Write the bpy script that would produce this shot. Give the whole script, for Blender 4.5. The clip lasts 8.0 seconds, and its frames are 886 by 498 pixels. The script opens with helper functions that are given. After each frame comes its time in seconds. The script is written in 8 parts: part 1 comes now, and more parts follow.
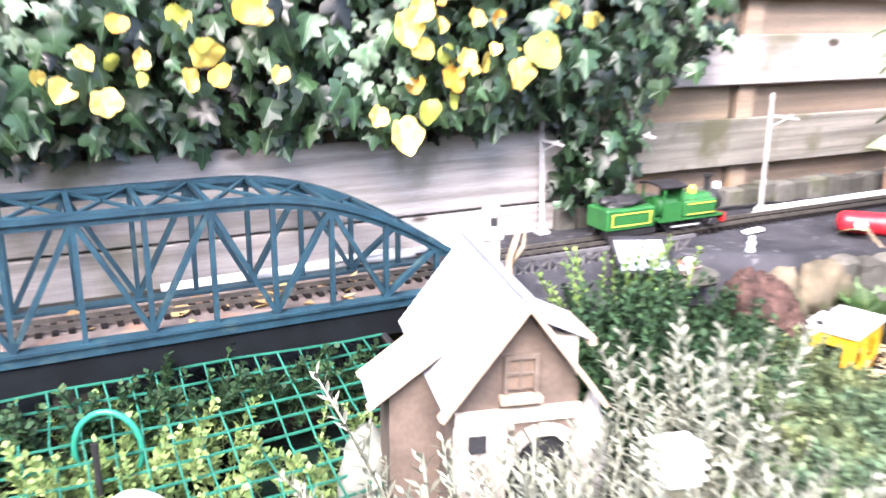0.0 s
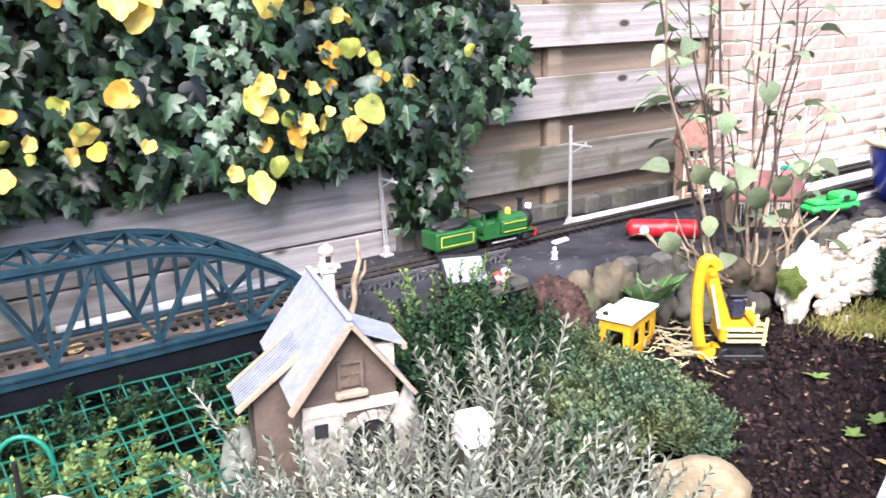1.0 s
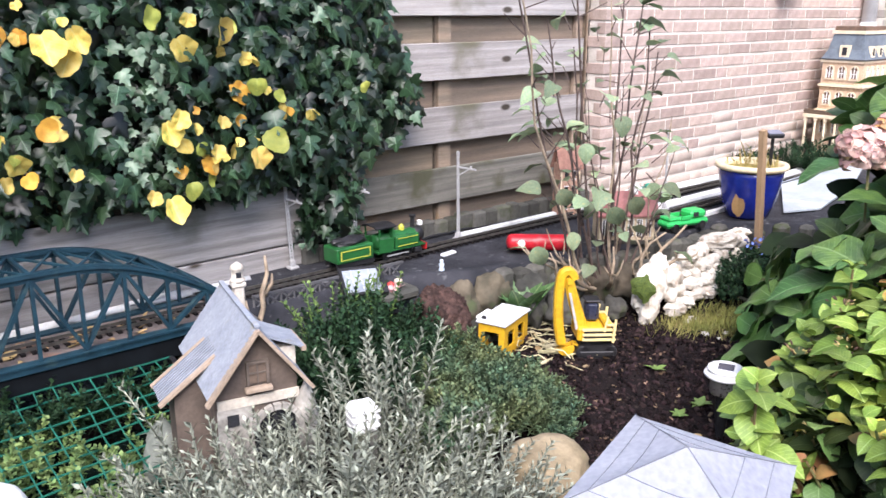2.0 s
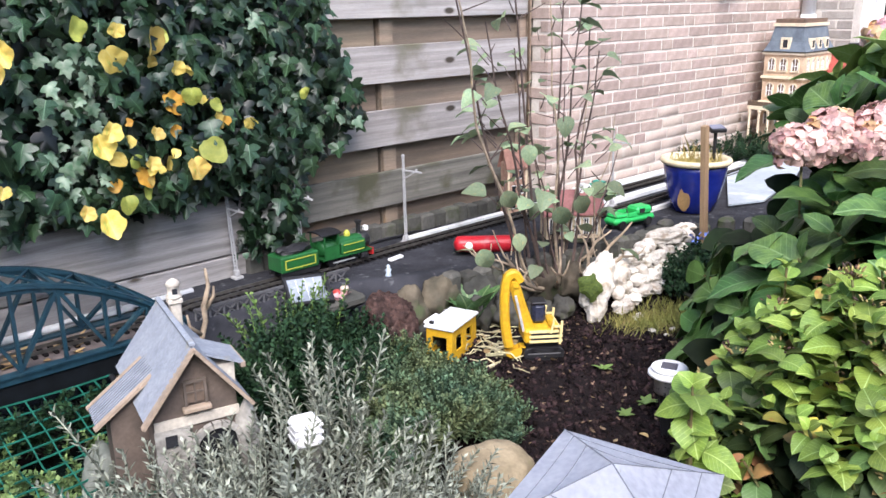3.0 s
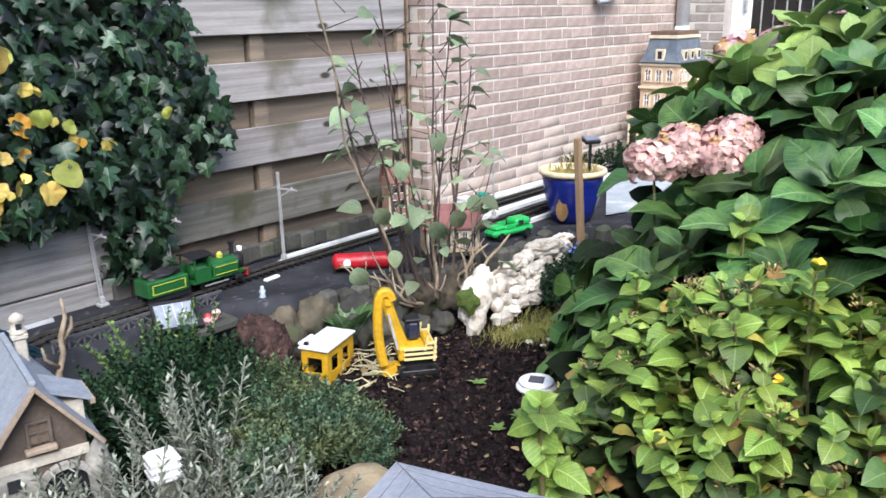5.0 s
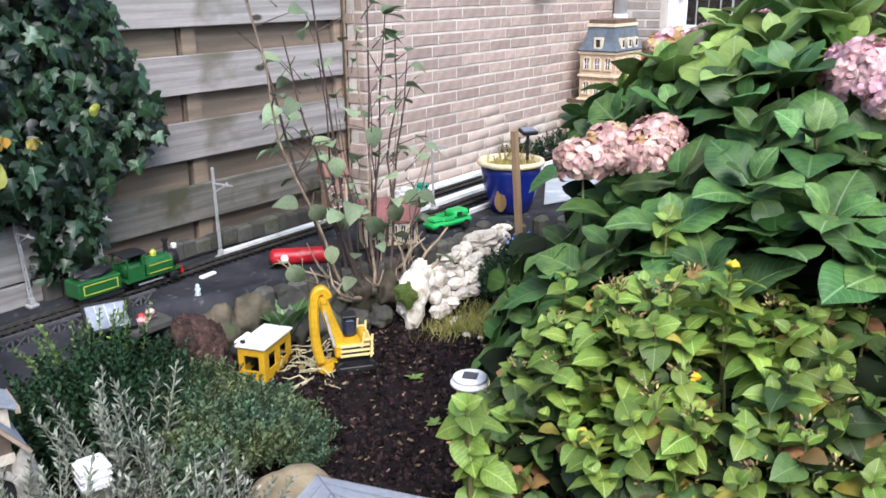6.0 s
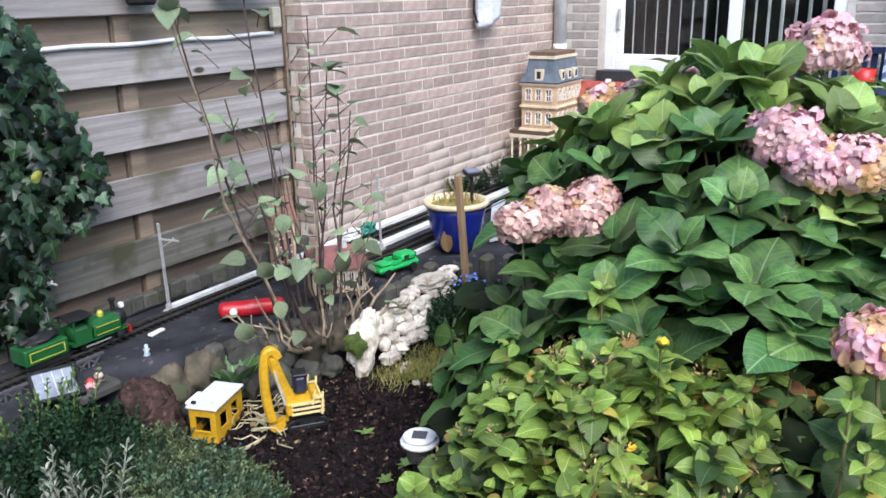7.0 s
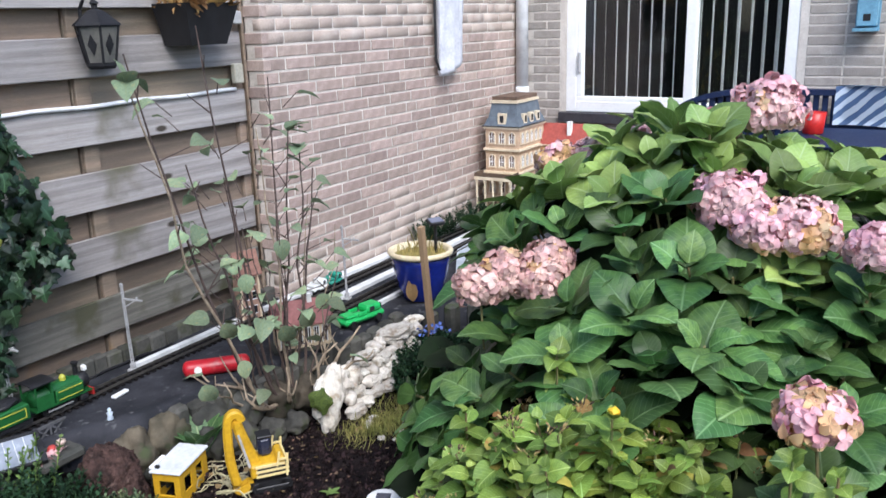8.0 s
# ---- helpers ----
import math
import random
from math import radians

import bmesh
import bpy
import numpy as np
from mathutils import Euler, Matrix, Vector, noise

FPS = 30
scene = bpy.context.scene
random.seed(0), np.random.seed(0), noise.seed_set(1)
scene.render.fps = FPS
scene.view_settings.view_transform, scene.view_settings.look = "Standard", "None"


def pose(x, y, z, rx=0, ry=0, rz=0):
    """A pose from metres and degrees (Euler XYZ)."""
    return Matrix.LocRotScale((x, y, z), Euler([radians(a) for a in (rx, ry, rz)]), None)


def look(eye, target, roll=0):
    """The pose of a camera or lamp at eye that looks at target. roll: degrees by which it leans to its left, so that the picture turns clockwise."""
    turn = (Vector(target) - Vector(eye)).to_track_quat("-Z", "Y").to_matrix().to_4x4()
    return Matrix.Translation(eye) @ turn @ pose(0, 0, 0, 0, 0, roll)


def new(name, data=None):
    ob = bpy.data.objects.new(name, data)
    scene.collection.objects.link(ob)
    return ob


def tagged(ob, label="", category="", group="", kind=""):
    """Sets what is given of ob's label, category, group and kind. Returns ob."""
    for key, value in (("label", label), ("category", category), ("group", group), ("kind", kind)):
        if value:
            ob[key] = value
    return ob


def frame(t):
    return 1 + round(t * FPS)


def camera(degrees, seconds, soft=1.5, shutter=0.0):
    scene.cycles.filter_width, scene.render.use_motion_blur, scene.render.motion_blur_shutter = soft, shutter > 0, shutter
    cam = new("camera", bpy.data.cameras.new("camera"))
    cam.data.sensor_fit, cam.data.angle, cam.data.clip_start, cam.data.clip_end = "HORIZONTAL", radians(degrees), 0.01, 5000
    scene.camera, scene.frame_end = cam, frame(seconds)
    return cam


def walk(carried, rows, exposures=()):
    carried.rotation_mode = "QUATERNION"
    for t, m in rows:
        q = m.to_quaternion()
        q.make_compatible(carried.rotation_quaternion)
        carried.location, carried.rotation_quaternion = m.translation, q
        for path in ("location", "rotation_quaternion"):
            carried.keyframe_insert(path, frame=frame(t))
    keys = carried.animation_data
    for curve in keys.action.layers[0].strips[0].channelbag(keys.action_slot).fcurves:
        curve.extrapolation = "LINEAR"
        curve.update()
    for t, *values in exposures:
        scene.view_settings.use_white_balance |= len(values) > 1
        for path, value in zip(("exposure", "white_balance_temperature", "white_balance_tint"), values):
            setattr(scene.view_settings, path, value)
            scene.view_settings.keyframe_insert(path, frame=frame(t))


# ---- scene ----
cam = camera(55.8, 8.0, soft=1.5, shutter=0.35)
PATH = [
    (0, (-2.989, -1.877, 0.779), (-2.126, -0.166, 0.209), 0.7),
    (0.5, (-3.182, -2.325, 0.976), (-2.189, -0.686, 0.403), -0.2),
    (1, (-3.083, -2.285, 0.953), (-1.993, -0.704, 0.393), -1.2),
    (1.5, (-3.237, -2.497, 1.022), (-2.045, -0.985, 0.48), 0.0),
    (2, (-3.23, -2.595, 1.088), (-1.979, -1.137, 0.533), 0.2),
    (3.5, (-3.141, -2.616, 1.119), (-1.812, -1.236, 0.545), -1.1),
    (4, (-3.122, -2.626, 1.108), (-1.788, -1.259, 0.514), -1.2),
    (4.5, (-3.088, -2.658, 1.13), (-1.679, -1.364, 0.547), -0.6),
    (4.7, (-3.08, -2.674, 1.142), (-1.644, -1.403, 0.574), -0.9),
    (5.8, (-3.028, -2.722, 1.156), (-1.506, -1.559, 0.581), 0.3),
    (6, (-3.033, -2.732, 1.203), (-1.505, -1.59, 0.602), -0.4),
    (6.5, (-3.031, -2.743, 1.3), (-1.469, -1.64, 0.715), -0.6),
    (7, (-3.029, -2.757, 1.385), (-1.432, -1.707, 0.794), -1.0),
    (7.5, (-3.025, -2.787, 1.461), (-1.406, -1.765, 0.882), -1.5),
    (8, (-3.013, -2.802, 1.5), (-1.367, -1.797, 0.969), -1.6),
]
walk(cam, [(t, look(eye, target, roll)) for t, eye, target, roll in PATH],
     exposures=[(0.0, 3.65, 6850, 22), (0.5, 3.34, 6700, 19), (1.0, 2.68, 6650, 18), (1.5, 2.43, 6550, 17), (2.0, 2.15, 6550, 17), (3.5, 1.95, 6400, 13),
                (4.5, 1.82, 6350, 10), (6.0, 1.70, 6300, 11), (8.0, 1.43, 6150, 11)])

# ---- overcast daylight ----
world = bpy.data.worlds.new("sky")
scene.world = world
world.use_nodes = True
wn = world.node_tree
sky = wn.nodes.new("ShaderNodeTexSky")
sky.sky_type = "NISHITA"
sky.sun_disc = False
sky.sun_elevation, sky.sun_rotation = radians(49), radians(218)
sky.dust_density, sky.ozone_density = 1.5, 1.0
wn.links.new(sky.outputs["Color"], wn.nodes["Background"].inputs["Color"])
wn.nodes["Background"].inputs["Strength"].default_value = 0.11
sun_data = bpy.data.lights.new("sun", "SUN")
sun_data.energy, sun_data.angle, sun_data.color = 1.5, radians(40), (1.0, 0.98, 0.965)
sun_ob = new("sun", sun_data)
sun_ob.matrix_world = look((-2.45, -3.1, 4.55), (0, 0, 0))

# ---- materials ----


def mat(name, c1, c2=None, scale=12, rough=0.75, bump=0.25, fine=90, metal=0.0, vary=0.0, src="obj", spec=0.4,
        through_light=0.0, stretch=(1, 1, 1), stain=None, stain_scale=3.0, stain_at=0.6, depth=0.004, veins=None, knots=None):
    """Two-scale noise colour, fine relief, optional stains, per-object or per-island variation, light through thin leaves."""
    m = bpy.data.materials.new(name)
    m.use_nodes = True
    nt = m.node_tree
    N, L = nt.nodes, nt.links
    bsdf = N["Principled BSDF"]
    co = N.new("ShaderNodeTexCoord")
    mp = N.new("ShaderNodeMapping")
    mp.inputs["Scale"].default_value = stretch
    L.new(co.outputs["Object"], mp.inputs["Vector"])
    big = N.new("ShaderNodeTexNoise")
    big.inputs["Scale"].default_value, big.inputs["Detail"].default_value = scale, 5
    small = N.new("ShaderNodeTexNoise")
    small.inputs["Scale"].default_value, small.inputs["Detail"].default_value = fine, 4
    L.new(mp.outputs["Vector"], big.inputs["Vector"])
    L.new(mp.outputs["Vector"], small.inputs["Vector"])
    c2 = c2 or tuple(v * 0.6 for v in c1)
    mix = N.new("ShaderNodeMix")
    mix.data_type = "RGBA"
    mix.inputs["A"].default_value, mix.inputs["B"].default_value = (*c1, 1), (*c2, 1)
    ramp = N.new("ShaderNodeMapRange")
    ramp.inputs["From Min"].default_value, ramp.inputs["From Max"].default_value = 0.35, 0.65
    L.new(big.outputs["Fac"], ramp.inputs["Value"])
    L.new(ramp.outputs["Result"], mix.inputs["Factor"])
    col = mix.outputs["Result"]
    grain = N.new("ShaderNodeMix")
    grain.data_type, grain.blend_type = "RGBA", "OVERLAY"
    grain.inputs["Factor"].default_value = 0.35
    L.new(col, grain.inputs["A"])
    L.new(small.outputs["Fac"], grain.inputs["B"])
    col = grain.outputs["Result"]
    if stain:
        st = N.new("ShaderNodeTexNoise")
        st.inputs["Scale"].default_value, st.inputs["Detail"].default_value = stain_scale, 6
        L.new(co.outputs["Object"], st.inputs["Vector"])
        sr = N.new("ShaderNodeMapRange")
        sr.inputs["From Min"].default_value, sr.inputs["From Max"].default_value = stain_at, stain_at + 0.12
        L.new(st.outputs["Fac"], sr.inputs["Value"])
        sm = N.new("ShaderNodeMix")
        sm.data_type = "RGBA"
        sm.inputs["B"].default_value = (*stain, 1)
        L.new(sr.outputs["Result"], sm.inputs["Factor"])
        L.new(col, sm.inputs["A"])
        col = sm.outputs["Result"]
    if knots:
        kp = N.new("ShaderNodeMapping")
        kp.inputs["Scale"].default_value = (2.4, 4.0, 5.2)
        L.new(co.outputs["Object"], kp.inputs["Vector"])
        kr = N.new("ShaderNodeVectorMath"); kr.operation = "ADD"
        oi = N.new("ShaderNodeObjectInfo")
        L.new(kp.outputs["Vector"], kr.inputs[0])
        L.new(oi.outputs["Location"], kr.inputs[1])
        vo = N.new("ShaderNodeTexVoronoi")
        vo.inputs["Scale"].default_value = 1.0
        L.new(kr.outputs["Vector"], vo.inputs["Vector"])
        kn = N.new("ShaderNodeMapRange")
        kn.inputs["From Min"].default_value, kn.inputs["From Max"].default_value = 0.09, 0.05
        L.new(vo.outputs["Distance"], kn.inputs["Value"])
        km = N.new("ShaderNodeMix"); km.data_type = "RGBA"
        km.inputs["B"].default_value = (*knots, 1)
        L.new(kn.outputs["Result"], km.inputs["Factor"])
        L.new(col, km.inputs["A"])
        col = km.outputs["Result"]
    if veins:
        # midrib and side veins in the leaf's own coordinates (x across, y along)
        sep = N.new("ShaderNodeSeparateXYZ")
        L.new(co.outputs["UV" if src == "island" else "Object"], sep.inputs["Vector"])
        ab = N.new("ShaderNodeMath"); ab.operation = "ABSOLUTE"
        L.new(sep.outputs["X"], ab.inputs[0])
        mid = N.new("ShaderNodeMapRange")
        mid.inputs["From Min"].default_value, mid.inputs["From Max"].default_value = 0.022, 0.008
        L.new(ab.outputs["Value"], mid.inputs["Value"])
        sl = N.new("ShaderNodeMath"); sl.operation = "MULTIPLY_ADD"
        sl.inputs[1].default_value = -0.75
        L.new(ab.outputs["Value"], sl.inputs[0])
        L.new(sep.outputs["Y"], sl.inputs[2])
        fr = N.new("ShaderNodeMath"); fr.operation = "PINGPONG"
        fr.inputs[1].default_value = 0.055
        L.new(sl.outputs["Value"], fr.inputs[0])
        side = N.new("ShaderNodeMapRange")
        side.inputs["From Min"].default_value, side.inputs["From Max"].default_value = 0.009, 0.002
        side.inputs["To Max"].default_value = 0.55
        L.new(fr.outputs["Value"], side.inputs["Value"])
        mx = N.new("ShaderNodeMath"); mx.operation = "MAXIMUM"
        L.new(mid.outputs["Result"], mx.inputs[0])
        L.new(side.outputs["Result"], mx.inputs[1])
        vm = N.new("ShaderNodeMix"); vm.data_type = "RGBA"
        vm.inputs["B"].default_value = (*veins, 1)
        L.new(mx.outputs["Value"], vm.inputs["Factor"])
        L.new(col, vm.inputs["A"])
        col = vm.outputs["Result"]
        relief = mx.outputs["Value"]
    if vary:
        hsv = N.new("ShaderNodeHueSaturation")
        if src == "obj":
            r = N.new("ShaderNodeObjectInfo").outputs["Random"]
        else:
            r = N.new("ShaderNodeNewGeometry").outputs["Random Per Island"]
        rv = N.new("ShaderNodeMapRange")
        rv.inputs["To Min"].default_value, rv.inputs["To Max"].default_value = 1 - vary, 1 + vary
        L.new(r, rv.inputs["Value"])
        rh = N.new("ShaderNodeMath"); rh.operation = "MULTIPLY"; rh.inputs[1].default_value = 7.31
        L.new(r, rh.inputs[0])
        fh = N.new("ShaderNodeMath"); fh.operation = "FRACT"
        L.new(rh.outputs["Value"], fh.inputs[0])
        hh = N.new("ShaderNodeMapRange")
        hh.inputs["To Min"].default_value, hh.inputs["To Max"].default_value = 0.5 - 0.035 * vary, 0.5 + 0.035 * vary
        L.new(fh.outputs["Value"], hh.inputs["Value"])
        L.new(hh.outputs["Result"], hsv.inputs["Hue"])
        L.new(rv.outputs["Result"], hsv.inputs["Value"])
        L.new(col, hsv.inputs["Color"])
        col = hsv.outputs["Color"]
    L.new(col, bsdf.inputs["Base Color"])
    rr = N.new("ShaderNodeMapRange")
    rr.inputs["To Min"].default_value, rr.inputs["To Max"].default_value = max(0.02, rough - 0.12), min(1, rough + 0.12)
    L.new(small.outputs["Fac"], rr.inputs["Value"])
    L.new(rr.outputs["Result"], bsdf.inputs["Roughness"])
    bsdf.inputs["Metallic"].default_value = metal
    bsdf.inputs["Specular IOR Level"].default_value = spec
    if bump:
        add = N.new("ShaderNodeMath"); add.operation = "MULTIPLY_ADD"; add.inputs[1].default_value = 0.5
        L.new(small.outputs["Fac"], add.inputs[0])
        L.new(big.outputs["Fac"], add.inputs[2])
        if veins:
            quilt = N.new("ShaderNodeMath"); quilt.operation = "MULTIPLY_ADD"; quilt.inputs[1].default_value = -0.9
            L.new(relief, quilt.inputs[0])
            L.new(add.outputs["Value"], quilt.inputs[2])
            add = quilt
        bp = N.new("ShaderNodeBump")
        bp.inputs["Strength"].default_value, bp.inputs["Distance"].default_value = bump, depth
        L.new(add.outputs["Value"], bp.inputs["Height"])
        L.new(bp.outputs["Normal"], bsdf.inputs["Normal"])
    if through_light:
        tr = N.new("ShaderNodeBsdfTranslucent")
        L.new(col, tr.inputs["Color"])
        ms = N.new("ShaderNodeMixShader")
        ms.inputs["Fac"].default_value = through_light
        L.new(bsdf.outputs["BSDF"], ms.inputs[1])
        L.new(tr.outputs["BSDF"], ms.inputs[2])
        L.new(ms.outputs["Shader"], N["Material Output"].inputs["Surface"])
    return m


def glass(name, tint=(0.9, 0.95, 0.95), rough=0.02):
    m = bpy.data.materials.new(name)
    m.use_nodes = True
    b = m.node_tree.nodes["Principled BSDF"]
    b.inputs["Base Color"].default_value = (*tint, 1)
    b.inputs["Transmission Weight"].default_value = 1
    b.inputs["Roughness"].default_value = rough
    return m


M_SOIL = mat("soil", (0.015, 0.011, 0.011), (0.006, 0.0045, 0.005), 14, 0.95, 0.9, 120, spec=0.08, depth=0.012, stain=(0.05, 0.038, 0.03), stain_scale=38, stain_at=0.62)
M_CRUMB = mat("bark_mulch", (0.030, 0.018, 0.018), (0.005, 0.0035, 0.004), 30, 0.85, 0.5, 150, vary=0.9, src="island", spec=0.1)
M_BRICK = mat("brick", (0.43, 0.335, 0.292), (0.335, 0.26, 0.224), 18, 0.88, 0.5, 140, spec=0.2, vary=0.2, stain=(0.45, 0.40, 0.37), stain_scale=2.5, stain_at=0.62)
M_BRICKJ = mat("brick_far", (0.43, 0.335, 0.292), (0.335, 0.26, 0.224), 18, 0.88, 0.5, 140, spec=0.2, vary=0.2, src="island", stain=(0.45, 0.40, 0.37), stain_scale=2.5, stain_at=0.62)
M_BRICKG = mat("house_brick", (0.37, 0.335, 0.30), (0.29, 0.26, 0.23), 18, 0.88, 0.5, 140, vary=0.14, src="island")
M_BRICKW = mat("limewashed_brick", (0.46, 0.38, 0.325), (0.38, 0.31, 0.265), 7, 0.9, 0.5, 140, vary=0.14, src="island", spec=0.15, stain=(0.50, 0.44, 0.385), stain_scale=5, stain_at=0.55)
M_MORTAR = mat("mortar", (0.64, 0.59, 0.53), (0.46, 0.42, 0.37), 7, 0.95, 0.5, 160)
M_BOARD = mat("weathered_board", (0.43, 0.40, 0.385), (0.235, 0.217, 0.206), 7, 0.85, 0.8, 150, vary=0.18, spec=0.15, knots=(0.06, 0.05, 0.04), stretch=(0.16, 2, 5), stain=(0.15, 0.14, 0.10), stain_scale=2.6, stain_at=0.57)
M_BOARDB = mat("brown_board", (0.31, 0.238, 0.175), (0.19, 0.155, 0.12), 6, 0.85, 0.8, 150, vary=0.25, spec=0.12, knots=(0.07, 0.05, 0.035), stretch=(0.2, 2, 5), stain=(0.36, 0.235, 0.12), stain_scale=2.5, stain_at=0.6)
M_BED = mat("black_roofing_felt", (0.015, 0.016, 0.020), (0.036, 0.037, 0.044), 11, 0.85, 0.9, 260, spec=0.25, stain=(0.105, 0.105, 0.11), stain_scale=26, stain_at=0.6)
M_GREYSTONE = mat("grey_stone", (0.046, 0.047, 0.042), (0.098, 0.094, 0.082), 9, 0.85, 0.8, 50, spec=0.12, vary=0.35, stain=(0.055, 0.07, 0.03), stain_scale=9, stain_at=0.58)
M_WHITESTONE = mat("white_stone", (0.62, 0.585, 0.52), (0.43, 0.385, 0.32), 22, 0.9, 1.0, 70, vary=0.22, depth=0.008, stain=(0.27, 0.21, 0.145), stain_scale=24, stain_at=0.58)
M_SANDSTONE = mat("sandstone", (0.30, 0.24, 0.15), (0.21, 0.165, 0.1), 16, 0.9, 0.8, 90, stain=(0.22, 0.19, 0.1), stain_scale=11, stain_at=0.58)
M_LAVA = mat("red_lava_rock", (0.085, 0.050, 0.042), (0.028, 0.019, 0.017), 30, 0.95, 1.0, 70, spec=0.1, stain=(0.15, 0.10, 0.085), stain_scale=35, stain_at=0.6, depth=0.022)
M_WHITE = mat("white_paint", (0.84, 0.84, 0.83), (0.78, 0.78, 0.76), 6, 0.45, 0.05, 60)
M_STRIP = mat("white_strip", (0.75, 0.76, 0.76), (0.55, 0.56, 0.56), 9, 0.55, 0.2, 70, stain=(0.3, 0.3, 0.28), stain_scale=9, stain_at=0.66)
M_BRIDGE = mat("blue_steel_paint", (0.010, 0.042, 0.062), (0.006, 0.025, 0.040), 16, 0.5, 0.15, 90, stain=(0.028, 0.060, 0.068), stain_scale=22, stain_at=0.6)
M_BRIDGED = mat("dark_girder", (0.006, 0.008, 0.010), (0.004, 0.005, 0.006), 16, 0.8, 0.2, 90, spec=0.08)
M_DECK = mat("bridge_deck", (0.16, 0.13, 0.12), (0.1, 0.085, 0.08), 16, 0.85, 0.4, 80, stain=(0.22, 0.13, 0.09), stain_scale=10, stain_at=0.56)
M_RAIL = mat("rail_brass", (0.16, 0.15, 0.135), (0.1, 0.095, 0.085), 30, 0.45, 0.1, 120, metal=0.7)
M_SLEEPER = mat("sleeper", (0.014, 0.012, 0.012), (0.009, 0.008, 0.008), 30, 0.8, 0.3, 100, spec=0.12)
M_GREYMETAL = mat("grey_metal", (0.42, 0.42, 0.42), (0.33, 0.33, 0.33), 20, 0.5, 0.15, 90)
M_BLACK = mat("black_plastic", (0.010, 0.010, 0.011), (0.016, 0.016, 0.018), 16, 0.5, 0.1, 90)

# ---- mesh helpers ----


def obj(name, bm, material, parent=None, label="", smooth=False):
    me = bpy.data.meshes.new(name)
    bm.to_mesh(me)
    bm.free()
    if smooth:
        for p in me.polygons:
            p.use_smooth = True
    for m in (material if isinstance(material, (list, tuple)) else [material]):
        me.materials.append(m)
    ob = new(name, me)
    ob.parent = parent
    if label:
        tagged(ob, label)
    return ob


def part(name, bm, material, parent, label="", smooth=False):
    return obj(name, bm, material, parent, label, smooth)


def empty(name, m, label, category, group="", kind=""):
    ob = new(name)
    ob.matrix_basis = m
    return tagged(ob, label, category, group, kind)


def box(bm, x0, y0, z0, x1, y1, z1, bevel=0.0, m=None):
    r = bmesh.ops.create_cube(bm, size=1)
    vs = r["verts"]
    for v in vs:
        v.co = Vector((x0 + (v.co.x + 0.5) * (x1 - x0), y0 + (v.co.y + 0.5) * (y1 - y0), z0 + (v.co.z + 0.5) * (z1 - z0)))
    if m is not None:
        bmesh.ops.transform(bm, matrix=m, verts=vs)
    if bevel:
        es = list({e for v in vs for e in v.link_edges})
        bmesh.ops.bevel(bm, geom=es, offset=bevel, segments=1, affect="EDGES")
    return bm


def boxes(*rows, bevel=0.0):
    bm = bmesh.new()
    for r in rows:
        b = bmesh.new()
        box(b, *r, bevel=bevel)
        me = bpy.data.meshes.new("tmp")
        b.to_mesh(me)
        b.free()
        bm.from_mesh(me)
        bpy.data.meshes.remove(me)
    return bm


def lathe(bm, profile, seg=20, m=None, cap=True):
    """Turn (radius, height) rows about z."""
    rings = []
    for r, z in profile:
        ring = []
        for i in range(seg):
            a = 2 * math.pi * i / seg
            v = Vector((r * math.cos(a), r * math.sin(a), z))
            ring.append(bm.verts.new(m @ v if m is not None else v))
        rings.append(ring)
    for a, b in zip(rings, rings[1:]):
        for i in range(seg):
            j = (i + 1) % seg
            bm.faces.new((a[i], a[j], b[j], b[i]))
    if cap:
        bm.faces.new(list(reversed(rings[0])))
        bm.faces.new(rings[-1])
    return bm


def tube(bm, pts, radii, seg=6):
    """A tapered tube through points."""
    pts = [Vector(p) for p in pts]
    if not isinstance(radii, (list, tuple)):
        radii = [radii] * len(pts)
    rings = []
    for i, p in enumerate(pts):
        d = (pts[min(i + 1, len(pts) - 1)] - pts[max(i - 1, 0)]).normalized()
        a = d.orthogonal().normalized() if i == 0 else (prev - d * prev.dot(d)).normalized()
        prev = a
        b = d.cross(a)
        rings.append([bm.verts.new(p + (a * math.cos(2 * math.pi * k / seg) + b * math.sin(2 * math.pi * k / seg)) * radii[i]) for k in range(seg)])
    for u, w in zip(rings, rings[1:]):
        for k in range(seg):
            j = (k + 1) % seg
            bm.faces.new((u[k], u[j], w[j], w[k]))
    bm.faces.new(list(reversed(rings[0])))
    bm.faces.new(rings[-1])
    return bm


def bar(bm, p, q, w, h=None, up=(0, 0, 1)):
    """A square bar from p to q."""
    p, q = Vector(p), Vector(q)
    h = h or w
    d = (q - p).normalized()
    s = d.cross(Vector(up))
    s = s.normalized() if s.length > 1e-4 else d.orthogonal().normalized()
    u = s.cross(d)
    vs = [bm.verts.new(c + s * a * w / 2 + u * b * h / 2) for c in (p, q) for a, b in ((-1, -1), (1, -1), (1, 1), (-1, 1))]
    for f in ((3, 2, 1, 0), (4, 5, 6, 7), (0, 1, 5, 4), (1, 2, 6, 5), (2, 3, 7, 6), (3, 0, 4, 7)):
        bm.faces.new([vs[i] for i in f])
    return bm


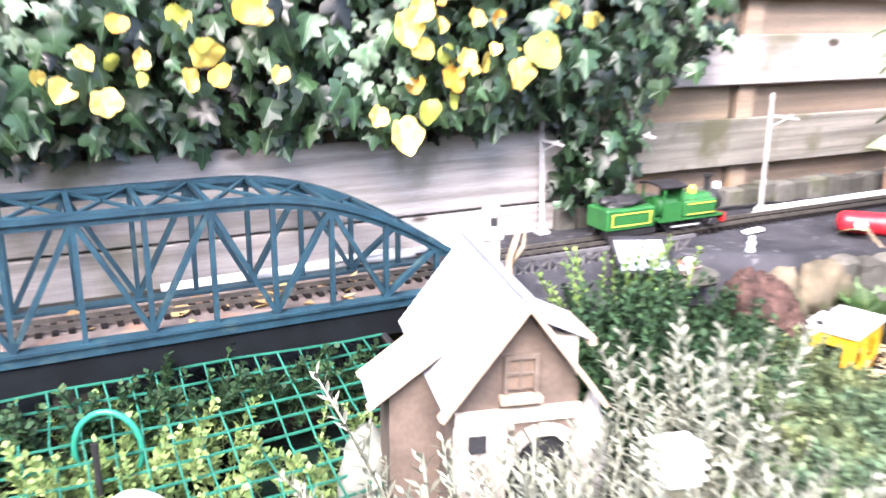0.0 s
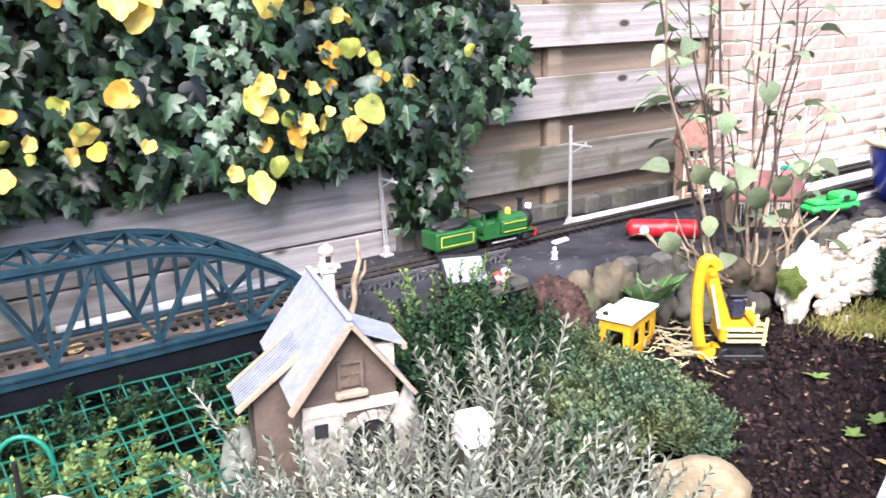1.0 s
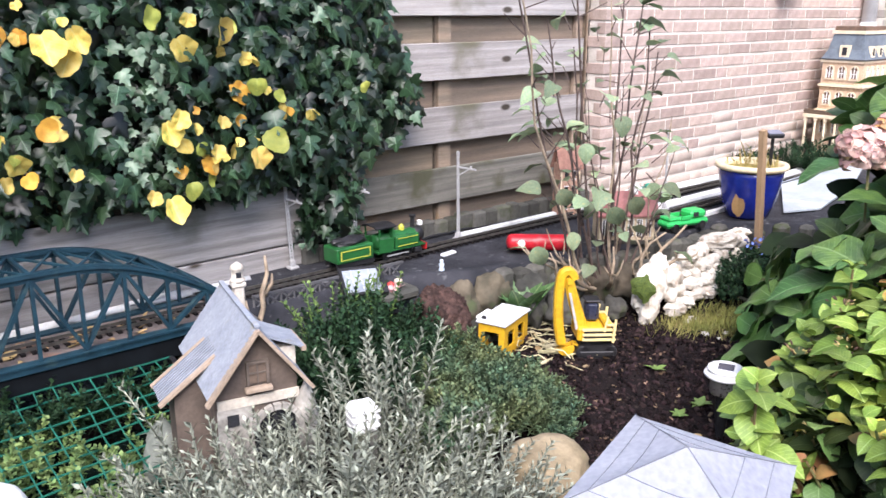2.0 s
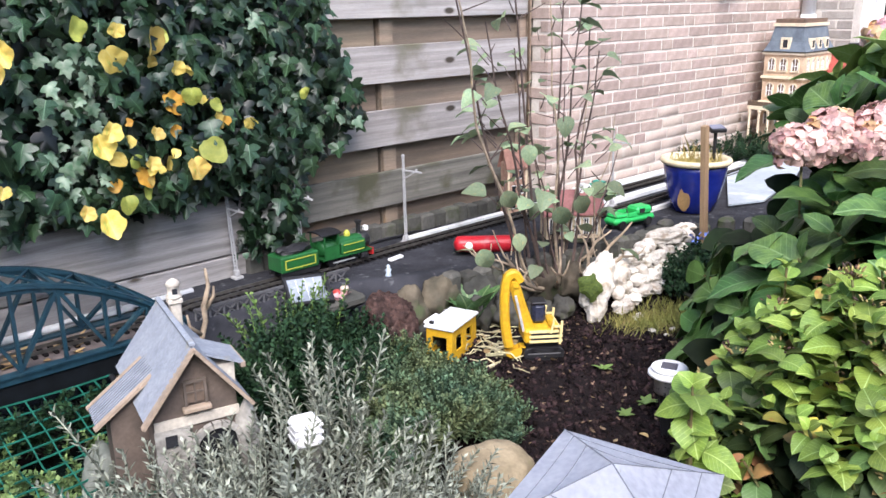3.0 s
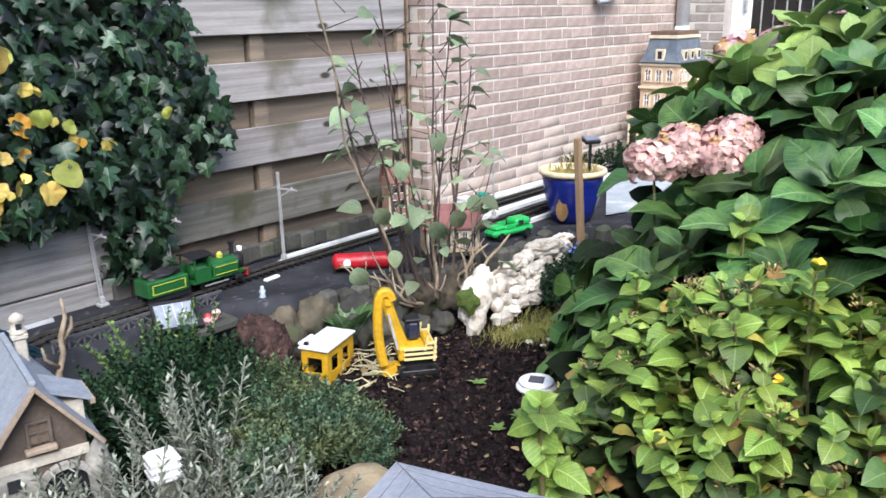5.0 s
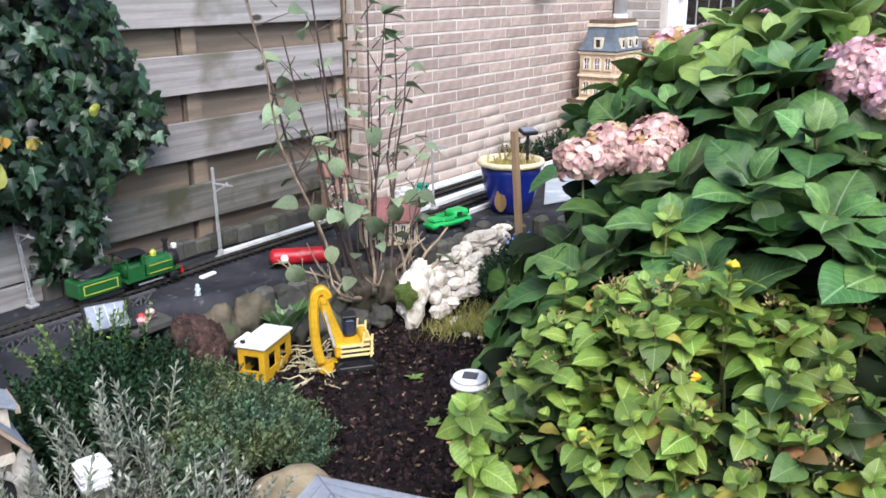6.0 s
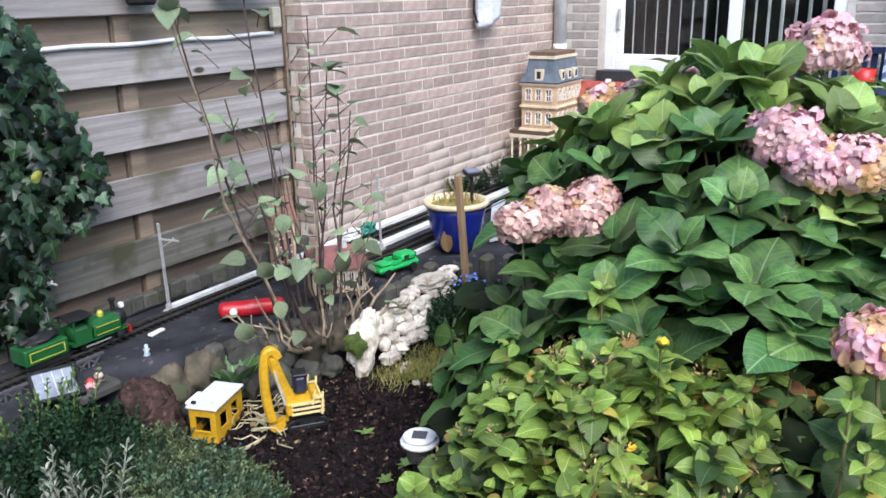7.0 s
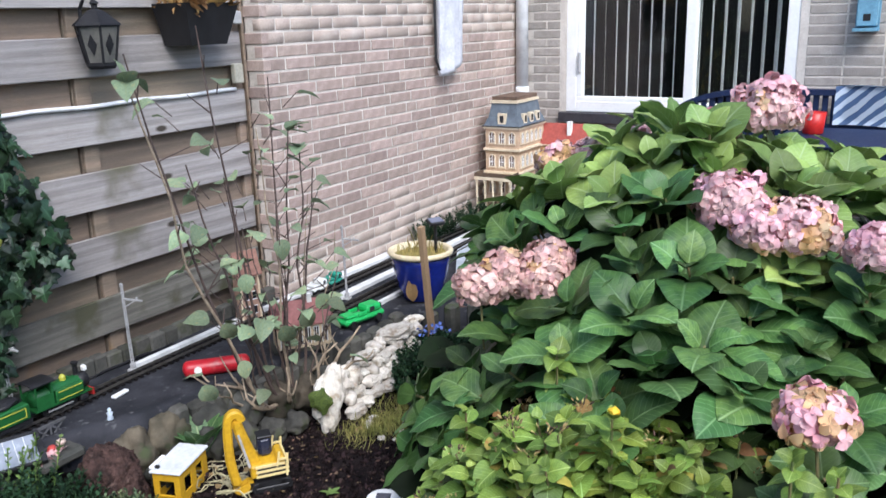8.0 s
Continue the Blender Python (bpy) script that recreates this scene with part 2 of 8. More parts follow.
def ribbon(bm, pts, w, h, across=(0, 1, 0)):
    """A bent bar of one piece: w along across, h at right angles to it and to the line."""
    pts, side = [Vector(p) for p in pts], Vector(across).normalized()
    rings = []
    for i, p in enumerate(pts):
        d = (pts[min(i + 1, len(pts) - 1)] - pts[max(i - 1, 0)]).normalized()
        u = side.cross(d).normalized()
        rings.append([bm.verts.new(p + side * a * w / 2 + u * b * h / 2) for a, b in ((-1, -1), (1, -1), (1, 1), (-1, 1))])
    for a, b in zip(rings, rings[1:]):
        for k in range(4):
            j = (k + 1) % 4
            bm.faces.new((a[k], a[j], b[j], b[k]))
    bm.faces.new(list(reversed(rings[0])))
    bm.faces.new(rings[-1])
    return bm


def rock_bm(rng, sx, sy, sz, rough=0.22, sub=3, freq=2.2, lumps=0.0):
    bm = bmesh.new()
    bmesh.ops.create_icosphere(bm, subdivisions=sub, radius=1)
    o = Vector((rng.uniform(-50, 50), rng.uniform(-50, 50), rng.uniform(-50, 50)))
    for v in bm.verts:
        n = noise.noise(v.co * freq * 0.5 + o) * rough * 1.4 + noise.noise(v.co * freq * 1.7 + o) * rough * 0.5 + noise.noise(v.co * freq * 4 + o) * lumps
        v.co *= 1 + n
        v.co = Vector((v.co.x * sx, v.co.y * sy, v.co.z * sz))
    return bm


def leaf_shape(n=5, width=0.6, fold=0.18, droop=0.25, kind="oval"):
    """A leaf of length 1 along y: rows of left edge, midrib, right edge."""
    vs, fs = [], []
    for i in range(n + 1):
        t = i / n
        if kind == "oval":
            w = math.sin(math.pi * min(1, t * 0.96 + 0.02) ** 0.8) ** 0.85 * width / 2
        elif kind == "round":
            w = math.sqrt(max(0.0, 1 - (2 * t - 1) ** 2)) * width / 2 + 0.01
        elif kind == "ivy":
            w = (0.5, 0.98, 0.62, 0.72, 0.3, 0.02)[min(5, int(round(t * 5)))] * width / 2
        else:
            w = math.sin(math.pi * (0.05 + 0.93 * t)) * width / 2
        z = -droop * t * t
        vs += [(-w, t, z + fold * w), (0, t, z), (w, t, z + fold * w)]
    for i in range(n):
        a = i * 3
        fs += [(a, a + 1, a + 4, a + 3), (a + 1, a + 2, a + 5, a + 4)]
    return np.array(vs), fs


def mesh_of(name, vs, fs, material, smooth=True):
    me = bpy.data.meshes.new(name)
    me.from_pydata([tuple(v) for v in vs], [], fs)
    if smooth:
        for p in me.polygons:
            p.use_smooth = True
    me.materials.append(material)
    return me


def swarm(name, shapes, mats, material, parent=None, label=""):
    """Many small pieces joined into one mesh; each shape is (verts, faces), mats are 4x4 matrices."""
    V, F, U, off = [], [], [], 0
    for i, m in enumerate(mats):
        vs, fs = shapes[i % len(shapes)]
        a = np.array(m)
        V.append(vs @ a[:3, :3].T + a[:3, 3])
        U.append(np.array(vs)[:, :2])
        F += [tuple(k + off for k in f) for f in fs]
        off += len(vs)
    me = mesh_of(name, np.concatenate(V), F, material)
    # each piece keeps its own flat coordinates for veins
    loops = np.empty(len(me.loops), dtype=np.int32)
    me.loops.foreach_get("vertex_index", loops)
    me.uv_layers.new(name="piece").data.foreach_set("uv", np.concatenate(U)[loops].astype(np.float32).ravel())
    ob = new(name, me)
    ob.parent = parent
    if label:
        tagged(ob, label)
    return tagged(ob, kind="stuff")


def aim(p, direction, size, roll=0.0, up=(0, 0, 1)):
    """A matrix at p whose y axis points along direction, z axis near up, turned by roll, with a uniform size."""
    y = Vector(direction).normalized()
    z = Vector(up) - y * y.dot(Vector(up))
    z = z.normalized() if z.length > 1e-3 else y.orthogonal().normalized()
    x = y.cross(z)
    m = Matrix((x, y, z)).transposed().to_4x4()
    return Matrix.Translation(p) @ m @ Matrix.Rotation(roll, 4, "Y") @ Matrix.Diagonal((size, size, size, 1))


def placed(name, me, m, parent):
    """A piece of its own on shared mesh data."""
    ob = new(name, me)
    ob.parent = parent
    ob.matrix_basis = m
    return ob

# ---- ground, fence, walls ----
TRACK_Z = 0.15
SOIL_Z = -0.09


def bed_edge(x):
    """The garden-side edge (y) of the raised track bed."""
    pts = [(-5, -0.27), (-2.1, -0.27), (-1.62, -0.27), (-1.4, -0.34), (-1.15, -0.46), (-0.8, -0.5), (-0.4, -0.58), (0.1, -0.62), (0.3, -0.8), (0.5, -1.0), (4, -1.0)]
    for (xa, ya), (xb, yb) in zip(pts, pts[1:]):
        if x <= xb:
            return ya + (yb - ya) * (x - xa) / (xb - xa)
    return -1.0


def soil_height(x, y):
    z = SOIL_Z + 0.018 * noise.noise(Vector((x * 2.2, y * 2.2, 0))) + 0.010 * noise.noise(Vector((x * 9, y * 9, 3))) + 0.006 * noise.noise(Vector((x * 31, y * 31, 7)))
    if -1.75 < x < 0.6:
        d = bed_edge(x) - y
        if d < 0.3:
            z += 0.11 * max(0.0, 1 - max(0.0, d) / 0.3) ** 1.5
    z += 0.07 * math.exp(-((x + 1.20) ** 2 + (y + 0.98) ** 2) / 0.048) + 0.05 * math.exp(-((x + 0.78) ** 2 + (y + 1.06) ** 2) / 0.045)
    pond = max(0.0, 1 - ((x + 2.9) / 0.62) ** 4 - ((y + 0.5) / 0.36) ** 4)
    return z - 0.12 * min(1, pond * 2)


def build_ground():
    bm = bmesh.new()
    xs = [-60, -20, -8, -5] + [-4 + 0.05 * i for i in range(110)] + [2.0, 3, 8, 20, 60]
    ys = [-60, -20, -8, -5] + [-3.8 + 0.05 * i for i in range(78)] + [0.6, 3, 20, 60]
    grid = [[bm.verts.new((x, y, soil_height(x, y) if -4.1 < x < 1.6 and -3.9 < y < 0.2 else SOIL_Z - 0.01)) for y in ys] for x in xs]
    for i in range(len(xs) - 1):
        for j in range(len(ys) - 1):
            bm.faces.new((grid[i][j], grid[i + 1][j], grid[i + 1][j + 1], grid[i][j + 1]))
    g = obj("ground", bm, M_SOIL, smooth=True)
    tagged(g, "dark moist garden soil of the planting bed", "ground", kind="structure")
    # terrace by the house
    bm = boxes((0.9, -7, -0.3, 2.74, -1.05, 0.08))
    t = obj("pavement", bm, mat("terrace_slab", (0.2, 0.19, 0.18), (0.13, 0.125, 0.12), 6, 0.85, 0.4, 80))
    tagged(t, "grey concrete terrace in front of the house", "terrace", kind="structure")
    return g


GROUND = build_ground()


def build_track_bed():
    bm = bmesh.new()
    xs = [-2.12 + 0.06 * i for i in range(82)]
    top, low = [], []
    for x in xs:
        back = 0.085 if x < 0 else -0.006
        e = bed_edge(x)
        row = [bm.verts.new((x, e + (back - e) * k / 8, TRACK_Z + 0.004 * noise.noise(Vector((x * 5, k, 0))))) for k in range(9)]
        row += [bm.verts.new((x, e + 0.004, -0.2))]
        top.append(row)
    for a, b in zip(top, top[1:]):
        for k in range(8):
            bm.faces.new((a[k], b[k], b[k + 1], a[k + 1]))
        bm.faces.new((a[9], b[9], b[0], a[0]))
    ob = obj("track_bed", bm, M_BED, smooth=True)
    return tagged(ob, "raised track bed covered in black roofing felt", "track bed", kind="structure")


build_track_bed()

M_BOARDG = mat("gravel_board", (0.36, 0.34, 0.33), (0.20, 0.19, 0.18), 7, 0.85, 0.8, 130, vary=0.12, spec=0.12, knots=(0.06, 0.05, 0.04), stretch=(0.22, 3, 6), stain=(0.10, 0.10, 0.07), stain_scale=2.6, stain_at=0.57)
M_BOARDM = mat("algae_board", (0.20, 0.19, 0.165), (0.105, 0.102, 0.087), 7, 0.9, 0.8, 130, vary=0.15, spec=0.1, knots=(0.05, 0.045, 0.035), stretch=(0.22, 3, 6), stain=(0.085, 0.085, 0.055), stain_scale=4.5, stain_at=0.52)
# slatted fence: staggered front boards and set-back boards, posts behind
FENCE = empty("fence", pose(0, 0, 0), "weathered grey wooden fence of staggered horizontal boards", "fence", kind="structure")


def board_bm(length, height, thick, rng):
    bm = bmesh.new()
    box(bm, -length / 2, 0, -height / 2, length / 2, thick, height / 2, bevel=0.003)
    for v in bm.verts:
        v.co.z += 0.002 * noise.noise(Vector((v.co.x * 3, rng.random() * 40, 0)))
    return bm


def build_fence():
    rng = random.Random(4)
    bottoms = [2.09, 1.835, 1.575, 1.315, 1.055, 0.795, 0.535, 0.277]
    front_spans = [(-4.6, -2.78), (-2.76, -0.035)]
    spans = [(-4.6, -2.78), (-2.76, -0.94), (-0.93, -0.035)]
    for zb in bottoms:
        low = zb < 0.3
        for xa, xb in front_spans:
            ob = part("board", board_bm(xb - xa, 0.152, 0.02, rng), M_BOARDM if low else M_BOARD, FENCE, "board greened by algae" if low else "")
            ob.matrix_basis = pose((xa + xb) / 2, 0.09 + rng.uniform(-0.002, 0.002), zb + 0.076, 0, rng.uniform(-0.1, 0.1), 0)
        for xa, xb in spans:
            ob = part("board", board_bm(xb - xa, 0.15, 0.02, rng), M_BOARDB, FENCE, "brown set-back board")
            ob.matrix_basis = pose((xa + xb) / 2, 0.142 + rng.uniform(-0.002, 0.002), zb - 0.054, 0, rng.uniform(-0.1, 0.1), 0)
    for x in (-2.77, -0.93):
        part("post", boxes((x, 0.118, 0.05, x + 0.07, 0.139, 2.3), bevel=0.003), M_BOARDB, FENCE)
    part("post", boxes((-0.075, 0.112, 0.05, -0.03, 0.14, 2.3), bevel=0.003), M_BOARDB, FENCE)
    part("backing", boxes((-4.6, 0.166, 0.0, -0.03, 0.18, 2.3)), M_BOARDB, FENCE)
    # wide gravel boards at the foot of the ivy-grown stretch
    for xa, xb, za, zb in ((-4.6, -1.42, 0.235, 0.44), (-4.6, -1.42, 0.03, 0.229)):
        part("gravel_board", boxes((xa, 0.06, za, xb, 0.086, zb), bevel=0.004), M_BOARDG, FENCE, "wide grey board at the foot of the fence")
    part("end_strip", boxes((-0.028, 0.1, 0.1, -0.006, 0.13, 2.3), bevel=0.002), M_BOARDB, FENCE)


build_fence()


M_MOSSEDGE = mat("mossy_edging", (0.060, 0.060, 0.054), (0.10, 0.098, 0.085), 9, 0.9, 0.8, 60, spec=0.1, vary=0.3, stain=(0.052, 0.056, 0.034), stain_scale=9, stain_at=0.56)


def build_foot_stones():
    rng = random.Random(9)
    x = -1.66
    st = empty("edging_stone_row", pose(0, 0, 0), "row of upright grey edging stones along the fence foot", "edging", kind="structure")
    while x < -0.02:
        w = rng.uniform(0.055, 0.085)
        bm = bmesh.new()
        box(bm, x, 0.035 + rng.uniform(0, 0.008), 0.1, x + w - 0.001, 0.088, 0.15 + rng.uniform(0.058, 0.075), bevel=0.007)
        part("edging_stone", bm, M_MOSSEDGE, st)
        x += w
    return st


build_foot_stones()

# brick side wall: mortar core, single bricks in courses
H_MOD = 0.0625
WALL_L, WALL_TOP, WALL_LOW = 2.75, 2.4, 0.0875
SIDE = obj("wall_side", boxes((0.0035, 0.0035, 0.0, WALL_L, 0.12, WALL_TOP), (0.0035, 0.1, 0.0, 0.12, 1.2, WALL_TOP)), M_MORTAR)
tagged(SIDE, "pinkish-brown brick side wall with pale mortar joints", "wall", kind="structure")


def brick_mesh(name, length, material, depth=0.05, h=0.051):
    bm = bmesh.new()
    box(bm, 0, 0, 0, length, depth, h, bevel=0.0025)
    me = bpy.data.meshes.new(name)
    bm.to_mesh(me)
    bm.free()
    me.materials.append(material)
    return me


def build_bricks():
    rng = random.Random(21)
    sizes = {k: brick_mesh("brick", k, M_BRICK) for k in (0.209, 0.154, 0.099, 0.044)}
    joined, pale, palek = [], [], []
    shapes = {}
    for k, me in sizes.items():
        shapes[k] = (np.array([v.co for v in me.vertices]), [tuple(p.vertices) for p in me.polygons])
    count = 0
    rows = int((WALL_TOP - WALL_LOW) / H_MOD)
    jobs = []
    for r in range(rows):
        z = WALL_LOW + r * H_MOD + 0.0065
        x = 0.0
        first = (0.099, 0.154)[r % 2]
        k = first
        while x < WALL_L - 0.05:
            if x + k > WALL_L:
                k = 0.099 if x + 0.099 <= WALL_L else 0.044
            jobs.append((k, x, z, r))
            x += k + 0.011
            k = 0.099 if rng.random() < 0.09 else 0.209
    jobs.sort(key=lambda j: (j[1] > 2.0, abs(j[2] - 0.85)))
    for i, (k, x, z, r) in enumerate(jobs):
        m = Matrix.Translation((x + 0.0005, rng.uniform(-0.0015, 0.0012), z)) @ Matrix.Rotation(rng.uniform(-0.004, 0.004), 4, "Y")
        washed = z < 0.27 + 0.16 * noise.noise(Vector((x * 1.6, 0, 4))) + 0.10 * (x > 0.9) + rng.uniform(-0.04, 0.04) or z > 1.37 + 0.05 * noise.noise(Vector((x * 2, 3, 1)))
        if washed:
            pale.append(m)
            palek.append(k)
        elif count < 300:
            placed("brick", sizes[k], m, SIDE)
            count += 1
        else:
            joined.append((k, m))
    # courses near the ground and high up with an old pale wash
    for length in sizes:
        ms = [m for m, q in zip(pale, palek) if q == length]
        if ms:
            swarm("pale_bricks", [shapes[length]], ms, M_BRICKW, SIDE, "pale washed bricks")
    V, F, off = [], [], 0
    for k, m in joined:
        vs, fs = shapes[k]
        a = np.array(m)
        V.append(vs @ a[:3, :3].T + a[:3, 3])
        F += [tuple(q + off for q in f) for f in fs]
        off += len(vs)
    # the wall's short return beside the fence
    vs, fs = shapes[0.209]
    for r in range(rows):
        z = WALL_LOW + r * H_MOD + 0.0065
        for j in range(2):
            m = np.array(Matrix.Translation((-0.001, 0.316 + j * 0.22 - (r % 2) * 0.11, z)) @ Matrix.Rotation(math.radians(-90), 4, "Z"))
            V.append(vs @ m[:3, :3].T + m[:3, 3])
            F += [tuple(q + off for q in f) for f in fs]
            off += len(vs)
    ob = new("bricks", mesh_of("bricks", np.concatenate(V), F, M_BRICKJ, smooth=False))
    ob.parent = SIDE
    tagged(ob, kind="stuff")


# house wall with window opening
HX = 2.75
WIN = (-1.93, -0.37, 0.80, 2.25)  # y0, y1, z0, z1


def build_house_wall():
    y0, y1, z0, z1 = WIN
    w = obj("wall_house", boxes((HX + 0.0035, -7, -0.1, HX + 0.25, y0, 2.8), (HX + 0.0035, y1, -0.1, HX + 0.25, 1.2, 2.8),
                               (HX + 0.0035, y0, -0.1, HX + 0.25, y1, z0), (HX + 0.0035, y0, z1, HX + 0.25, y1, 2.8)), M_MORTAR)
    tagged(w, "grey-brown brick house wall with a large window", "wall", kind="structure")
    me = brick_mesh("brick_far", 0.209, M_BRICKG)
    half = brick_mesh("brick_half", 0.099, M_BRICKG)
    sh = [(np.array([v.co for v in q.vertices]), [tuple(p.vertices) for p in q.polygons]) for q in (me, half)]
    V, F, off = [], [], 0
    rng = random.Random(5)
    for r in range(46):
        z = -0.1 + r * H_MOD + 0.0065
        y = -0.003 - (0.11 if r % 2 else 0)
        while y > -4.2:
            ln, s = 0.209, sh[0]
            ya = y - ln
            if z + 0.05 > z0 - 0.02 and z < z1:
                if ya < y1 and y > y0:
                    if y > y1 + 0.1:
                        ln, s = 0.099, sh[1]
                        ya = y - ln
                    if ya < y1 - 0.002 and y > y0:
                        y -= 0.11
                        continue
            m = np.array(Matrix.Translation((HX + rng.uniform(-0.0012, 0.001), y, z)) @ Matrix.Rotation(math.radians(-90), 4, "Z"))
            vs, fs = s
            V.append(vs @ m[:3, :3].T + m[:3, 3])
            F += [tuple(q + off for q in f) for f in fs]
            off += len(vs)
            y -= ln + 0.011
    ob = new("bricks", mesh_of("house_bricks", np.concatenate(V), F, M_BRICKG, smooth=False))
    ob.parent = w
    tagged(ob, kind="stuff")
    # room behind the glass, its dimness painted as near-black walls
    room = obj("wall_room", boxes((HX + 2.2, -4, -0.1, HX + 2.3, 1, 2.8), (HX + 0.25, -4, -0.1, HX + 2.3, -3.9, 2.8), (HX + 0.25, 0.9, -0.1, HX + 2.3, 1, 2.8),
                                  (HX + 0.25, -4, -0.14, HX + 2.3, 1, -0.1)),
               mat("room_shade", (0.03, 0.03, 0.034), (0.02, 0.02, 0.024), 3, 0.9, 0.1))
    tagged(room, "room behind the window, its shade put into near-black walls", "wall", kind="structure")
    c = obj("ceiling", boxes((HX + 0.25, -4, 2.7, HX + 2.3, 1, 2.8)), M_WHITE)
    tagged(c, "ceiling of the room behind the window", "ceiling", kind="structure")


build_house_wall()


def build_window():
    y0, y1, z0, z1 = WIN
    w = empty("window_1", pose(0, 0, 0), "large white-framed sliding window with vertical blinds", "window", kind="structure")
    ym = -1.255
    f = 0.075
    part("window_frame", boxes((HX + 0.008, y0, z0 + 0.02, HX + 0.1, y0 + f, z1), (HX + 0.008, y1 - f, z0 + 0.02, HX + 0.1, y1, z1),
                               (HX + 0.008, y0 + f, z0 + 0.02, HX + 0.1, y1 - f, z0 + 0.02 + f), (HX + 0.008, y0 + f, z1 - f, HX + 0.1, y1 - f, z1), bevel=0.004), M_WHITE, w, "white frame")
    part("mullion", boxes((HX + 0.015, ym - 0.035, z0 + 0.096, HX + 0.09, ym + 0.035, z1 - f - 0.001), bevel=0.004), M_WHITE, w)
    part("sash_rail", boxes((HX + 0.015, ym + 0.036, z0 + 0.096, HX + 0.07, y1 - f - 0.001, z0 + 0.13), bevel=0.004), M_WHITE, w)
    part("sash_stile", boxes((HX + 0.015, y1 - f - 0.045, z0 + 0.131, HX + 0.07, y1 - f - 0.001, z1 - f - 0.001), bevel=0.004), M_WHITE, w)
    part("handle", boxes((HX - 0.012, y1 - f - 0.035, 1.1, HX + 0.014, y1 - f - 0.02, 1.24), bevel=0.003), M_GREYMETAL, w)
    g = glass("window_glass")
    for ya, yb in ((y0 + f, ym - 0.035), (ym + 0.036, y1 - f)):
        p = part("pane", boxes((HX + 0.045, ya, z0 + 0.095, HX + 0.051, yb, z1 - f)), g, w)
        p.visible_shadow = False
    part("window_sill", boxes((HX - 0.05, y0 - 0.04, z0 - 0.055, HX + 0.06, y1 + 0.04, z0 + 0.018), bevel=0.004), mat("dark_sill", (0.03, 0.03, 0.035), (0.05, 0.05, 0.055), 20, 0.5, 0.2), w, "black stone sill")
    bl = empty("vertical_blinds", pose(0, 0, 0), "white vertical slat blinds hanging behind the window", "blinds")
    m = mat("blind_fabric", (0.72, 0.72, 0.7), (0.62, 0.62, 0.6), 6, 0.8, 0.1)
    part("headrail", boxes((HX + 0.16, y0, z1 - 0.05, HX + 0.2, y1, z1 - 0.01)), M_WHITE, bl)
    slat = boxes((-0.045, -0.001, 0, 0.045, 0.001, 1.36))
    me = bpy.data.meshes.new("slat")
    slat.to_mesh(me)
    slat.free()
    me.materials.append(m)
    y = y1 - 0.06
    k = 0
    while y > y0 + 0.05:
        placed("slat", me, pose(HX + 0.18, y, 0.84, 0, 0, 23 + 3 * math.sin(k * 2.1)), bl)
        y -= 0.084
        k += 1
    return w


build_window()


# plain unseen fences closing the rest of the garden, added to cut low sky light
M_UNSEENFENCE = mat("unseen_fence", (0.12, 0.10, 0.085), (0.08, 0.068, 0.058), 5, 0.85, 0.5, 60, stretch=(0.4, 0.4, 6))
for name, r in (("wall_back", (-6.0, -6.2, -0.3, 3.4, -6.1, 1.9)), ("wall_left", (-6.1, -6.1, -0.3, -6.0, 0.1, 1.9))):
    tagged(obj(name, boxes(r), M_UNSEENFENCE), "plain brown unseen fence closing the garden, added to block low light", "fence", kind="structure")

# ---- garden railway ----
BR_Y0, BR_Y1, BR_X0, BR_X1 = -0.25, -0.03, -3.80, -2.06


def arch_z(x):
    """Height of the bridge's top chord: level in the middle, bowed down to the end."""
    t = max(0.0, (x + 2.60) / 0.56)
    t2 = max(0.0, (-3.26 - x) / 0.54)
    t = max(t, t2)
    return 0.392 - 0.245 * t ** 1.9


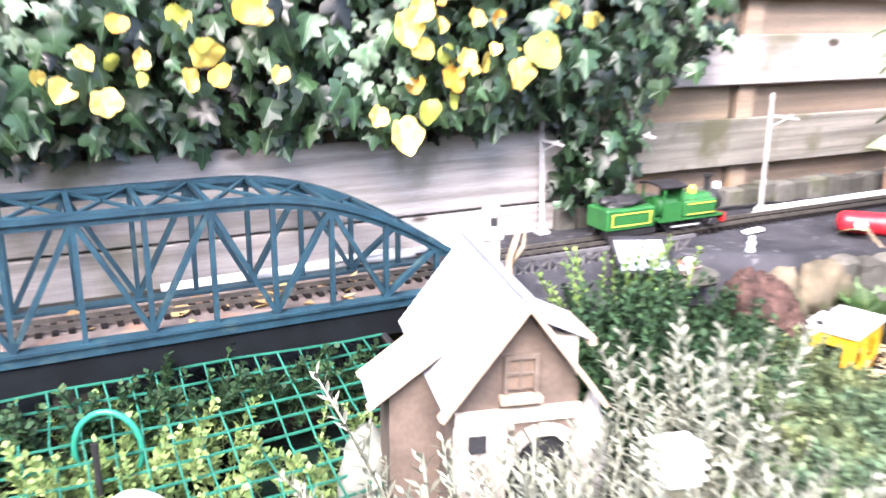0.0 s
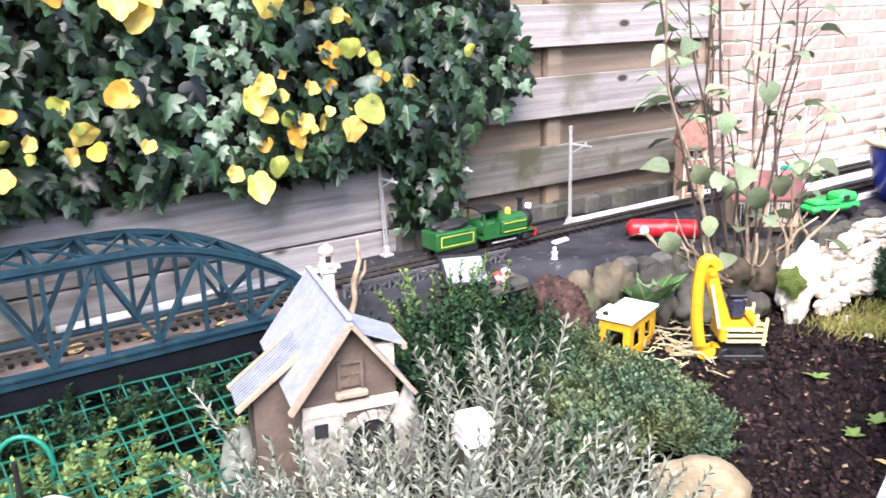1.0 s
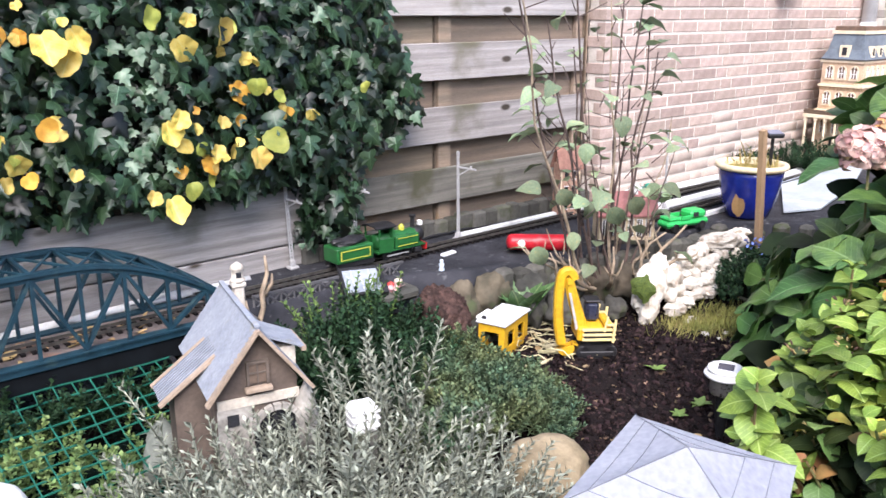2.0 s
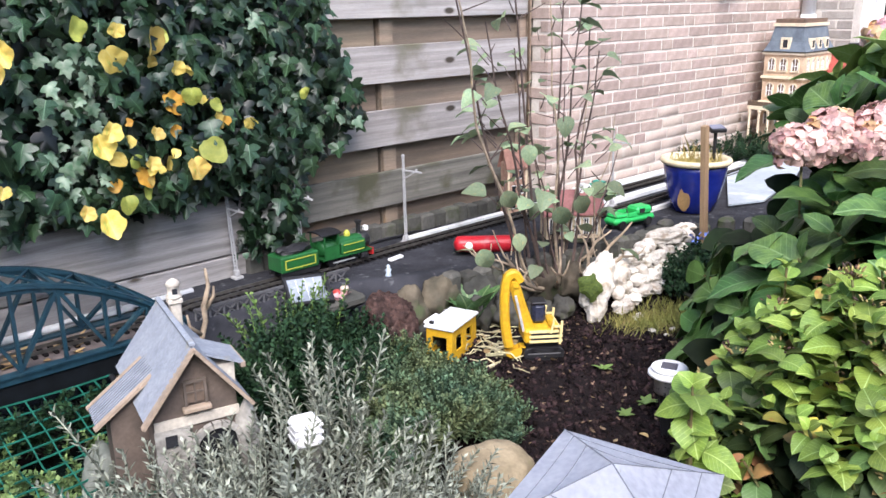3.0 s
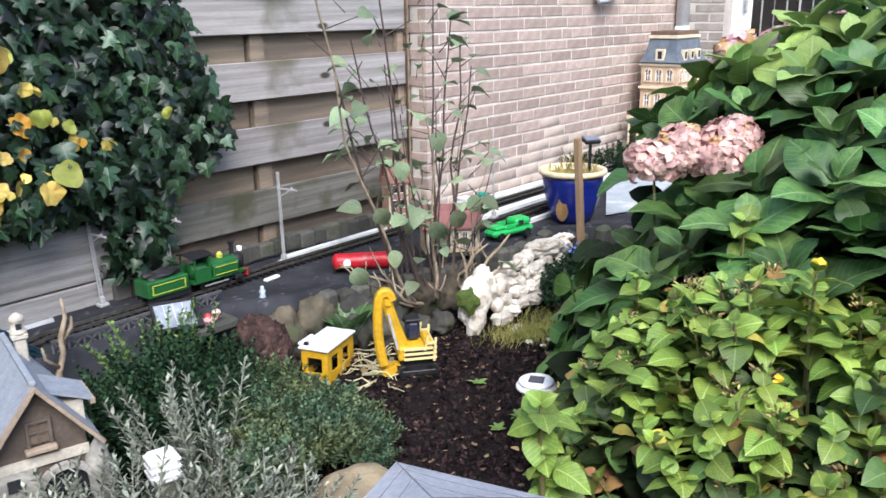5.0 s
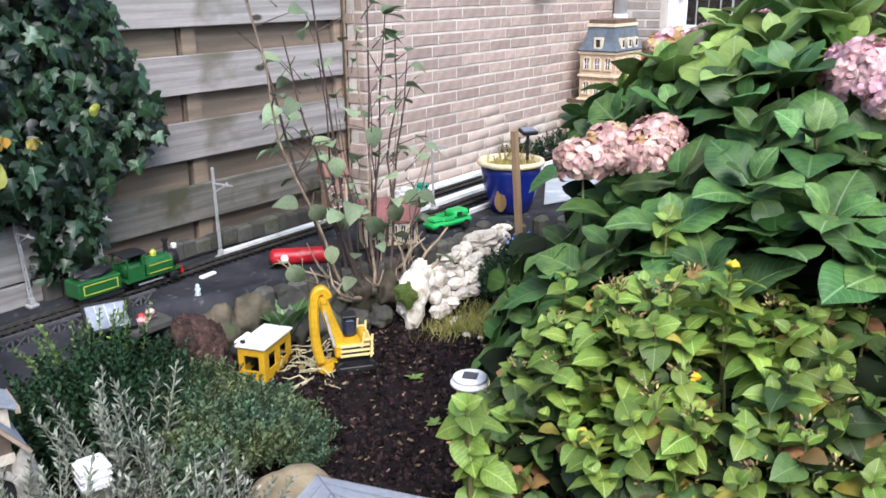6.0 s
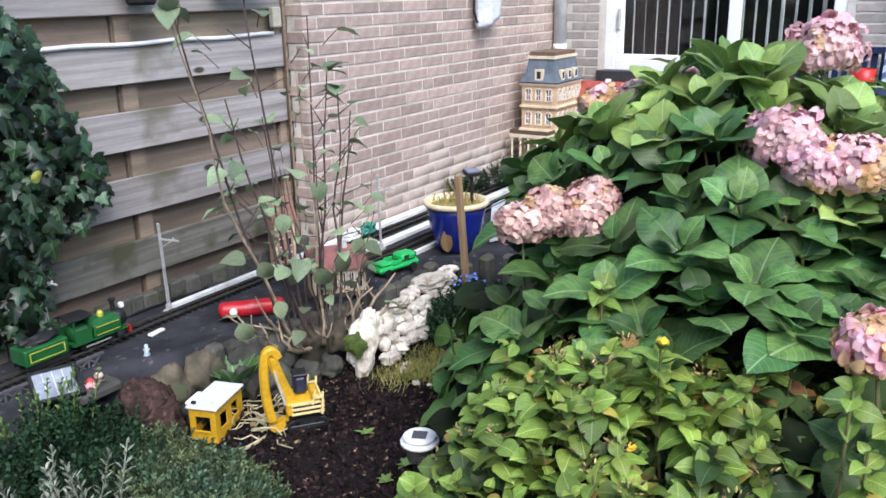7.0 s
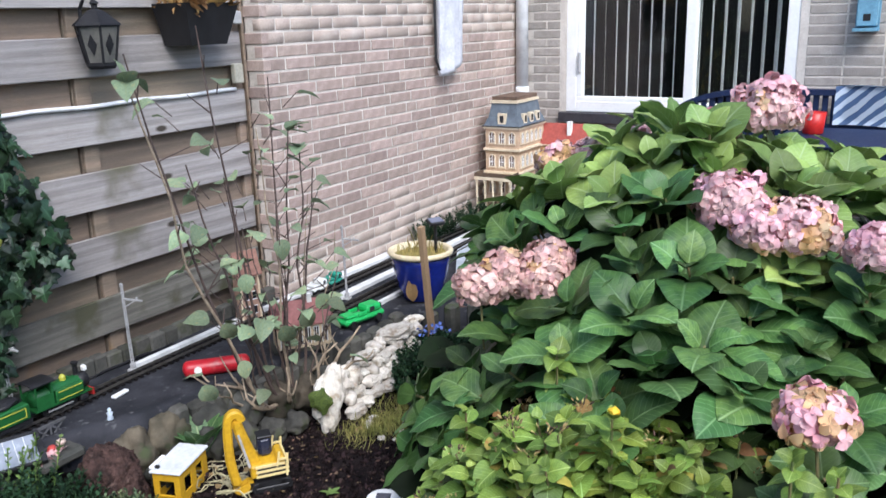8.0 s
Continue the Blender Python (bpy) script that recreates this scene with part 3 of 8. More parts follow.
def build_bridge():
    b = empty("model_bridge", pose(0, 0, 0), "blue-painted steel model truss bridge with bowed top chords", "bridge")
    n = 14
    step = (BR_X1 - BR_X0) / n
    xs = [BR_X0 + step * i for i in range(n + 1)]
    for y, nm in ((BR_Y0, "near"), (BR_Y1, "far")):
        bm = bmesh.new()
        fine = [BR_X0 + (BR_X1 - BR_X0) * i / 56 for i in range(57)]
        ribbon(bm, [(x, y, arch_z(x)) for x in fine], 0.022, 0.012)
        ribbon(bm, [(x, y, arch_z(x) - 0.013) for x in fine], 0.008, 0.014)
        part("top_chord", bm, M_BRIDGE, b)
        bm = boxes((BR_X0, y - 0.012, 0.118, BR_X1 + 0.02, y + 0.012, 0.142), (BR_X0, y - 0.017, 0.138, BR_X1 + 0.02, y + 0.017, 0.144))
        part("bottom_chord", bm, M_BRIDGE, b)
        for i, x in enumerate(xs):
            z = arch_z(x)
            if z > 0.19:
                bm = bmesh.new()
                bar(bm, (x, y, 0.14), (x, y, z), 0.010, 0.012, up=(0, 1, 0))
                part("strut", bm, M_BRIDGE, b)
            if i < n:
                x2 = xs[i + 1]
                za, zb = arch_z(x), arch_z(x2)
                if min(za, zb) > 0.16:
                    bm = bmesh.new()
                    if (i % 2) == 0:
                        bar(bm, (x, y + 0.004, 0.145), (x2, y + 0.004, zb - 0.01), 0.010, 0.017, up=(0, 1, 0))
                    else:
                        bar(bm, (x, y + 0.004, za - 0.01), (x2, y + 0.004, 0.145), 0.010, 0.017, up=(0, 1, 0))
                    part("brace", bm, M_BRIDGE, b)
    for i, x in enumerate(xs):
        z = arch_z(x)
        if z > 0.24:
            bm = bmesh.new()
            bar(bm, (x, BR_Y0, z), (x, BR_Y1, z), 0.010, 0.010)
            part("cross_beam", bm, M_BRIDGE, b)
            if i < n and arch_z(xs[i + 1]) > 0.24:
                z2 = arch_z(xs[i + 1])
                bm = bmesh.new()
                bar(bm, (x, BR_Y0, z), (xs[i + 1], BR_Y1, z2), 0.008, 0.006)
                bar(bm, (x, BR_Y1, z), (xs[i + 1], BR_Y0, z2), 0.008, 0.006)
                part("cross_brace", bm, M_BRIDGE, b)
    part("deck", boxes((BR_X0, BR_Y0 + 0.018, 0.128, BR_X1 + 0.02, BR_Y1 - 0.018, 0.137)), M_DECK, b, "brown bridge deck")
    part("support_beam", boxes((BR_X0, BR_Y0 - 0.006, 0.055, BR_X1 + 0.02, BR_Y0 + 0.03, 0.114), (BR_X0, BR_Y1 - 0.03, 0.055, BR_X1 + 0.02, BR_Y1, 0.114)), M_BRIDGED, b, "dark supporting beam")
    for x in (-3.6, -2.95, -2.2):
        part("pier", boxes((x - 0.05, BR_Y0 + 0.03, -0.25, x + 0.05, BR_Y1 - 0.03, 0.128)), M_GREYSTONE, b)
    return b


build_bridge()


def build_girder():
    g = empty("girder_span", pose(0, 0, 0), "grey girder span with lattice railing between bridge and bank", "bridge")
    m = mat("grey_girder", (0.10, 0.10, 0.105), (0.06, 0.06, 0.065), 14, 0.7, 0.3, 90)
    part("ledge", boxes((-2.035, -0.262, 0.108, -1.40, -0.02, 0.134), bevel=0.003), m, g)
    part("railing_top", boxes((-2.035, -0.262, 0.182, -1.42, -0.252, 0.19)), m, g)
    x = -2.03
    while x < -1.44:
        bm = bmesh.new()
        bar(bm, (x, -0.257, 0.134), (x, -0.257, 0.184), 0.006)
        part("railing_post", bm, m, g)
        bm = bmesh.new()
        bar(bm, (x, -0.257, 0.136), (x + 0.05, -0.257, 0.184), 0.005)
        bar(bm, (x, -0.257, 0.184), (x + 0.05, -0.257, 0.136), 0.005)
        part("railing_lattice", bm, m, g)
        x += 0.05
    wood = mat("dark_pile", (0.06, 0.045, 0.035), (0.03, 0.022, 0.018), 20, 0.9, 0.5)
    for x in (-1.98, -1.86, -1.72, -1.6):
        part("pile", boxes((x - 0.02, -0.24, -0.12, x + 0.02, -0.2, 0.106), bevel=0.003), wood, g)
    return g


build_girder()


def build_track(name, pts, label):
    t = empty(name, pose(0, 0, 0), label, "track")
    V = [Vector(p) for p in pts]
    # even steps along the line
    samples = []
    for a, b in zip(V, V[1:]):
        k = max(1, int((b - a).length / 0.03))
        samples += [(a + (b - a) * i / k, (b - a).normalized()) for i in range(k)]
    samples.append((V[-1], (V[-1] - V[-2]).normalized()))
    for s in (-0.0225, 0.0225):
        bm = bmesh.new()
        for (p, d), (q, e) in zip(samples, samples[1:]):
            o1, o2 = Vector((-d.y, d.x, 0)) * s, Vector((-e.y, e.x, 0)) * s
            bar(bm, p + o1 + Vector((0, 0, 0.013)), q + o2 + Vector((0, 0, 0.013)), 0.0035, 0.010)
        part("rail", bm, M_RAIL, t)
    sl = boxes((-0.006, -0.037, 0, 0.006, 0.037, 0.008))
    me = bpy.data.meshes.new("sleeper")
    sl.to_mesh(me)
    sl.free()
    me.materials.append(M_SLEEPER)
    for i, (p, d) in enumerate(samples):
        placed("sleeper", me, pose(p.x, p.y, p.z, 0, 0, math.degrees(math.atan2(d.y, d.x))), t)
    return t


build_track("main_track", [(-3.8, -0.14, 0.138), (-2.10, -0.14, 0.138), (-2.0, -0.14, 0.155), (-1.38, -0.14, 0.155), (-1.1, -0.125, 0.155), (-0.4, -0.12, 0.155), (0.4, -0.14, 0.155), (1.9, -0.14, 0.155)], "garden railway track on dark sleepers beside the fence")
build_track("second_track", [(-0.15, -0.39, 0.155), (0.6, -0.385, 0.155), (1.9, -0.33, 0.155)], "second garden railway track on black felt")


def strip(pts, w, z0, z1, label):
    bm = bmesh.new()
    for (xa, ya), (xb, yb) in zip(pts, pts[1:]):
        bar(bm, (xa, ya, (z0 + z1) / 2), (xb, yb, (z0 + z1) / 2), w, z1 - z0)
    return tagged(obj("white_strip", bm, M_STRIP), label, "strip", "white strips along the tracks")


for pts, w in (([(-0.965, -0.045), (-0.72, -0.042)], 0.026), ([(-0.715, -0.042), (-0.5, -0.04)], 0.026), ([(-0.495, -0.04), (-0.05, -0.04)], 0.028),
               ([(-0.03, -0.04), (1.0, -0.035)], 0.055), ([(1.01, -0.035), (2.0, -0.04)], 0.05),
               ([(0.05, -0.262), (1.2, -0.25)], 0.05), ([(1.21, -0.25), (2.0, -0.225)], 0.05), ([(-0.1, -0.5), (0.45, -0.49)], 0.022)):
    strip(pts, w, 0.149, 0.168, "white plank strip edging the model track")
for x, y, a, ln in ((-2.25, 0.02, 4, 0.2), (-1.16, -0.215, 8, 0.075), (-1.35, -0.09, 20, 0.05)):
    bm = bmesh.new()
    box(bm, -ln / 2, -0.012, 0, ln / 2, 0.012, 0.012, bevel=0.004)
    o = obj("white_offcut", bm, M_STRIP)
    o.matrix_basis = pose(x, y, 0.152, 0, 0, a)
    tagged(o, "small white plastic offcut lying by the track", "offcut")
# white pipe lying between bridge and fence
bm = bmesh.new()
tube(bm, [(-2.75, 0.03, 0.135), (-2.3, 0.025, 0.145), (-1.9, 0.02, 0.15)], 0.014, 8)
tagged(obj("white_pipe", bm, M_STRIP, smooth=True), "white plastic pipe lying along the fence foot", "pipe")
bm = boxes((-4.2, 0.0, 0.02, -2.12, 0.058, 0.128))
tagged(obj("ledge", bm, M_GREYSTONE), "low stone ledge behind the model bridge", "ledge", kind="structure")


def build_mast(x, y, height, lean, turn):
    m = empty("catenary_mast", pose(x, y, TRACK_Z, lean[0], lean[1], turn), "grey model catenary mast with short bracket arm", "mast", "catenary masts")
    bm = bmesh.new()
    for a in (-1, 1):
        bar(bm, (a * 0.006, 0, 0.01), (a * 0.004, 0, height), 0.004)
    z = 0.02
    while z < height - 0.02:
        bar(bm, (-0.006, 0, z), (0.005, 0, z + 0.012), 0.003)
        bar(bm, (0.005, 0, z + 0.012), (-0.006, 0, z + 0.024), 0.003)
        z += 0.024
    part("lattice_pole", bm, M_GREYMETAL, m)
    bm = bmesh.new()
    bar(bm, (0, 0, height * 0.86), (0.012, -0.085, height * 0.85), 0.006)
    bar(bm, (0, 0, height * 0.76), (0.008, -0.05, height * 0.845), 0.004)
    bar(bm, (0.01, -0.06, height * 0.85), (0.01, -0.06, height * 0.885), 0.007)
    part("bracket", bm, M_GREYMETAL, m)
    part("foot", boxes((-0.018, -0.018, 0.0, 0.018, 0.018, 0.01), (-0.009, -0.009, 0.01, 0.009, 0.009, 0.034), bevel=0.002), M_GREYMETAL, m, "pale grey foot")
    bm = bmesh.new()
    lathe(bm, [(0.004, height - 0.01), (0.007, height), (0.007, height + 0.012), (0.002, height + 0.016)], 8)
    part("insulator", bm, M_GREYMETAL, m)
    return m


build_mast(-1.715, 0.03, 0.31, (0, -3), 0)
build_mast(-1.476, -0.045, 0.33, (0, -2), 0)
build_mast(-0.972, -0.062, 0.36, (0, -1), 8)
build_mast(0.147, -0.30, 0.37, (0, -2), 5)

# locomotive and tender
M_LGREEN = mat("loco_green", (0.014, 0.105, 0.026), (0.010, 0.072, 0.02), 14, 0.4, 0.05, 90)
M_LYEL = mat("loco_lining", (0.45, 0.45, 0.06), (0.35, 0.36, 0.05), 14, 0.45, 0.05, 90)


def wheel(bm, x, y, z, r, w=0.008):
    lathe(bm, [(r + 0.002, -w / 2), (r, -w / 2 + 0.002), (r, w / 2), (r * 0.8, w / 2 + 0.001), (r * 0.75, w / 2 - 0.002)], 16, Matrix.Translation((x, y, z)) @ Matrix.Rotation(radians(90), 4, "X"))


def build_loco():
    o = empty("model_locomotive", pose(-1.365, -0.14, 0.168, 0, 0, 0), "green model steam locomotive with black cab roof on the track", "locomotive")
    part("running_board", boxes((-0.115, -0.046, 0.040, 0.115, 0.046, 0.046)), M_LGREEN, o)
    bm = bmesh.new()
    lathe(bm, [(0.026, -0.11), (0.029, -0.105), (0.029, 0.10), (0.026, 0.106)], 18, Matrix.Translation((0.01, 0, 0.075)) @ Matrix.Rotation(radians(90), 4, "Y"))
    part("boiler", bm, M_LGREEN, o, smooth=True)
    for s in (-1, 1):
        part("side_tank", boxes((-0.03, s * 0.038 - 0.009, 0.046, 0.082, s * 0.038 + 0.009, 0.092), bevel=0.004), M_LGREEN, o)
        part("lining", boxes((-0.022, s * 0.0475 - 0.0008, 0.053, 0.074, s * 0.0475 + 0.0008, 0.056), (-0.022, s * 0.0475 - 0.0008, 0.082, 0.074, s * 0.0475 + 0.0008, 0.085)), M_LYEL, o, "yellow lining")
        part("cab_side", boxes((-0.108, s * 0.044 - 0.002, 0.046, -0.04, s * 0.044 + 0.002, 0.092), (-0.108, s * 0.044 - 0.002, 0.092, -0.102, s * 0.044 + 0.002, 0.135), (-0.046, s * 0.044 - 0.002, 0.092, -0.04, s * 0.044 + 0.002, 0.135)), M_LGREEN, o)
        for x in (-0.06, -0.01, 0.04):
            bm = bmesh.new()
            wheel(bm, x, s * 0.024, 0.024, 0.021)
            part("wheel", bm, M_BLACK, o)
        bm = bmesh.new()
        bar(bm, (-0.06, s * 0.031, 0.02), (0.04, s * 0.031, 0.02), 0.003, 0.005)
        part("coupling_rod", bm, M_GREYMETAL, o)
        part("cylinder", boxes((0.065, s * 0.034 - 0.01, 0.012, 0.1, s * 0.034 + 0.01, 0.035), bevel=0.005), M_BLACK, o)
    bm = bmesh.new()
    lathe(bm, [(0.028, 0.0), (0.0305, 0.003), (0.0305, 0.032), (0.027, 0.037), (0.012, 0.04)], 18, Matrix.Translation((0.083, 0, 0.075)) @ Matrix.Rotation(radians(90), 4, "Y"))
    part("smokebox", bm, M_BLACK, o, "black smokebox", smooth=True)
    part("lamp", boxes((0.112, -0.01, 0.106, 0.128, 0.01, 0.126), bevel=0.003), M_WHITE, o, "white headlamp")
    part("cab_front", boxes((-0.042, -0.042, 0.046, -0.038, 0.042, 0.135)), M_LGREEN, o)
    bm = bmesh.new()
    ribbon(bm, [(-0.074, math.sin(a) * 0.058, 0.122 + math.cos(a) * 0.02) for a in [(i - 6) / 6 * 0.95 for i in range(13)]], 0.09, 0.005, across=(1, 0, 0))
    part("cab_roof", bm, M_BLACK, o, "black cab roof")
    bm = bmesh.new()
    lathe(bm, [(0.012, 0.1), (0.009, 0.106), (0.009, 0.14), (0.014, 0.146), (0.014, 0.152)], 14, Matrix.Translation((0.085, 0, 0)))
    part("chimney", bm, M_BLACK, o, "black chimney")
    bm = bmesh.new()
    lathe(bm, [(0.012, 0.1), (0.012, 0.115), (0.006, 0.124)], 14, Matrix.Translation((0.03, 0, 0)))
    part("dome", bm, M_LYEL, o, "brass dome")
    part("buffer_beam", boxes((0.113, -0.046, 0.02, 0.12, 0.046, 0.046)), mat("red_paint", (0.5, 0.03, 0.03), (0.4, 0.02, 0.02), 10, 0.45, 0.05), o, "red buffer beam")
    t = empty("model_tender", pose(-1.573, -0.14, 0.170), "green model railway tender filled with black coal", "tender")
    part("body", boxes((-0.085, -0.046, 0.03, 0.075, 0.046, 0.088), bevel=0.004), M_LGREEN, t)
    part("coal", rock_bm(random.Random(3), 0.07, 0.036, 0.022, 0.3), M_BLACK, t).matrix_basis = pose(-0.005, 0, 0.093)
    for s in (-1, 1):
        part("panel", boxes((-0.066, s * 0.0468 - 0.001, 0.042, 0.056, s * 0.0468 + 0.001, 0.045), (-0.066, s * 0.0468 - 0.001, 0.074, 0.056, s * 0.0468 + 0.001, 0.077),
                            (-0.07, s * 0.0468 - 0.001, 0.042, -0.066, s * 0.0468 + 0.001, 0.077), (0.056, s * 0.0468 - 0.001, 0.042, 0.06, s * 0.0468 + 0.001, 0.077)), M_LYEL, t, "yellow lining")
        for x in (-0.06, -0.01, 0.045):
            bm = bmesh.new()
            wheel(bm, x, s * 0.024, 0.018, 0.015)
            part("wheel", bm, M_BLACK, t)
    part("frame_plate", boxes((-0.085, -0.04, 0.012, 0.08, -0.036, 0.03), (-0.085, 0.036, 0.012, 0.08, 0.04, 0.03)), M_BLACK, t)


build_loco()


def build_tank():
    a, b = Vector((-0.925, -0.305, 0.183)), Vector((-0.735, -0.475, 0.183))
    d = (b - a).length
    ang = math.degrees(math.atan2(b.y - a.y, b.x - a.x))
    o = empty("tank_wagon_body", pose(a.x, a.y, a.z, 0, 0, ang), "red cylindrical tank with white round badge lying by the track", "tank")
    red = mat("tank_red", (0.55, 0.02, 0.03), (0.42, 0.015, 0.025), 10, 0.35, 0.08, 80, stain=(0.4, 0.1, 0.1), stain_scale=12, stain_at=0.66)
    bm = bmesh.new()
    R = 0.033
    lathe(bm, [(0.008, -0.004), (R * 0.75, 0.002), (R * 0.97, 0.012), (R, 0.022), (R, d - 0.022), (R * 0.97, d - 0.012), (R * 0.75, d - 0.002), (0.008, d + 0.004)], 24, Matrix.Rotation(radians(90), 4, "Y"))
    part("tank", bm, red, o, smooth=True)
    bm = bmesh.new()
    lathe(bm, [(0.015, 0), (0.015, 0.003), (0.012, 0.0035)], 18, Matrix.Translation((0.055, -R * 0.93, 0.002)) @ Matrix.Rotation(radians(90), 4, "X"))
    part("badge", bm, M_WHITE, o, "white round badge")
    part("saddle", boxes((0.02, -0.02, -0.034, 0.04, 0.02, -0.02), (d - 0.04, -0.02, -0.034, d - 0.02, 0.02, -0.02)), M_BLACK, o)


build_tank()


def gable(bm, x0, x1, y0, y1, z0, zr, over=0.0, thick=0.008, axis="x"):
    """Two sloped roof slabs with the ridge along the axis."""
    ym = (y0 + y1) / 2
    for s in (-1, 1):
        ye = (y0 if s < 0 else y1) + s * over
        k = (zr - z0) / ((y1 - y0) / 2)
        ze = z0 - k * over
        vs = [Vector((x, y, z + t)) for x in (x0 - over, x1 + over) for y, z in ((ye, ze), (ym, zr)) for t in (0, thick)]
        q = [bm.verts.new(v) for v in vs]
        for f in ((0, 1, 3, 2), (4, 6, 7, 5), (1, 5, 7, 3), (0, 2, 6, 4), (0, 4, 5, 1), (2, 3, 7, 6)):
            bm.faces.new([q[i] for i in f])
    return bm


M_CREAM = mat("cream_plaster", (0.74, 0.62, 0.43), (0.62, 0.50, 0.34), 14, 0.8, 0.2, 90)
M_REDROOF = mat("red_roof", (0.36, 0.16, 0.15), (0.27, 0.11, 0.105), 16, 0.8, 0.3, 90)
M_DARKWIN = mat("dark_glass", (0.02, 0.022, 0.025), (0.03, 0.03, 0.035), 10, 0.2, 0.02)


def build_station():
    o = empty("model_station", pose(-0.435, -0.50, 0.15, 0, 0, -38), "cream model station with dusty red roof behind the shrub", "model house")
    part("wall", boxes((-0.115, -0.06, 0, 0.115, 0.06, 0.13)), M_CREAM, o)
    bm = bmesh.new()
    gable(bm, -0.115, 0.115, -0.06, 0.06, 0.128, 0.20, 0.014)
    part("roof", bm, M_REDROOF, o, "dusty red roof")
    part("gable_wall", boxes((-0.112, -0.03, 0.128, 0.112, 0.03, 0.158)), M_CREAM, o)
    part("chimney", boxes((0.03, -0.012, 0.175, 0.05, 0.008, 0.225)), M_WHITE, o, "white chimney")
    part("chimney_cap", boxes((0.025, -0.017, 0.225, 0.055, 0.013, 0.232)), M_WHITE, o)
    for s in (-1, 1):
        for i in range(6):
            x = -0.1 + i * 0.036
            part("window", boxes((x, s * 0.061 - 0.002, 0.03, x + 0.017, s * 0.061 + 0.002, 0.098)), M_DARKWIN, o)
            part("window_frame", boxes((x - 0.004, s * 0.0625 - 0.002, 0.026, x, s * 0.0625 + 0.002, 0.102), (x + 0.017, s * 0.0625 - 0.002, 0.026, x + 0.021, s * 0.0625 + 0.002, 0.102), (x, s * 0.0625 - 0.002, 0.098, x + 0.017, s * 0.0625 + 0.002, 0.102), (x + 0.007, s * 0.0625 - 0.0015, 0.03, x + 0.010, s * 0.0625 + 0.0015, 0.098)), M_WHITE, o)
    for y in (-0.035, 0.015):
        part("window", boxes((0.114, y, 0.03, 0.118, y + 0.02, 0.09)), M_DARKWIN, o)
        part("window_frame", boxes((0.115, y - 0.004, 0.026, 0.119, y, 0.094), (0.115, y + 0.02, 0.026, 0.119, y + 0.024, 0.094), (0.115, y, 0.09, 0.119, y + 0.02, 0.094)), M_WHITE, o)
    part("platform", boxes((-0.135, -0.075, -0.003, 0.135, 0.075, 0.012)), M_GREYSTONE, o)


build_station()


def build_tower():
    o = empty("model_tower_house", pose(-0.30, -0.06, 0.15, 0, 0, -20), "narrow model brick house with cream corners near the fence", "model house")
    br = mat("model_brick", (0.34, 0.19, 0.14), (0.42, 0.28, 0.2), 60, 0.8, 0.3, 120)
    part("wall", boxes((-0.05, -0.035, 0, 0.05, 0.035, 0.25)), br, o)
    for x in (-0.05, 0.042):
        part("corner", boxes((x - 0.001, -0.037, 0, x + 0.009, -0.0355, 0.25)), M_CREAM, o)
    bm = bmesh.new()
    gable(bm, -0.05, 0.05, -0.035, 0.035, 0.25, 0.33, 0.012)
    part("roof", bm, mat("model_tile", (0.3, 0.16, 0.12), (0.24, 0.12, 0.09), 40, 0.8, 0.4), o)
    part("gable_wall", boxes((-0.047, -0.018, 0.25, 0.047, 0.018, 0.285)), br, o)
    for z in (0.04, 0.11, 0.18):
        for x in (-0.028, 0.01):
            part("window", boxes((x, -0.038, z, x + 0.018, -0.036, z + 0.034)), M_DARKWIN, o)
            part("window_frame", boxes((x - 0.003, -0.0385, z - 0.004, x + 0.021, -0.0375, z), (x - 0.003, -0.0385, z + 0.034, x + 0.021, -0.0375, z + 0.038)), M_WHITE, o)


build_tower()


def build_truck(name, m, c, label, length=0.19):
    o = empty(name, m, label, "toy car")
    p = mat(name + "_paint", c, tuple(v * 0.8 for v in c), 14, 0.4, 0.05)
    L = length
    part("body", boxes((-L / 2, -0.035, 0.018, L / 2, 0.035, 0.042), (L * 0.05, -0.034, 0.042, L * 0.42, 0.034, 0.072), bevel=0.009), p, o)
    for y in (-0.034, 0.029):
        part("bed_wall", boxes((-L * 0.18, y, 0.042, L * 0.05, y + 0.005, 0.058), bevel=0.002), p, o)
    part("bonnet", boxes((-L * 0.45, -0.03, 0.042, -L * 0.18, 0.03, 0.055), bevel=0.005), p, o)
    part("windscreen", boxes((L * 0.42, -0.028, 0.05, L * 0.43, 0.028, 0.068)), M_DARKWIN, o)
    for s in (-1, 1):
        part("side_window", boxes((L * 0.1, s * 0.0345 - 0.001, 0.05, L * 0.22, s * 0.0345 + 0.001, 0.067)), M_DARKWIN, o)
        for x in (-L * 0.32, L * 0.32):
            bm = bmesh.new()
            wheel(bm, x, s * 0.034, 0.017, 0.017, 0.014)
            part("wheel", bm, M_BLACK, o)
    return o


build_truck("green_toy_truck", pose(-0.11, -0.575, 0.152, 0, 0, -12) @ Matrix.Diagonal((1, 1.1, 1.22, 1)), (0.02, 0.42, 0.1), "bright green plastic toy truck by the track", 0.24)
build_truck("white_toy_van", pose(0.14, -0.115, 0.158, 0, 0, 0), (0.7, 0.72, 0.7), "small white toy van on the rear track", 0.12)
build_truck("teal_toy_car", pose(0.27, -0.115, 0.158, 0, 0, 0), (0.02, 0.25, 0.18), "small teal green toy car on the rear track", 0.1)


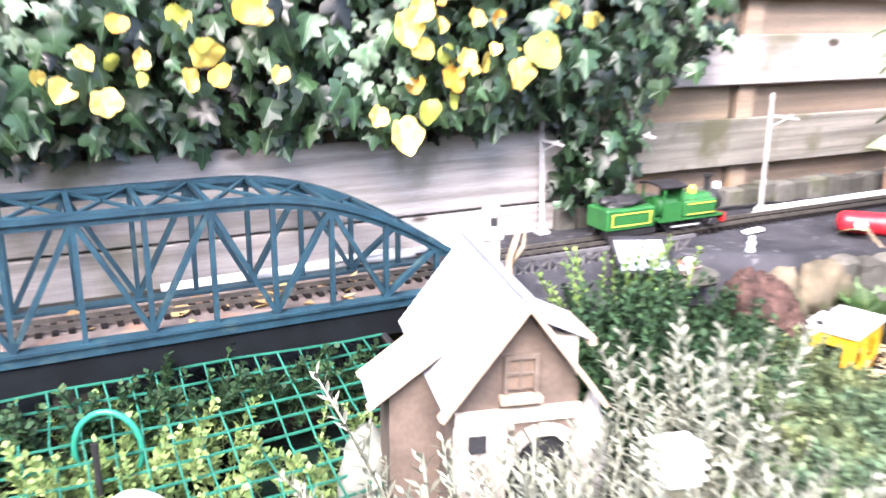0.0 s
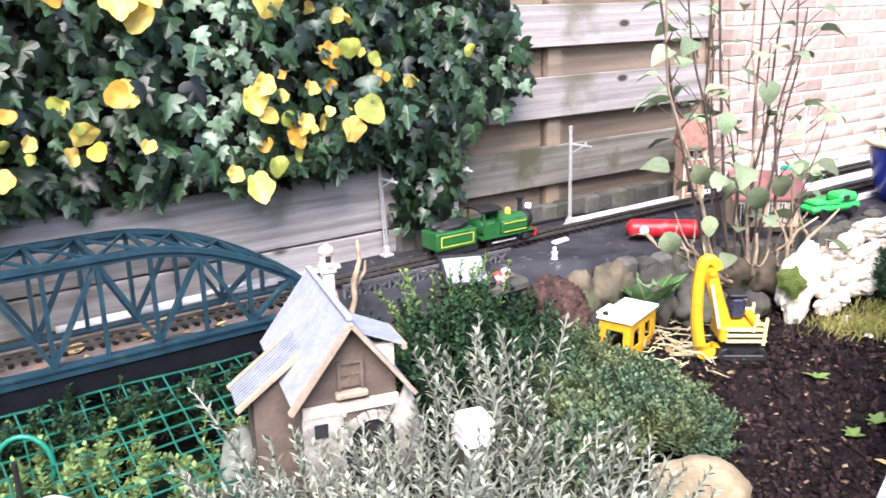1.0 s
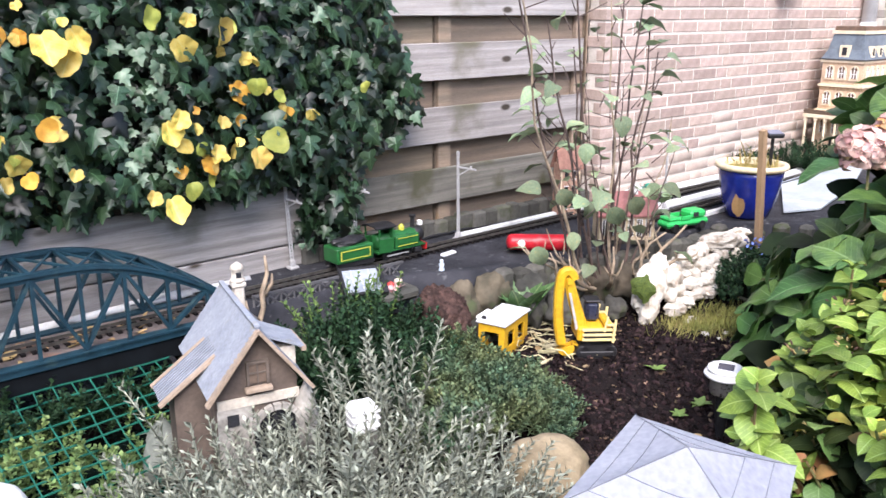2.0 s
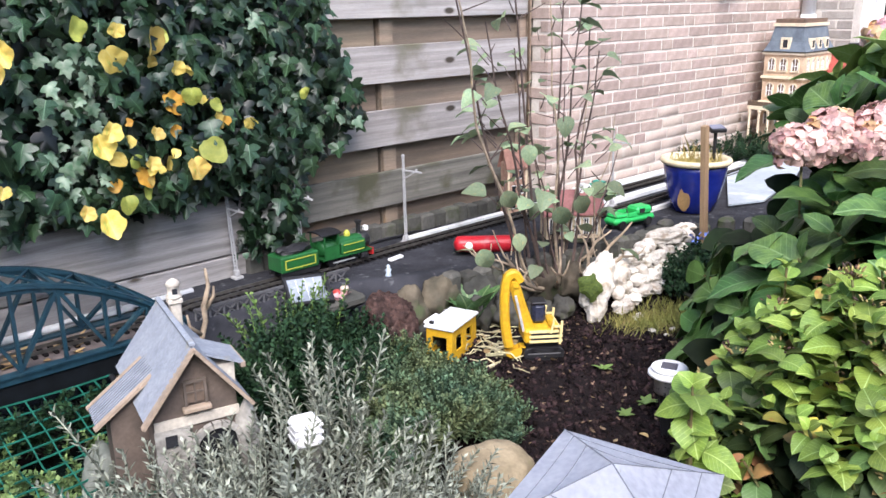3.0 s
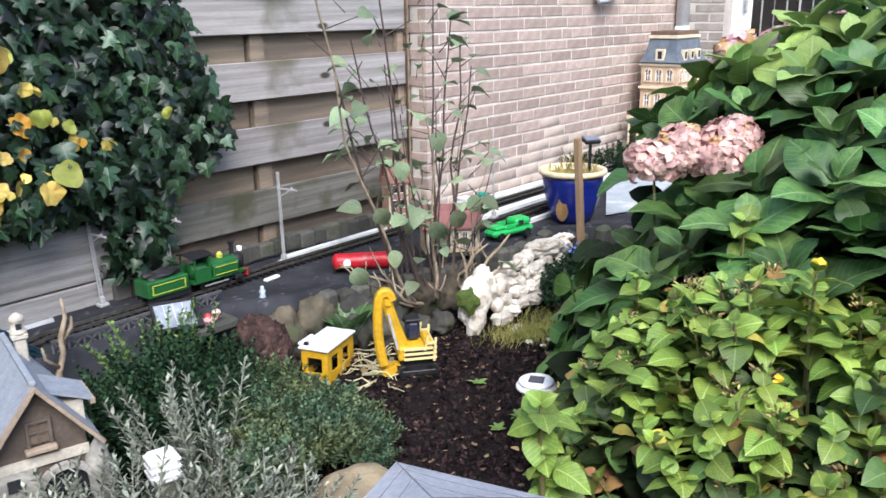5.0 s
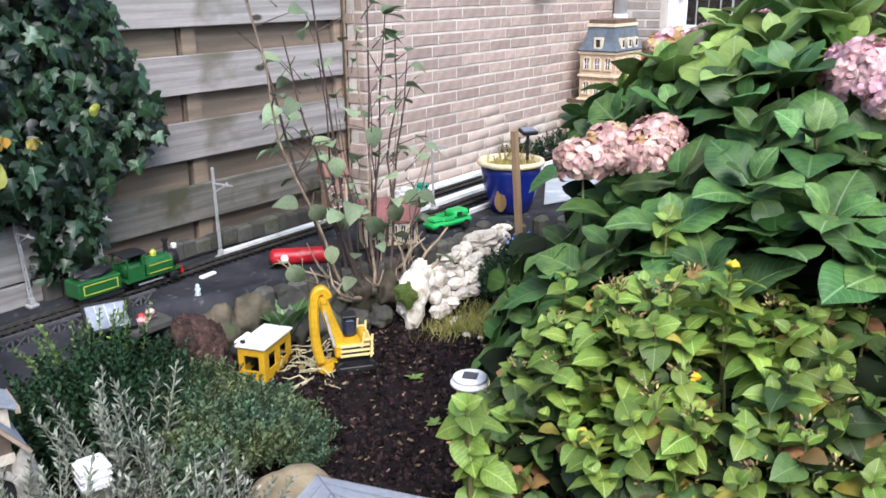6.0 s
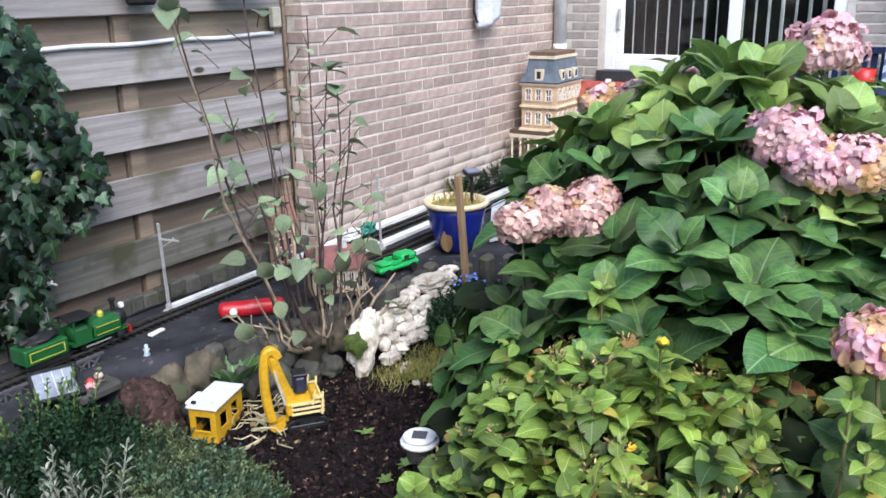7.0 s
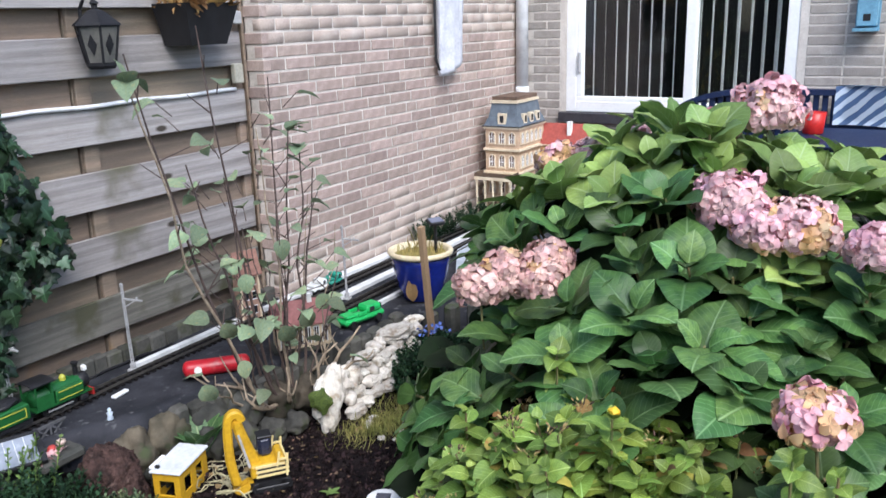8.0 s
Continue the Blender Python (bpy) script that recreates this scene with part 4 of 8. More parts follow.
def figurine(name, m, profile, c, label):
    bm = bmesh.new()
    lathe(bm, profile, 12)
    o = obj(name, bm, mat(name, c, tuple(v * 0.75 for v in c), 40, 0.6, 0.1), smooth=True)
    o.matrix_basis = m
    return tagged(o, label, "figurine")


figurine("small_figurine", pose(-1.31, -0.35, 0.152), [(0.012, 0), (0.012, 0.003), (0.008, 0.014), (0.012, 0.025), (0.005, 0.031), (0.008, 0.037), (0.004, 0.043)], (0.5, 0.58, 0.66), "pale blue-white plain figurine on the black felt")
figurine("red_ornament", pose(-1.535, -0.335, 0.122), [(0.014, 0), (0.018, 0.008), (0.014, 0.02), (0.012, 0.026), (0.004, 0.03)], (0.5, 0.06, 0.05), "small red ornament on a grey stone")
figurine("white_ornament", pose(-1.49, -0.32, 0.132), [(0.012, 0), (0.017, 0.006), (0.014, 0.015), (0.004, 0.02)], (0.65, 0.5, 0.42), "small pale ornament beside a red one")


def build_panel():
    o = empty("solar_light", pose(-1.645, -0.315, 0.17, 28, 0, -22), "tilted grey solar panel with black frame on a short foot", "solar light")
    part("panel", boxes((-0.062, -0.055, 0, 0.062, 0.055, 0.006)), mat("panel_face", (0.30, 0.33, 0.38), (0.23, 0.26, 0.30), 10, 0.25, 0.05, 40), o, "grey panel face")
    part("panel_frame", boxes((-0.074, -0.067, -0.010, -0.062, 0.067, 0.011), (0.062, -0.067, -0.010, 0.082, 0.067, 0.011), (-0.062, -0.067, -0.010, 0.062, -0.055, 0.011), (-0.062, 0.055, -0.010, 0.062, 0.067, 0.011), bevel=0.002), M_BLACK, o, "black frame")
    for k in range(1, 4):
        part("cell_line", boxes((-0.062 + 0.031 * k - 0.0006, -0.054, 0.006, -0.062 + 0.031 * k + 0.0006, 0.054, 0.0066)), M_WHITE, o)
    bm = bmesh.new()
    lathe(bm, [(0.012, -0.14), (0.012, -0.004)], 8)
    part("foot", bm, M_BLACK, o)


build_panel()
tagged(obj("flat_stone", boxes((-1.62, -0.4, 0.09, -1.45, -0.26, 0.132), bevel=0.012), M_GREYSTONE), "flat grey stone beside the track", "stone")

# ---- model house among the plants ----
def slab(bm, quad, thick):
    """A thin slab under four corner points."""
    q = [Vector(p) for p in quad]
    n = (q[1] - q[0]).cross(q[3] - q[0]).normalized()
    if n.z < 0:
        n = -n
    top = [bm.verts.new(p) for p in q]
    low = [bm.verts.new(p - n * thick) for p in q]
    bm.faces.new(top)
    bm.faces.new(list(reversed(low)))
    for i in range(4):
        j = (i + 1) % 4
        bm.faces.new((top[i], low[i], low[j], top[j]))
    return bm


M_SLATE = mat("grey_slate_roof", (0.27, 0.295, 0.335), (0.215, 0.24, 0.28), 22, 0.7, 0.5, 90, stretch=(1, 1, 1), stain=(0.24, 0.24, 0.22), stain_scale=20, stain_at=0.62)
M_SLATED = mat("dark_slate_joint", (0.19, 0.205, 0.235), (0.15, 0.165, 0.19), 22, 0.8, 0.3, 90)
M_BARGE = mat("pale_wood_trim", (0.36, 0.28, 0.21), (0.27, 0.21, 0.155), 16, 0.8, 0.3, 90)
M_BROWNWALL = mat("brown_render", (0.13, 0.10, 0.08), (0.09, 0.07, 0.058), 16, 0.9, 0.4, 90)
M_PALE = mat("pale_render", (0.55, 0.5, 0.42), (0.42, 0.38, 0.32), 16, 0.9, 0.4, 90)


def build_model_house():
    o = empty("model_house", pose(-2.325, -0.742, -0.025, 0, 0, -13.6) @ Matrix.Scale(0.93, 4), "miniature cottage with steep grey slate roof among lavender", "model house")
    Z = 0.11
    ez, rz, hw, yf, yb = 0.13 + Z, 0.31 + Z, 0.135, -0.2, 0.2
    part("wall", boxes((-0.105, -0.17, -0.12, 0.105, 0.17, ez + 0.02)), M_BROWNWALL, o)
    for y in (-0.171, 0.166):
        bm = bmesh.new()
        a = [bm.verts.new((x, yy, z)) for yy in (y, y + 0.005) for x, z in ((-0.105, ez + 0.02), (0.105, ez + 0.02), (0, rz - 0.012))]
        bm.faces.new(a[:3]); bm.faces.new(a[3:])
        for i in range(3):
            j = (i + 1) % 3
            bm.faces.new((a[i], a[j], a[3 + j], a[3 + i]))
        part("gable", bm, M_BROWNWALL, o)
    for s in (-1, 1):
        # courses of slates, each a thin overlapping row
        rows = 14
        for r in range(rows):
            t0, t1 = r / rows, (r + 1.25) / rows
            xa, za = s * hw * (1 - t0), ez + (rz - ez) * t0
            xb, zb = s * hw * max(0, 1 - t1), ez + (rz - ez) * min(1, t1)
            bm = bmesh.new()
            lift = 0.004
            slab(bm, [(xa, yf, za + lift), (xa, yb, za + lift), (xb, yb, zb + 0.001), (xb, yf, zb + 0.001)], 0.004)
            part("slate_course", bm, M_SLATE, o)
        bm = bmesh.new()
        bar(bm, (s * (hw + 0.004), yf - 0.004, ez - 0.008), (0, yf - 0.004, rz - 0.006), 0.009, 0.02, up=(0, 1, 0))
        part("bargeboard", bm, M_BARGE, o, "pale wooden bargeboard")
    bm = bmesh.new()
    bar(bm, (0, yf, rz + 0.004), (0, yb, rz + 0.004), 0.014, 0.007)
    part("ridge_cap", bm, M_SLATE, o)
    # raised wing roof on the left with trim along both edges
    lo, hi = (-0.232, 0.088 + Z), (-0.004, 0.262 + Z)
    bm = bmesh.new()
    slab(bm, [(lo[0], -0.062, lo[1]), (lo[0], 0.062, lo[1]), (hi[0], 0.062, hi[1]), (hi[0], -0.062, hi[1])], 0.008)
    p = part("wing_roof", bm, M_SLATE, o)
    for k in range(8):
        y = -0.05 + k * 0.0143
        bm = bmesh.new()
        bar(bm, (lo[0] - 0.001, y, lo[1] + 0.0015), (hi[0], y, hi[1] + 0.0015), 0.002, 0.003)
        part("roof_rib", bm, M_SLATED, p)
    for y in (-0.066, 0.066):
        bm = bmesh.new()
        bar(bm, (lo[0] - 0.003, y, lo[1] - 0.004), (hi[0] + 0.004, y, hi[1] - 0.003), 0.008, 0.018, up=(0, 1, 0))
        part("wing_trim", bm, M_BARGE, o, "pale wooden trim")
    bm = bmesh.new()
    bar(bm, (hi[0] + 0.004, -0.062, hi[1] + 0.002), (hi[0] + 0.004, 0.062, hi[1] + 0.002), 0.008, 0.008)
    part("wing_top_trim", bm, M_BARGE, o)
    bm = bmesh.new()
    wall = [(-0.195, -0.12), (-0.10, -0.12), (-0.10, 0.18 + Z), (-0.195, 0.108 + Z)]
    f, b = [[bm.verts.new((x, y, z)) for x, z in wall] for y in (-0.054, 0.054)]
    bm.faces.new(f)
    bm.faces.new(list(reversed(b)))
    for i in range(4):
        j = (i + 1) % 4
        bm.faces.new((f[j], f[i], b[i], b[j]))
    part("wing_wall", bm, M_BROWNWALL, o, "brown wing wall")
    # dormer on the right
    bm = bmesh.new()
    slab(bm, [(0.02, -0.14, 0.27 + Z), (0.02, -0.01, 0.27 + Z), (0.14, -0.01, 0.215 + Z), (0.14, -0.14, 0.215 + Z)], 0.007)
    part("dormer_roof", bm, M_SLATE, o)
    part("dormer_wall", boxes((0.05, -0.125, 0.14 + Z, 0.118, -0.025, 0.214 + Z)), M_PALE, o, "pale dormer wall")
    part("dormer_trim", boxes((0.132, -0.142, 0.2 + Z, 0.144, -0.008, 0.214 + Z)), M_BARGE, o)
    part("chimney", boxes((0.016, 0.104, 0.2 + Z, 0.046, 0.134, 0.335 + Z), (0.011, 0.099, 0.32 + Z, 0.051, 0.139, 0.335 + Z), bevel=0.003), M_PALE, o, "pale rendered chimney")
    bm = bmesh.new()
    lathe(bm, [(0.021, -0.002), (0.022, 0.006), (0.017, 0.010), (0.017, 0.034), (0.021, 0.038), (0.016, 0.048), (0.004, 0.056)], 14, Matrix.Translation((0.031, 0.119, 0.335 + Z)))
    pot = part("chimney_pot", bm, M_PALE, o, smooth=True)
    part("pot_opening", boxes((0.024, 0.1005, 0.349 + Z, 0.038, 0.1025, 0.365 + Z)), M_DARKWIN, pot, "dark opening")
    # front gable window with shutters, ledge and arched doorway
    wd = mat("grey_wood", (0.14, 0.11, 0.09), (0.1, 0.08, 0.065), 20, 0.85, 0.3)
    brown = mat("brown_shutter", (0.16, 0.115, 0.085), (0.11, 0.08, 0.06), 20, 0.85, 0.3)
    w = part("window", boxes((-0.022, -0.176, 0.15 + Z, 0.022, -0.172, 0.205 + Z)), brown, o)
    part("window_frame", boxes((-0.029, -0.183, 0.145 + Z, -0.022, -0.172, 0.212 + Z), (0.022, -0.183, 0.145 + Z, 0.029, -0.172, 0.212 + Z), (-0.022, -0.183, 0.205 + Z, 0.022, -0.172, 0.212 + Z)), wd, w)
    part("glazing_bar", boxes((-0.022, -0.18, 0.177 + Z, 0.022, -0.1765, 0.181 + Z), (-0.002, -0.18, 0.15 + Z, 0.002, -0.1765, 0.177 + Z), (-0.002, -0.18, 0.181 + Z, 0.002, -0.1765, 0.205 + Z)), wd, w)
    part("window_ledge", boxes((-0.036, -0.194, 0.128 + Z, 0.036, -0.171, 0.142 + Z), bevel=0.003), M_BARGE, w)
    stone = mat("pale_field_stone", (0.40, 0.38, 0.34), (0.22, 0.21, 0.185), 26, 0.9, 0.8, 90)
    part("stone_base", boxes((-0.11, -0.176, -0.12, -0.019, -0.1715, 0.089 + Z), (-0.019, -0.176, 0.088 + Z, 0.109, -0.1715, 0.0895 + Z), (0.107, -0.176, 0, 0.112, -0.1715, 0.089 + Z)), stone, o, "pale stone base")
    part("buttress", rock_bm(random.Random(6), 0.035, 0.03, 0.11, 0.3), stone, o, "rough stone buttress", smooth=True).matrix_basis = pose(0.128, -0.165, 0.07 + Z * 0.5)
    part("side_window", boxes((-0.085, -0.179, 0.04 + Z, -0.055, -0.1765, 0.072 + Z)), M_DARKWIN, o)
    part("band", boxes((-0.108, -0.178, 0.09 + Z, 0.108, -0.171, 0.115 + Z)), M_PALE, o, "pale stone band")
    for i in range(9):
        a0, a1 = math.pi * (i + 0.06) / 9, math.pi * (i + 0.94) / 9
        bm = bmesh.new()
        ribbon(bm, [(0.045 + 0.064 * math.cos(a), -0.183, 0.012 + Z + 0.064 * math.sin(a)) for a in (a0, (a0 + a1) / 2, a1)], 0.016, 0.016)
        part("arch_stone", bm, stone, o)
    bm = bmesh.new()
    ring = [(-0.017, 0), (0.107, 0)] + [(0.045 + 0.06 * math.cos(math.pi * k / 10), 0.012 + Z + 0.06 * math.sin(math.pi * k / 10)) for k in range(11)]
    f, b = [[bm.verts.new((x, y, z)) for x, z in ring] for y in (-0.1755, -0.172)]
    bm.faces.new(f)
    for i in range(len(ring)):
        j = (i + 1) % len(ring)
        bm.faces.new((f[j], f[i], b[i], b[j]))
    part("door", bm, M_DARKWIN, o, "dark arched doorway")
    return o


build_model_house()
bm = boxes((-0.035, -0.03, 0, 0.035, 0.03, 0.075), bevel=0.008)
o = empty("white_lantern", pose(-2.13, -1.0, 0.05, 0, 0, -15), "small white ribbed lantern block between the plants", "lantern")
part("body", bm, M_WHITE, o)
for z in (0.018, 0.038, 0.058):
    part("rib", boxes((-0.037, -0.032, z, 0.037, 0.032, z + 0.005)), M_WHITE, o)
part("plinth", boxes((-0.03, -0.025, -0.16, 0.03, 0.025, 0.0)), M_GREYSTONE, o, "grey plinth")

# ---- toy digger and toy cabin ----
M_YEL = mat("toy_yellow", (0.62, 0.36, 0.02), (0.5, 0.29, 0.02), 14, 0.4, 0.06, 80, stain=(0.45, 0.28, 0.06), stain_scale=14, stain_at=0.66)


M_CREAM = mat("cream_plastic", (0.75, 0.62, 0.3), (0.68, 0.55, 0.25), 14, 0.45, 0.05)


def build_digger():
    o = empty("toy_digger", pose(-1.149, -0.944, -0.026, 0, 0, 142), "yellow plastic toy excavator standing on the soil", "toy digger")
    for s in (-1, 1):
        bm = bmesh.new()
        lathe(bm, [(0.021, -0.013), (0.023, -0.011), (0.023, 0.011), (0.021, 0.013)], 14, Matrix.Translation((-0.045, s * 0.046, 0.024)) @ Matrix.Rotation(radians(90), 4, "X"))
        lathe(bm, [(0.021, -0.013), (0.023, -0.011), (0.023, 0.011), (0.021, 0.013)], 14, Matrix.Translation((0.045, s * 0.046, 0.024)) @ Matrix.Rotation(radians(90), 4, "X"))
        box(bm, -0.045, s * 0.046 - 0.013, 0.001, 0.045, s * 0.046 + 0.013, 0.047)
        part("crawler_track", bm, M_BLACK, o, "black crawler track")
    part("chassis", boxes((-0.05, -0.034, 0.02, 0.05, 0.034, 0.06)), M_BLACK, o)
    part("body", boxes((-0.050, -0.055, 0.062, 0.066, 0.055, 0.108), bevel=0.006), M_YEL, o)
    part("engine_cover", boxes((-0.050, -0.05, 0.108, -0.022, 0.05, 0.124), bevel=0.006), M_YEL, o)
    part("undercarriage", boxes((-0.062, -0.062, 0.006, 0.062, 0.062, 0.034), bevel=0.008), M_BLACK, o, "broad black base")
    for s in (-1, 1):
        part("grille", boxes((-0.047, s * 0.0555 - 0.0015, 0.07, 0.045, s * 0.0555 + 0.0015, 0.106)), M_BLACK, o, "dark grille")
    part("rear_grille", boxes((-0.0525, -0.048, 0.07, -0.0505, 0.048, 0.106)), M_BLACK, o, "dark grille")
    for z in (0.066, 0.083, 0.100):
        part("rear_bar", boxes((-0.060, -0.06, z, -0.053, 0.06, z + 0.007), bevel=0.001), M_CREAM, o)
        for s in (-1, 1):
            part("grille_bar", boxes((-0.048, s * 0.0575 - 0.003, z, 0.05, s * 0.0575 + 0.003, z + 0.008)), M_CREAM, o)
    c = part("cab", boxes((-0.016, -0.050, 0.109, 0.030, 0.002, 0.178), bevel=0.011), mat("cab_blue_black", (0.02, 0.025, 0.05), (0.03, 0.035, 0.06), 12, 0.3, 0.05), o, "blue-black cab")
    part("cab_roof", boxes((-0.018, -0.053, 0.178, 0.033, 0.005, 0.186), bevel=0.003), M_BLACK, c)
    for s in (-1, 1):
        bm = bmesh.new()
        bar(bm, (-0.05, s * 0.062, 0.06), (-0.056, s * 0.062, 0.140), 0.007)
        bar(bm, (-0.02, s * 0.062, 0.098), (-0.030, s * 0.062, 0.150), 0.006)
        bar(bm, (-0.056, s * 0.062, 0.122), (-0.024, s * 0.062, 0.122), 0.006)
        part("handrail", bm, M_CREAM, o)
    def swept(pts, w, h):
        """A smooth arm of rectangular section through points in the x-z plane."""
        bm = bmesh.new()
        fine = []
        for k in range(len(pts) - 1):
            p0, p1, p2, p3 = (Vector(pts[min(max(k + q, 0), len(pts) - 1)]) for q in (-1, 0, 1, 2))
            for q in range(5):
                t = q / 5
                fine.append(0.5 * (2 * p1 + (p2 - p0) * t + (2 * p0 - 5 * p1 + 4 * p2 - p3) * t * t + (3 * p1 - p0 - 3 * p2 + p3) * t ** 3))
        fine.append(Vector(pts[-1]))
        rings = []
        for k, p in enumerate(fine):
            d = (fine[min(k + 1, len(fine) - 1)] - fine[max(k - 1, 0)]).normalized()
            nrm = Vector((-d.y, d.x))
            u = k / (len(fine) - 1)
            hh = h[0] + (h[1] - h[0]) * u
            c = hh * 0.22
            sec = [(-w / 2, -hh / 2 + c), (-w / 2 + c, -hh / 2), (w / 2 - c, -hh / 2), (w / 2, -hh / 2 + c), (w / 2, hh / 2 - c), (w / 2 - c, hh / 2), (-w / 2 + c, hh / 2), (-w / 2, hh / 2 - c)]
            rings.append([bm.verts.new((p.x + nrm.x * b, 0.02 + a, p.y + nrm.y * b)) for a, b in sec])
        for a, b in zip(rings, rings[1:]):
            for k in range(8):
                j = (k + 1) % 8
                bm.faces.new((a[k], a[j], b[j], b[k]))
        bm.faces.new(rings[0])
        bm.faces.new(list(reversed(rings[-1])))
        bmesh.ops.recalc_face_normals(bm, faces=bm.faces[:])
        return bm
    part("boom", swept([(0.044, 0.085), (0.058, 0.135), (0.076, 0.19), (0.090, 0.24), (0.098, 0.274)], 0.028, (0.042, 0.032)), M_YEL, o)
    part("stick", swept([(0.078, 0.268), (0.088, 0.289), (0.104, 0.294), (0.120, 0.276), (0.127, 0.22), (0.127, 0.15), (0.121, 0.09), (0.112, 0.045)], 0.034, (0.028, 0.032)), M_YEL, o)
    bm = bmesh.new()
    lathe(bm, [(0.009, -0.022), (0.009, 0.022)], 12, Matrix.Translation((0.094, 0.02, 0.262)) @ Matrix.Rotation(radians(90), 4, "X"))
    part("pivot", bm, M_YEL, o)
    bm = bmesh.new()
    bar(bm, (0.066, 0.038, 0.10), (0.094, 0.038, 0.225), 0.008)
    part("ram", bm, M_GREYMETAL, o)
    bm = bmesh.new()
    arc = [(0.098 + 0.028 * math.cos(radians(150 + i * 24)), 0.032 + 0.026 * math.sin(radians(150 + i * 24))) for i in range(9)]
    rows = [[bm.verts.new((x, y, z)) for x, z in arc] for y in (0.001, 0.039)]
    for i in range(8):
        bm.faces.new((rows[0][i], rows[0][i + 1], rows[1][i + 1], rows[1][i]))
    for r in rows:
        bm.faces.new(r)
    bmesh.ops.recalc_face_normals(bm, faces=bm.faces[:])
    bmesh.ops.solidify(bm, geom=bm.faces[:], thickness=0.003)
    part("bucket", bm, M_YEL, o, "yellow bucket")
    for k in range(4):
        bm = bmesh.new()
        bar(bm, (0.075, 0.005 + 0.01 * k, 0.046), (0.058, 0.005 + 0.01 * k, 0.041), 0.004)
        part("bucket_tooth", bm, M_YEL, o)
    return o


build_digger()


def build_cabin():
    o = empty("toy_cabin", pose(-1.262, -0.632, SOIL_Z + 0.002, 0, 0, 18.8), "yellow wooden toy cabin with flat white roof on the soil", "toy cabin")
    t, w, d, h = 0.006, 0.094, 0.05, 0.128
    for s in (-1, 1):
        y = s * (d - t / 2)
        part("side_wall", boxes((-w, y - t / 2, 0, w, y + t / 2, 0.045), (-w, y - t / 2, 0.1, w, y + t / 2, h), (-w, y - t / 2, 0.045, -w + 0.03, y + t / 2, 0.1), (-0.015, y - t / 2, 0.045, 0.015, y + t / 2, 0.1), (w - 0.03, y - t / 2, 0.045, w, y + t / 2, 0.1)), M_YEL, o)
        x = s * (w - t / 2)
        part("end_wall", boxes((x - t / 2, -d + t, 0, x + t / 2, d - t, 0.045), (x - t / 2, -d + t, 0.1, x + t / 2, d - t, h), (x - t / 2, -d + t, 0.045, x + t / 2, -0.028, 0.1), (x - t / 2, 0.028, 0.045, x + t / 2, d - t, 0.1)), M_YEL, o)
        part("window_sill", boxes((s * w - 0.004, -0.03, 0.042, s * w + 0.004, 0.03, 0.046)), M_YEL, o)
    part("floor_plate", boxes((-w + t, -d + t, 0.0, w - t, d - t, 0.006)), M_BLACK, o)
    part("roof", boxes((-w - 0.008, -d - 0.008, h, w + 0.008, d + 0.008, h + 0.01), bevel=0.003), mat("grey_white_roof", (0.66, 0.68, 0.7), (0.55, 0.57, 0.6), 12, 0.6, 0.15, 70, stain=(0.42, 0.43, 0.42), stain_scale=16, stain_at=0.64), o, "flat grey-white roof")
    bm = boxes((-w + 0.0, d - 0.004, h + 0.011, -w + 0.085, d + 0.012, h + 0.022), bevel=0.003)
    part("roof_bar", bm, M_WHITE, o, "white bar on the roof")
    part("bar_foot", boxes((-w + 0.012, d - 0.02, h + 0.01, -w + 0.02, d - 0.005, h + 0.02)), M_BLACK, o)


build_cabin()

# ---- stones ----
RNG = random.Random(12)


def rock(name, x, y, z, s, material, label, category="stone", group="", rough=0.22, turn=None, sub=3, freq=2.2, smooth=True, lumps=0.0):
    ob = obj(name, rock_bm(RNG, *s, rough=rough, sub=sub, freq=freq, lumps=lumps), material, smooth=smooth)
    ob.matrix_basis = pose(x, y, z, RNG.uniform(-12, 12), RNG.uniform(-12, 12), RNG.uniform(0, 360) if turn is None else turn)
    return tagged(ob, label, category, group)


M_TANSTONE = mat("tan_grey_stone", (0.12, 0.10, 0.072), (0.052, 0.048, 0.036), 9, 0.85, 0.8, 50, spec=0.12, vary=0.3, stain=(0.05, 0.065, 0.03), stain_scale=9, stain_at=0.56)
for k, (x, y, z, s) in enumerate(((-1.00, -0.52, 0.04, (0.085, 0.07, 0.105)), (-1.17, -0.475, 0.05, (0.075, 0.06, 0.095)), (-0.965, -0.63, -0.01, (0.075, 0.06, 0.072)),
                                  (-0.85, -0.56, 0.05, (0.08, 0.065, 0.085)), (-0.72, -0.60, 0.03, (0.075, 0.06, 0.09)), (-0.86, -0.68, -0.03, (0.055, 0.05, 0.055)), (-1.07, -0.59, 0.005, (0.06, 0.05, 0.07)),
                                  (-0.60, -0.66, 0.03, (0.08, 0.06, 0.075)), (-1.19, -0.56, -0.02, (0.06, 0.05, 0.065)), (-0.75, -0.71, -0.03, (0.05, 0.045, 0.045)), (-1.30, -0.45, 0.04, (0.075, 0.06, 0.09)),
                                  (-0.50, -0.68, 0.05, (0.06, 0.05, 0.07)), (-1.28, -0.55, -0.03, (0.05, 0.045, 0.055)))):
    rock("grey_boulder", x, y, z, s, M_TANSTONE if k % 3 == 1 else M_GREYSTONE, "grey mossy boulder holding the raised track bed" if k % 3 != 1 else "tan-grey mossy boulder holding the raised track bed", "boulder", "boulders along the bed", 0.30, turn=RNG.uniform(-20, 20), sub=4, freq=2.8, lumps=0.03)
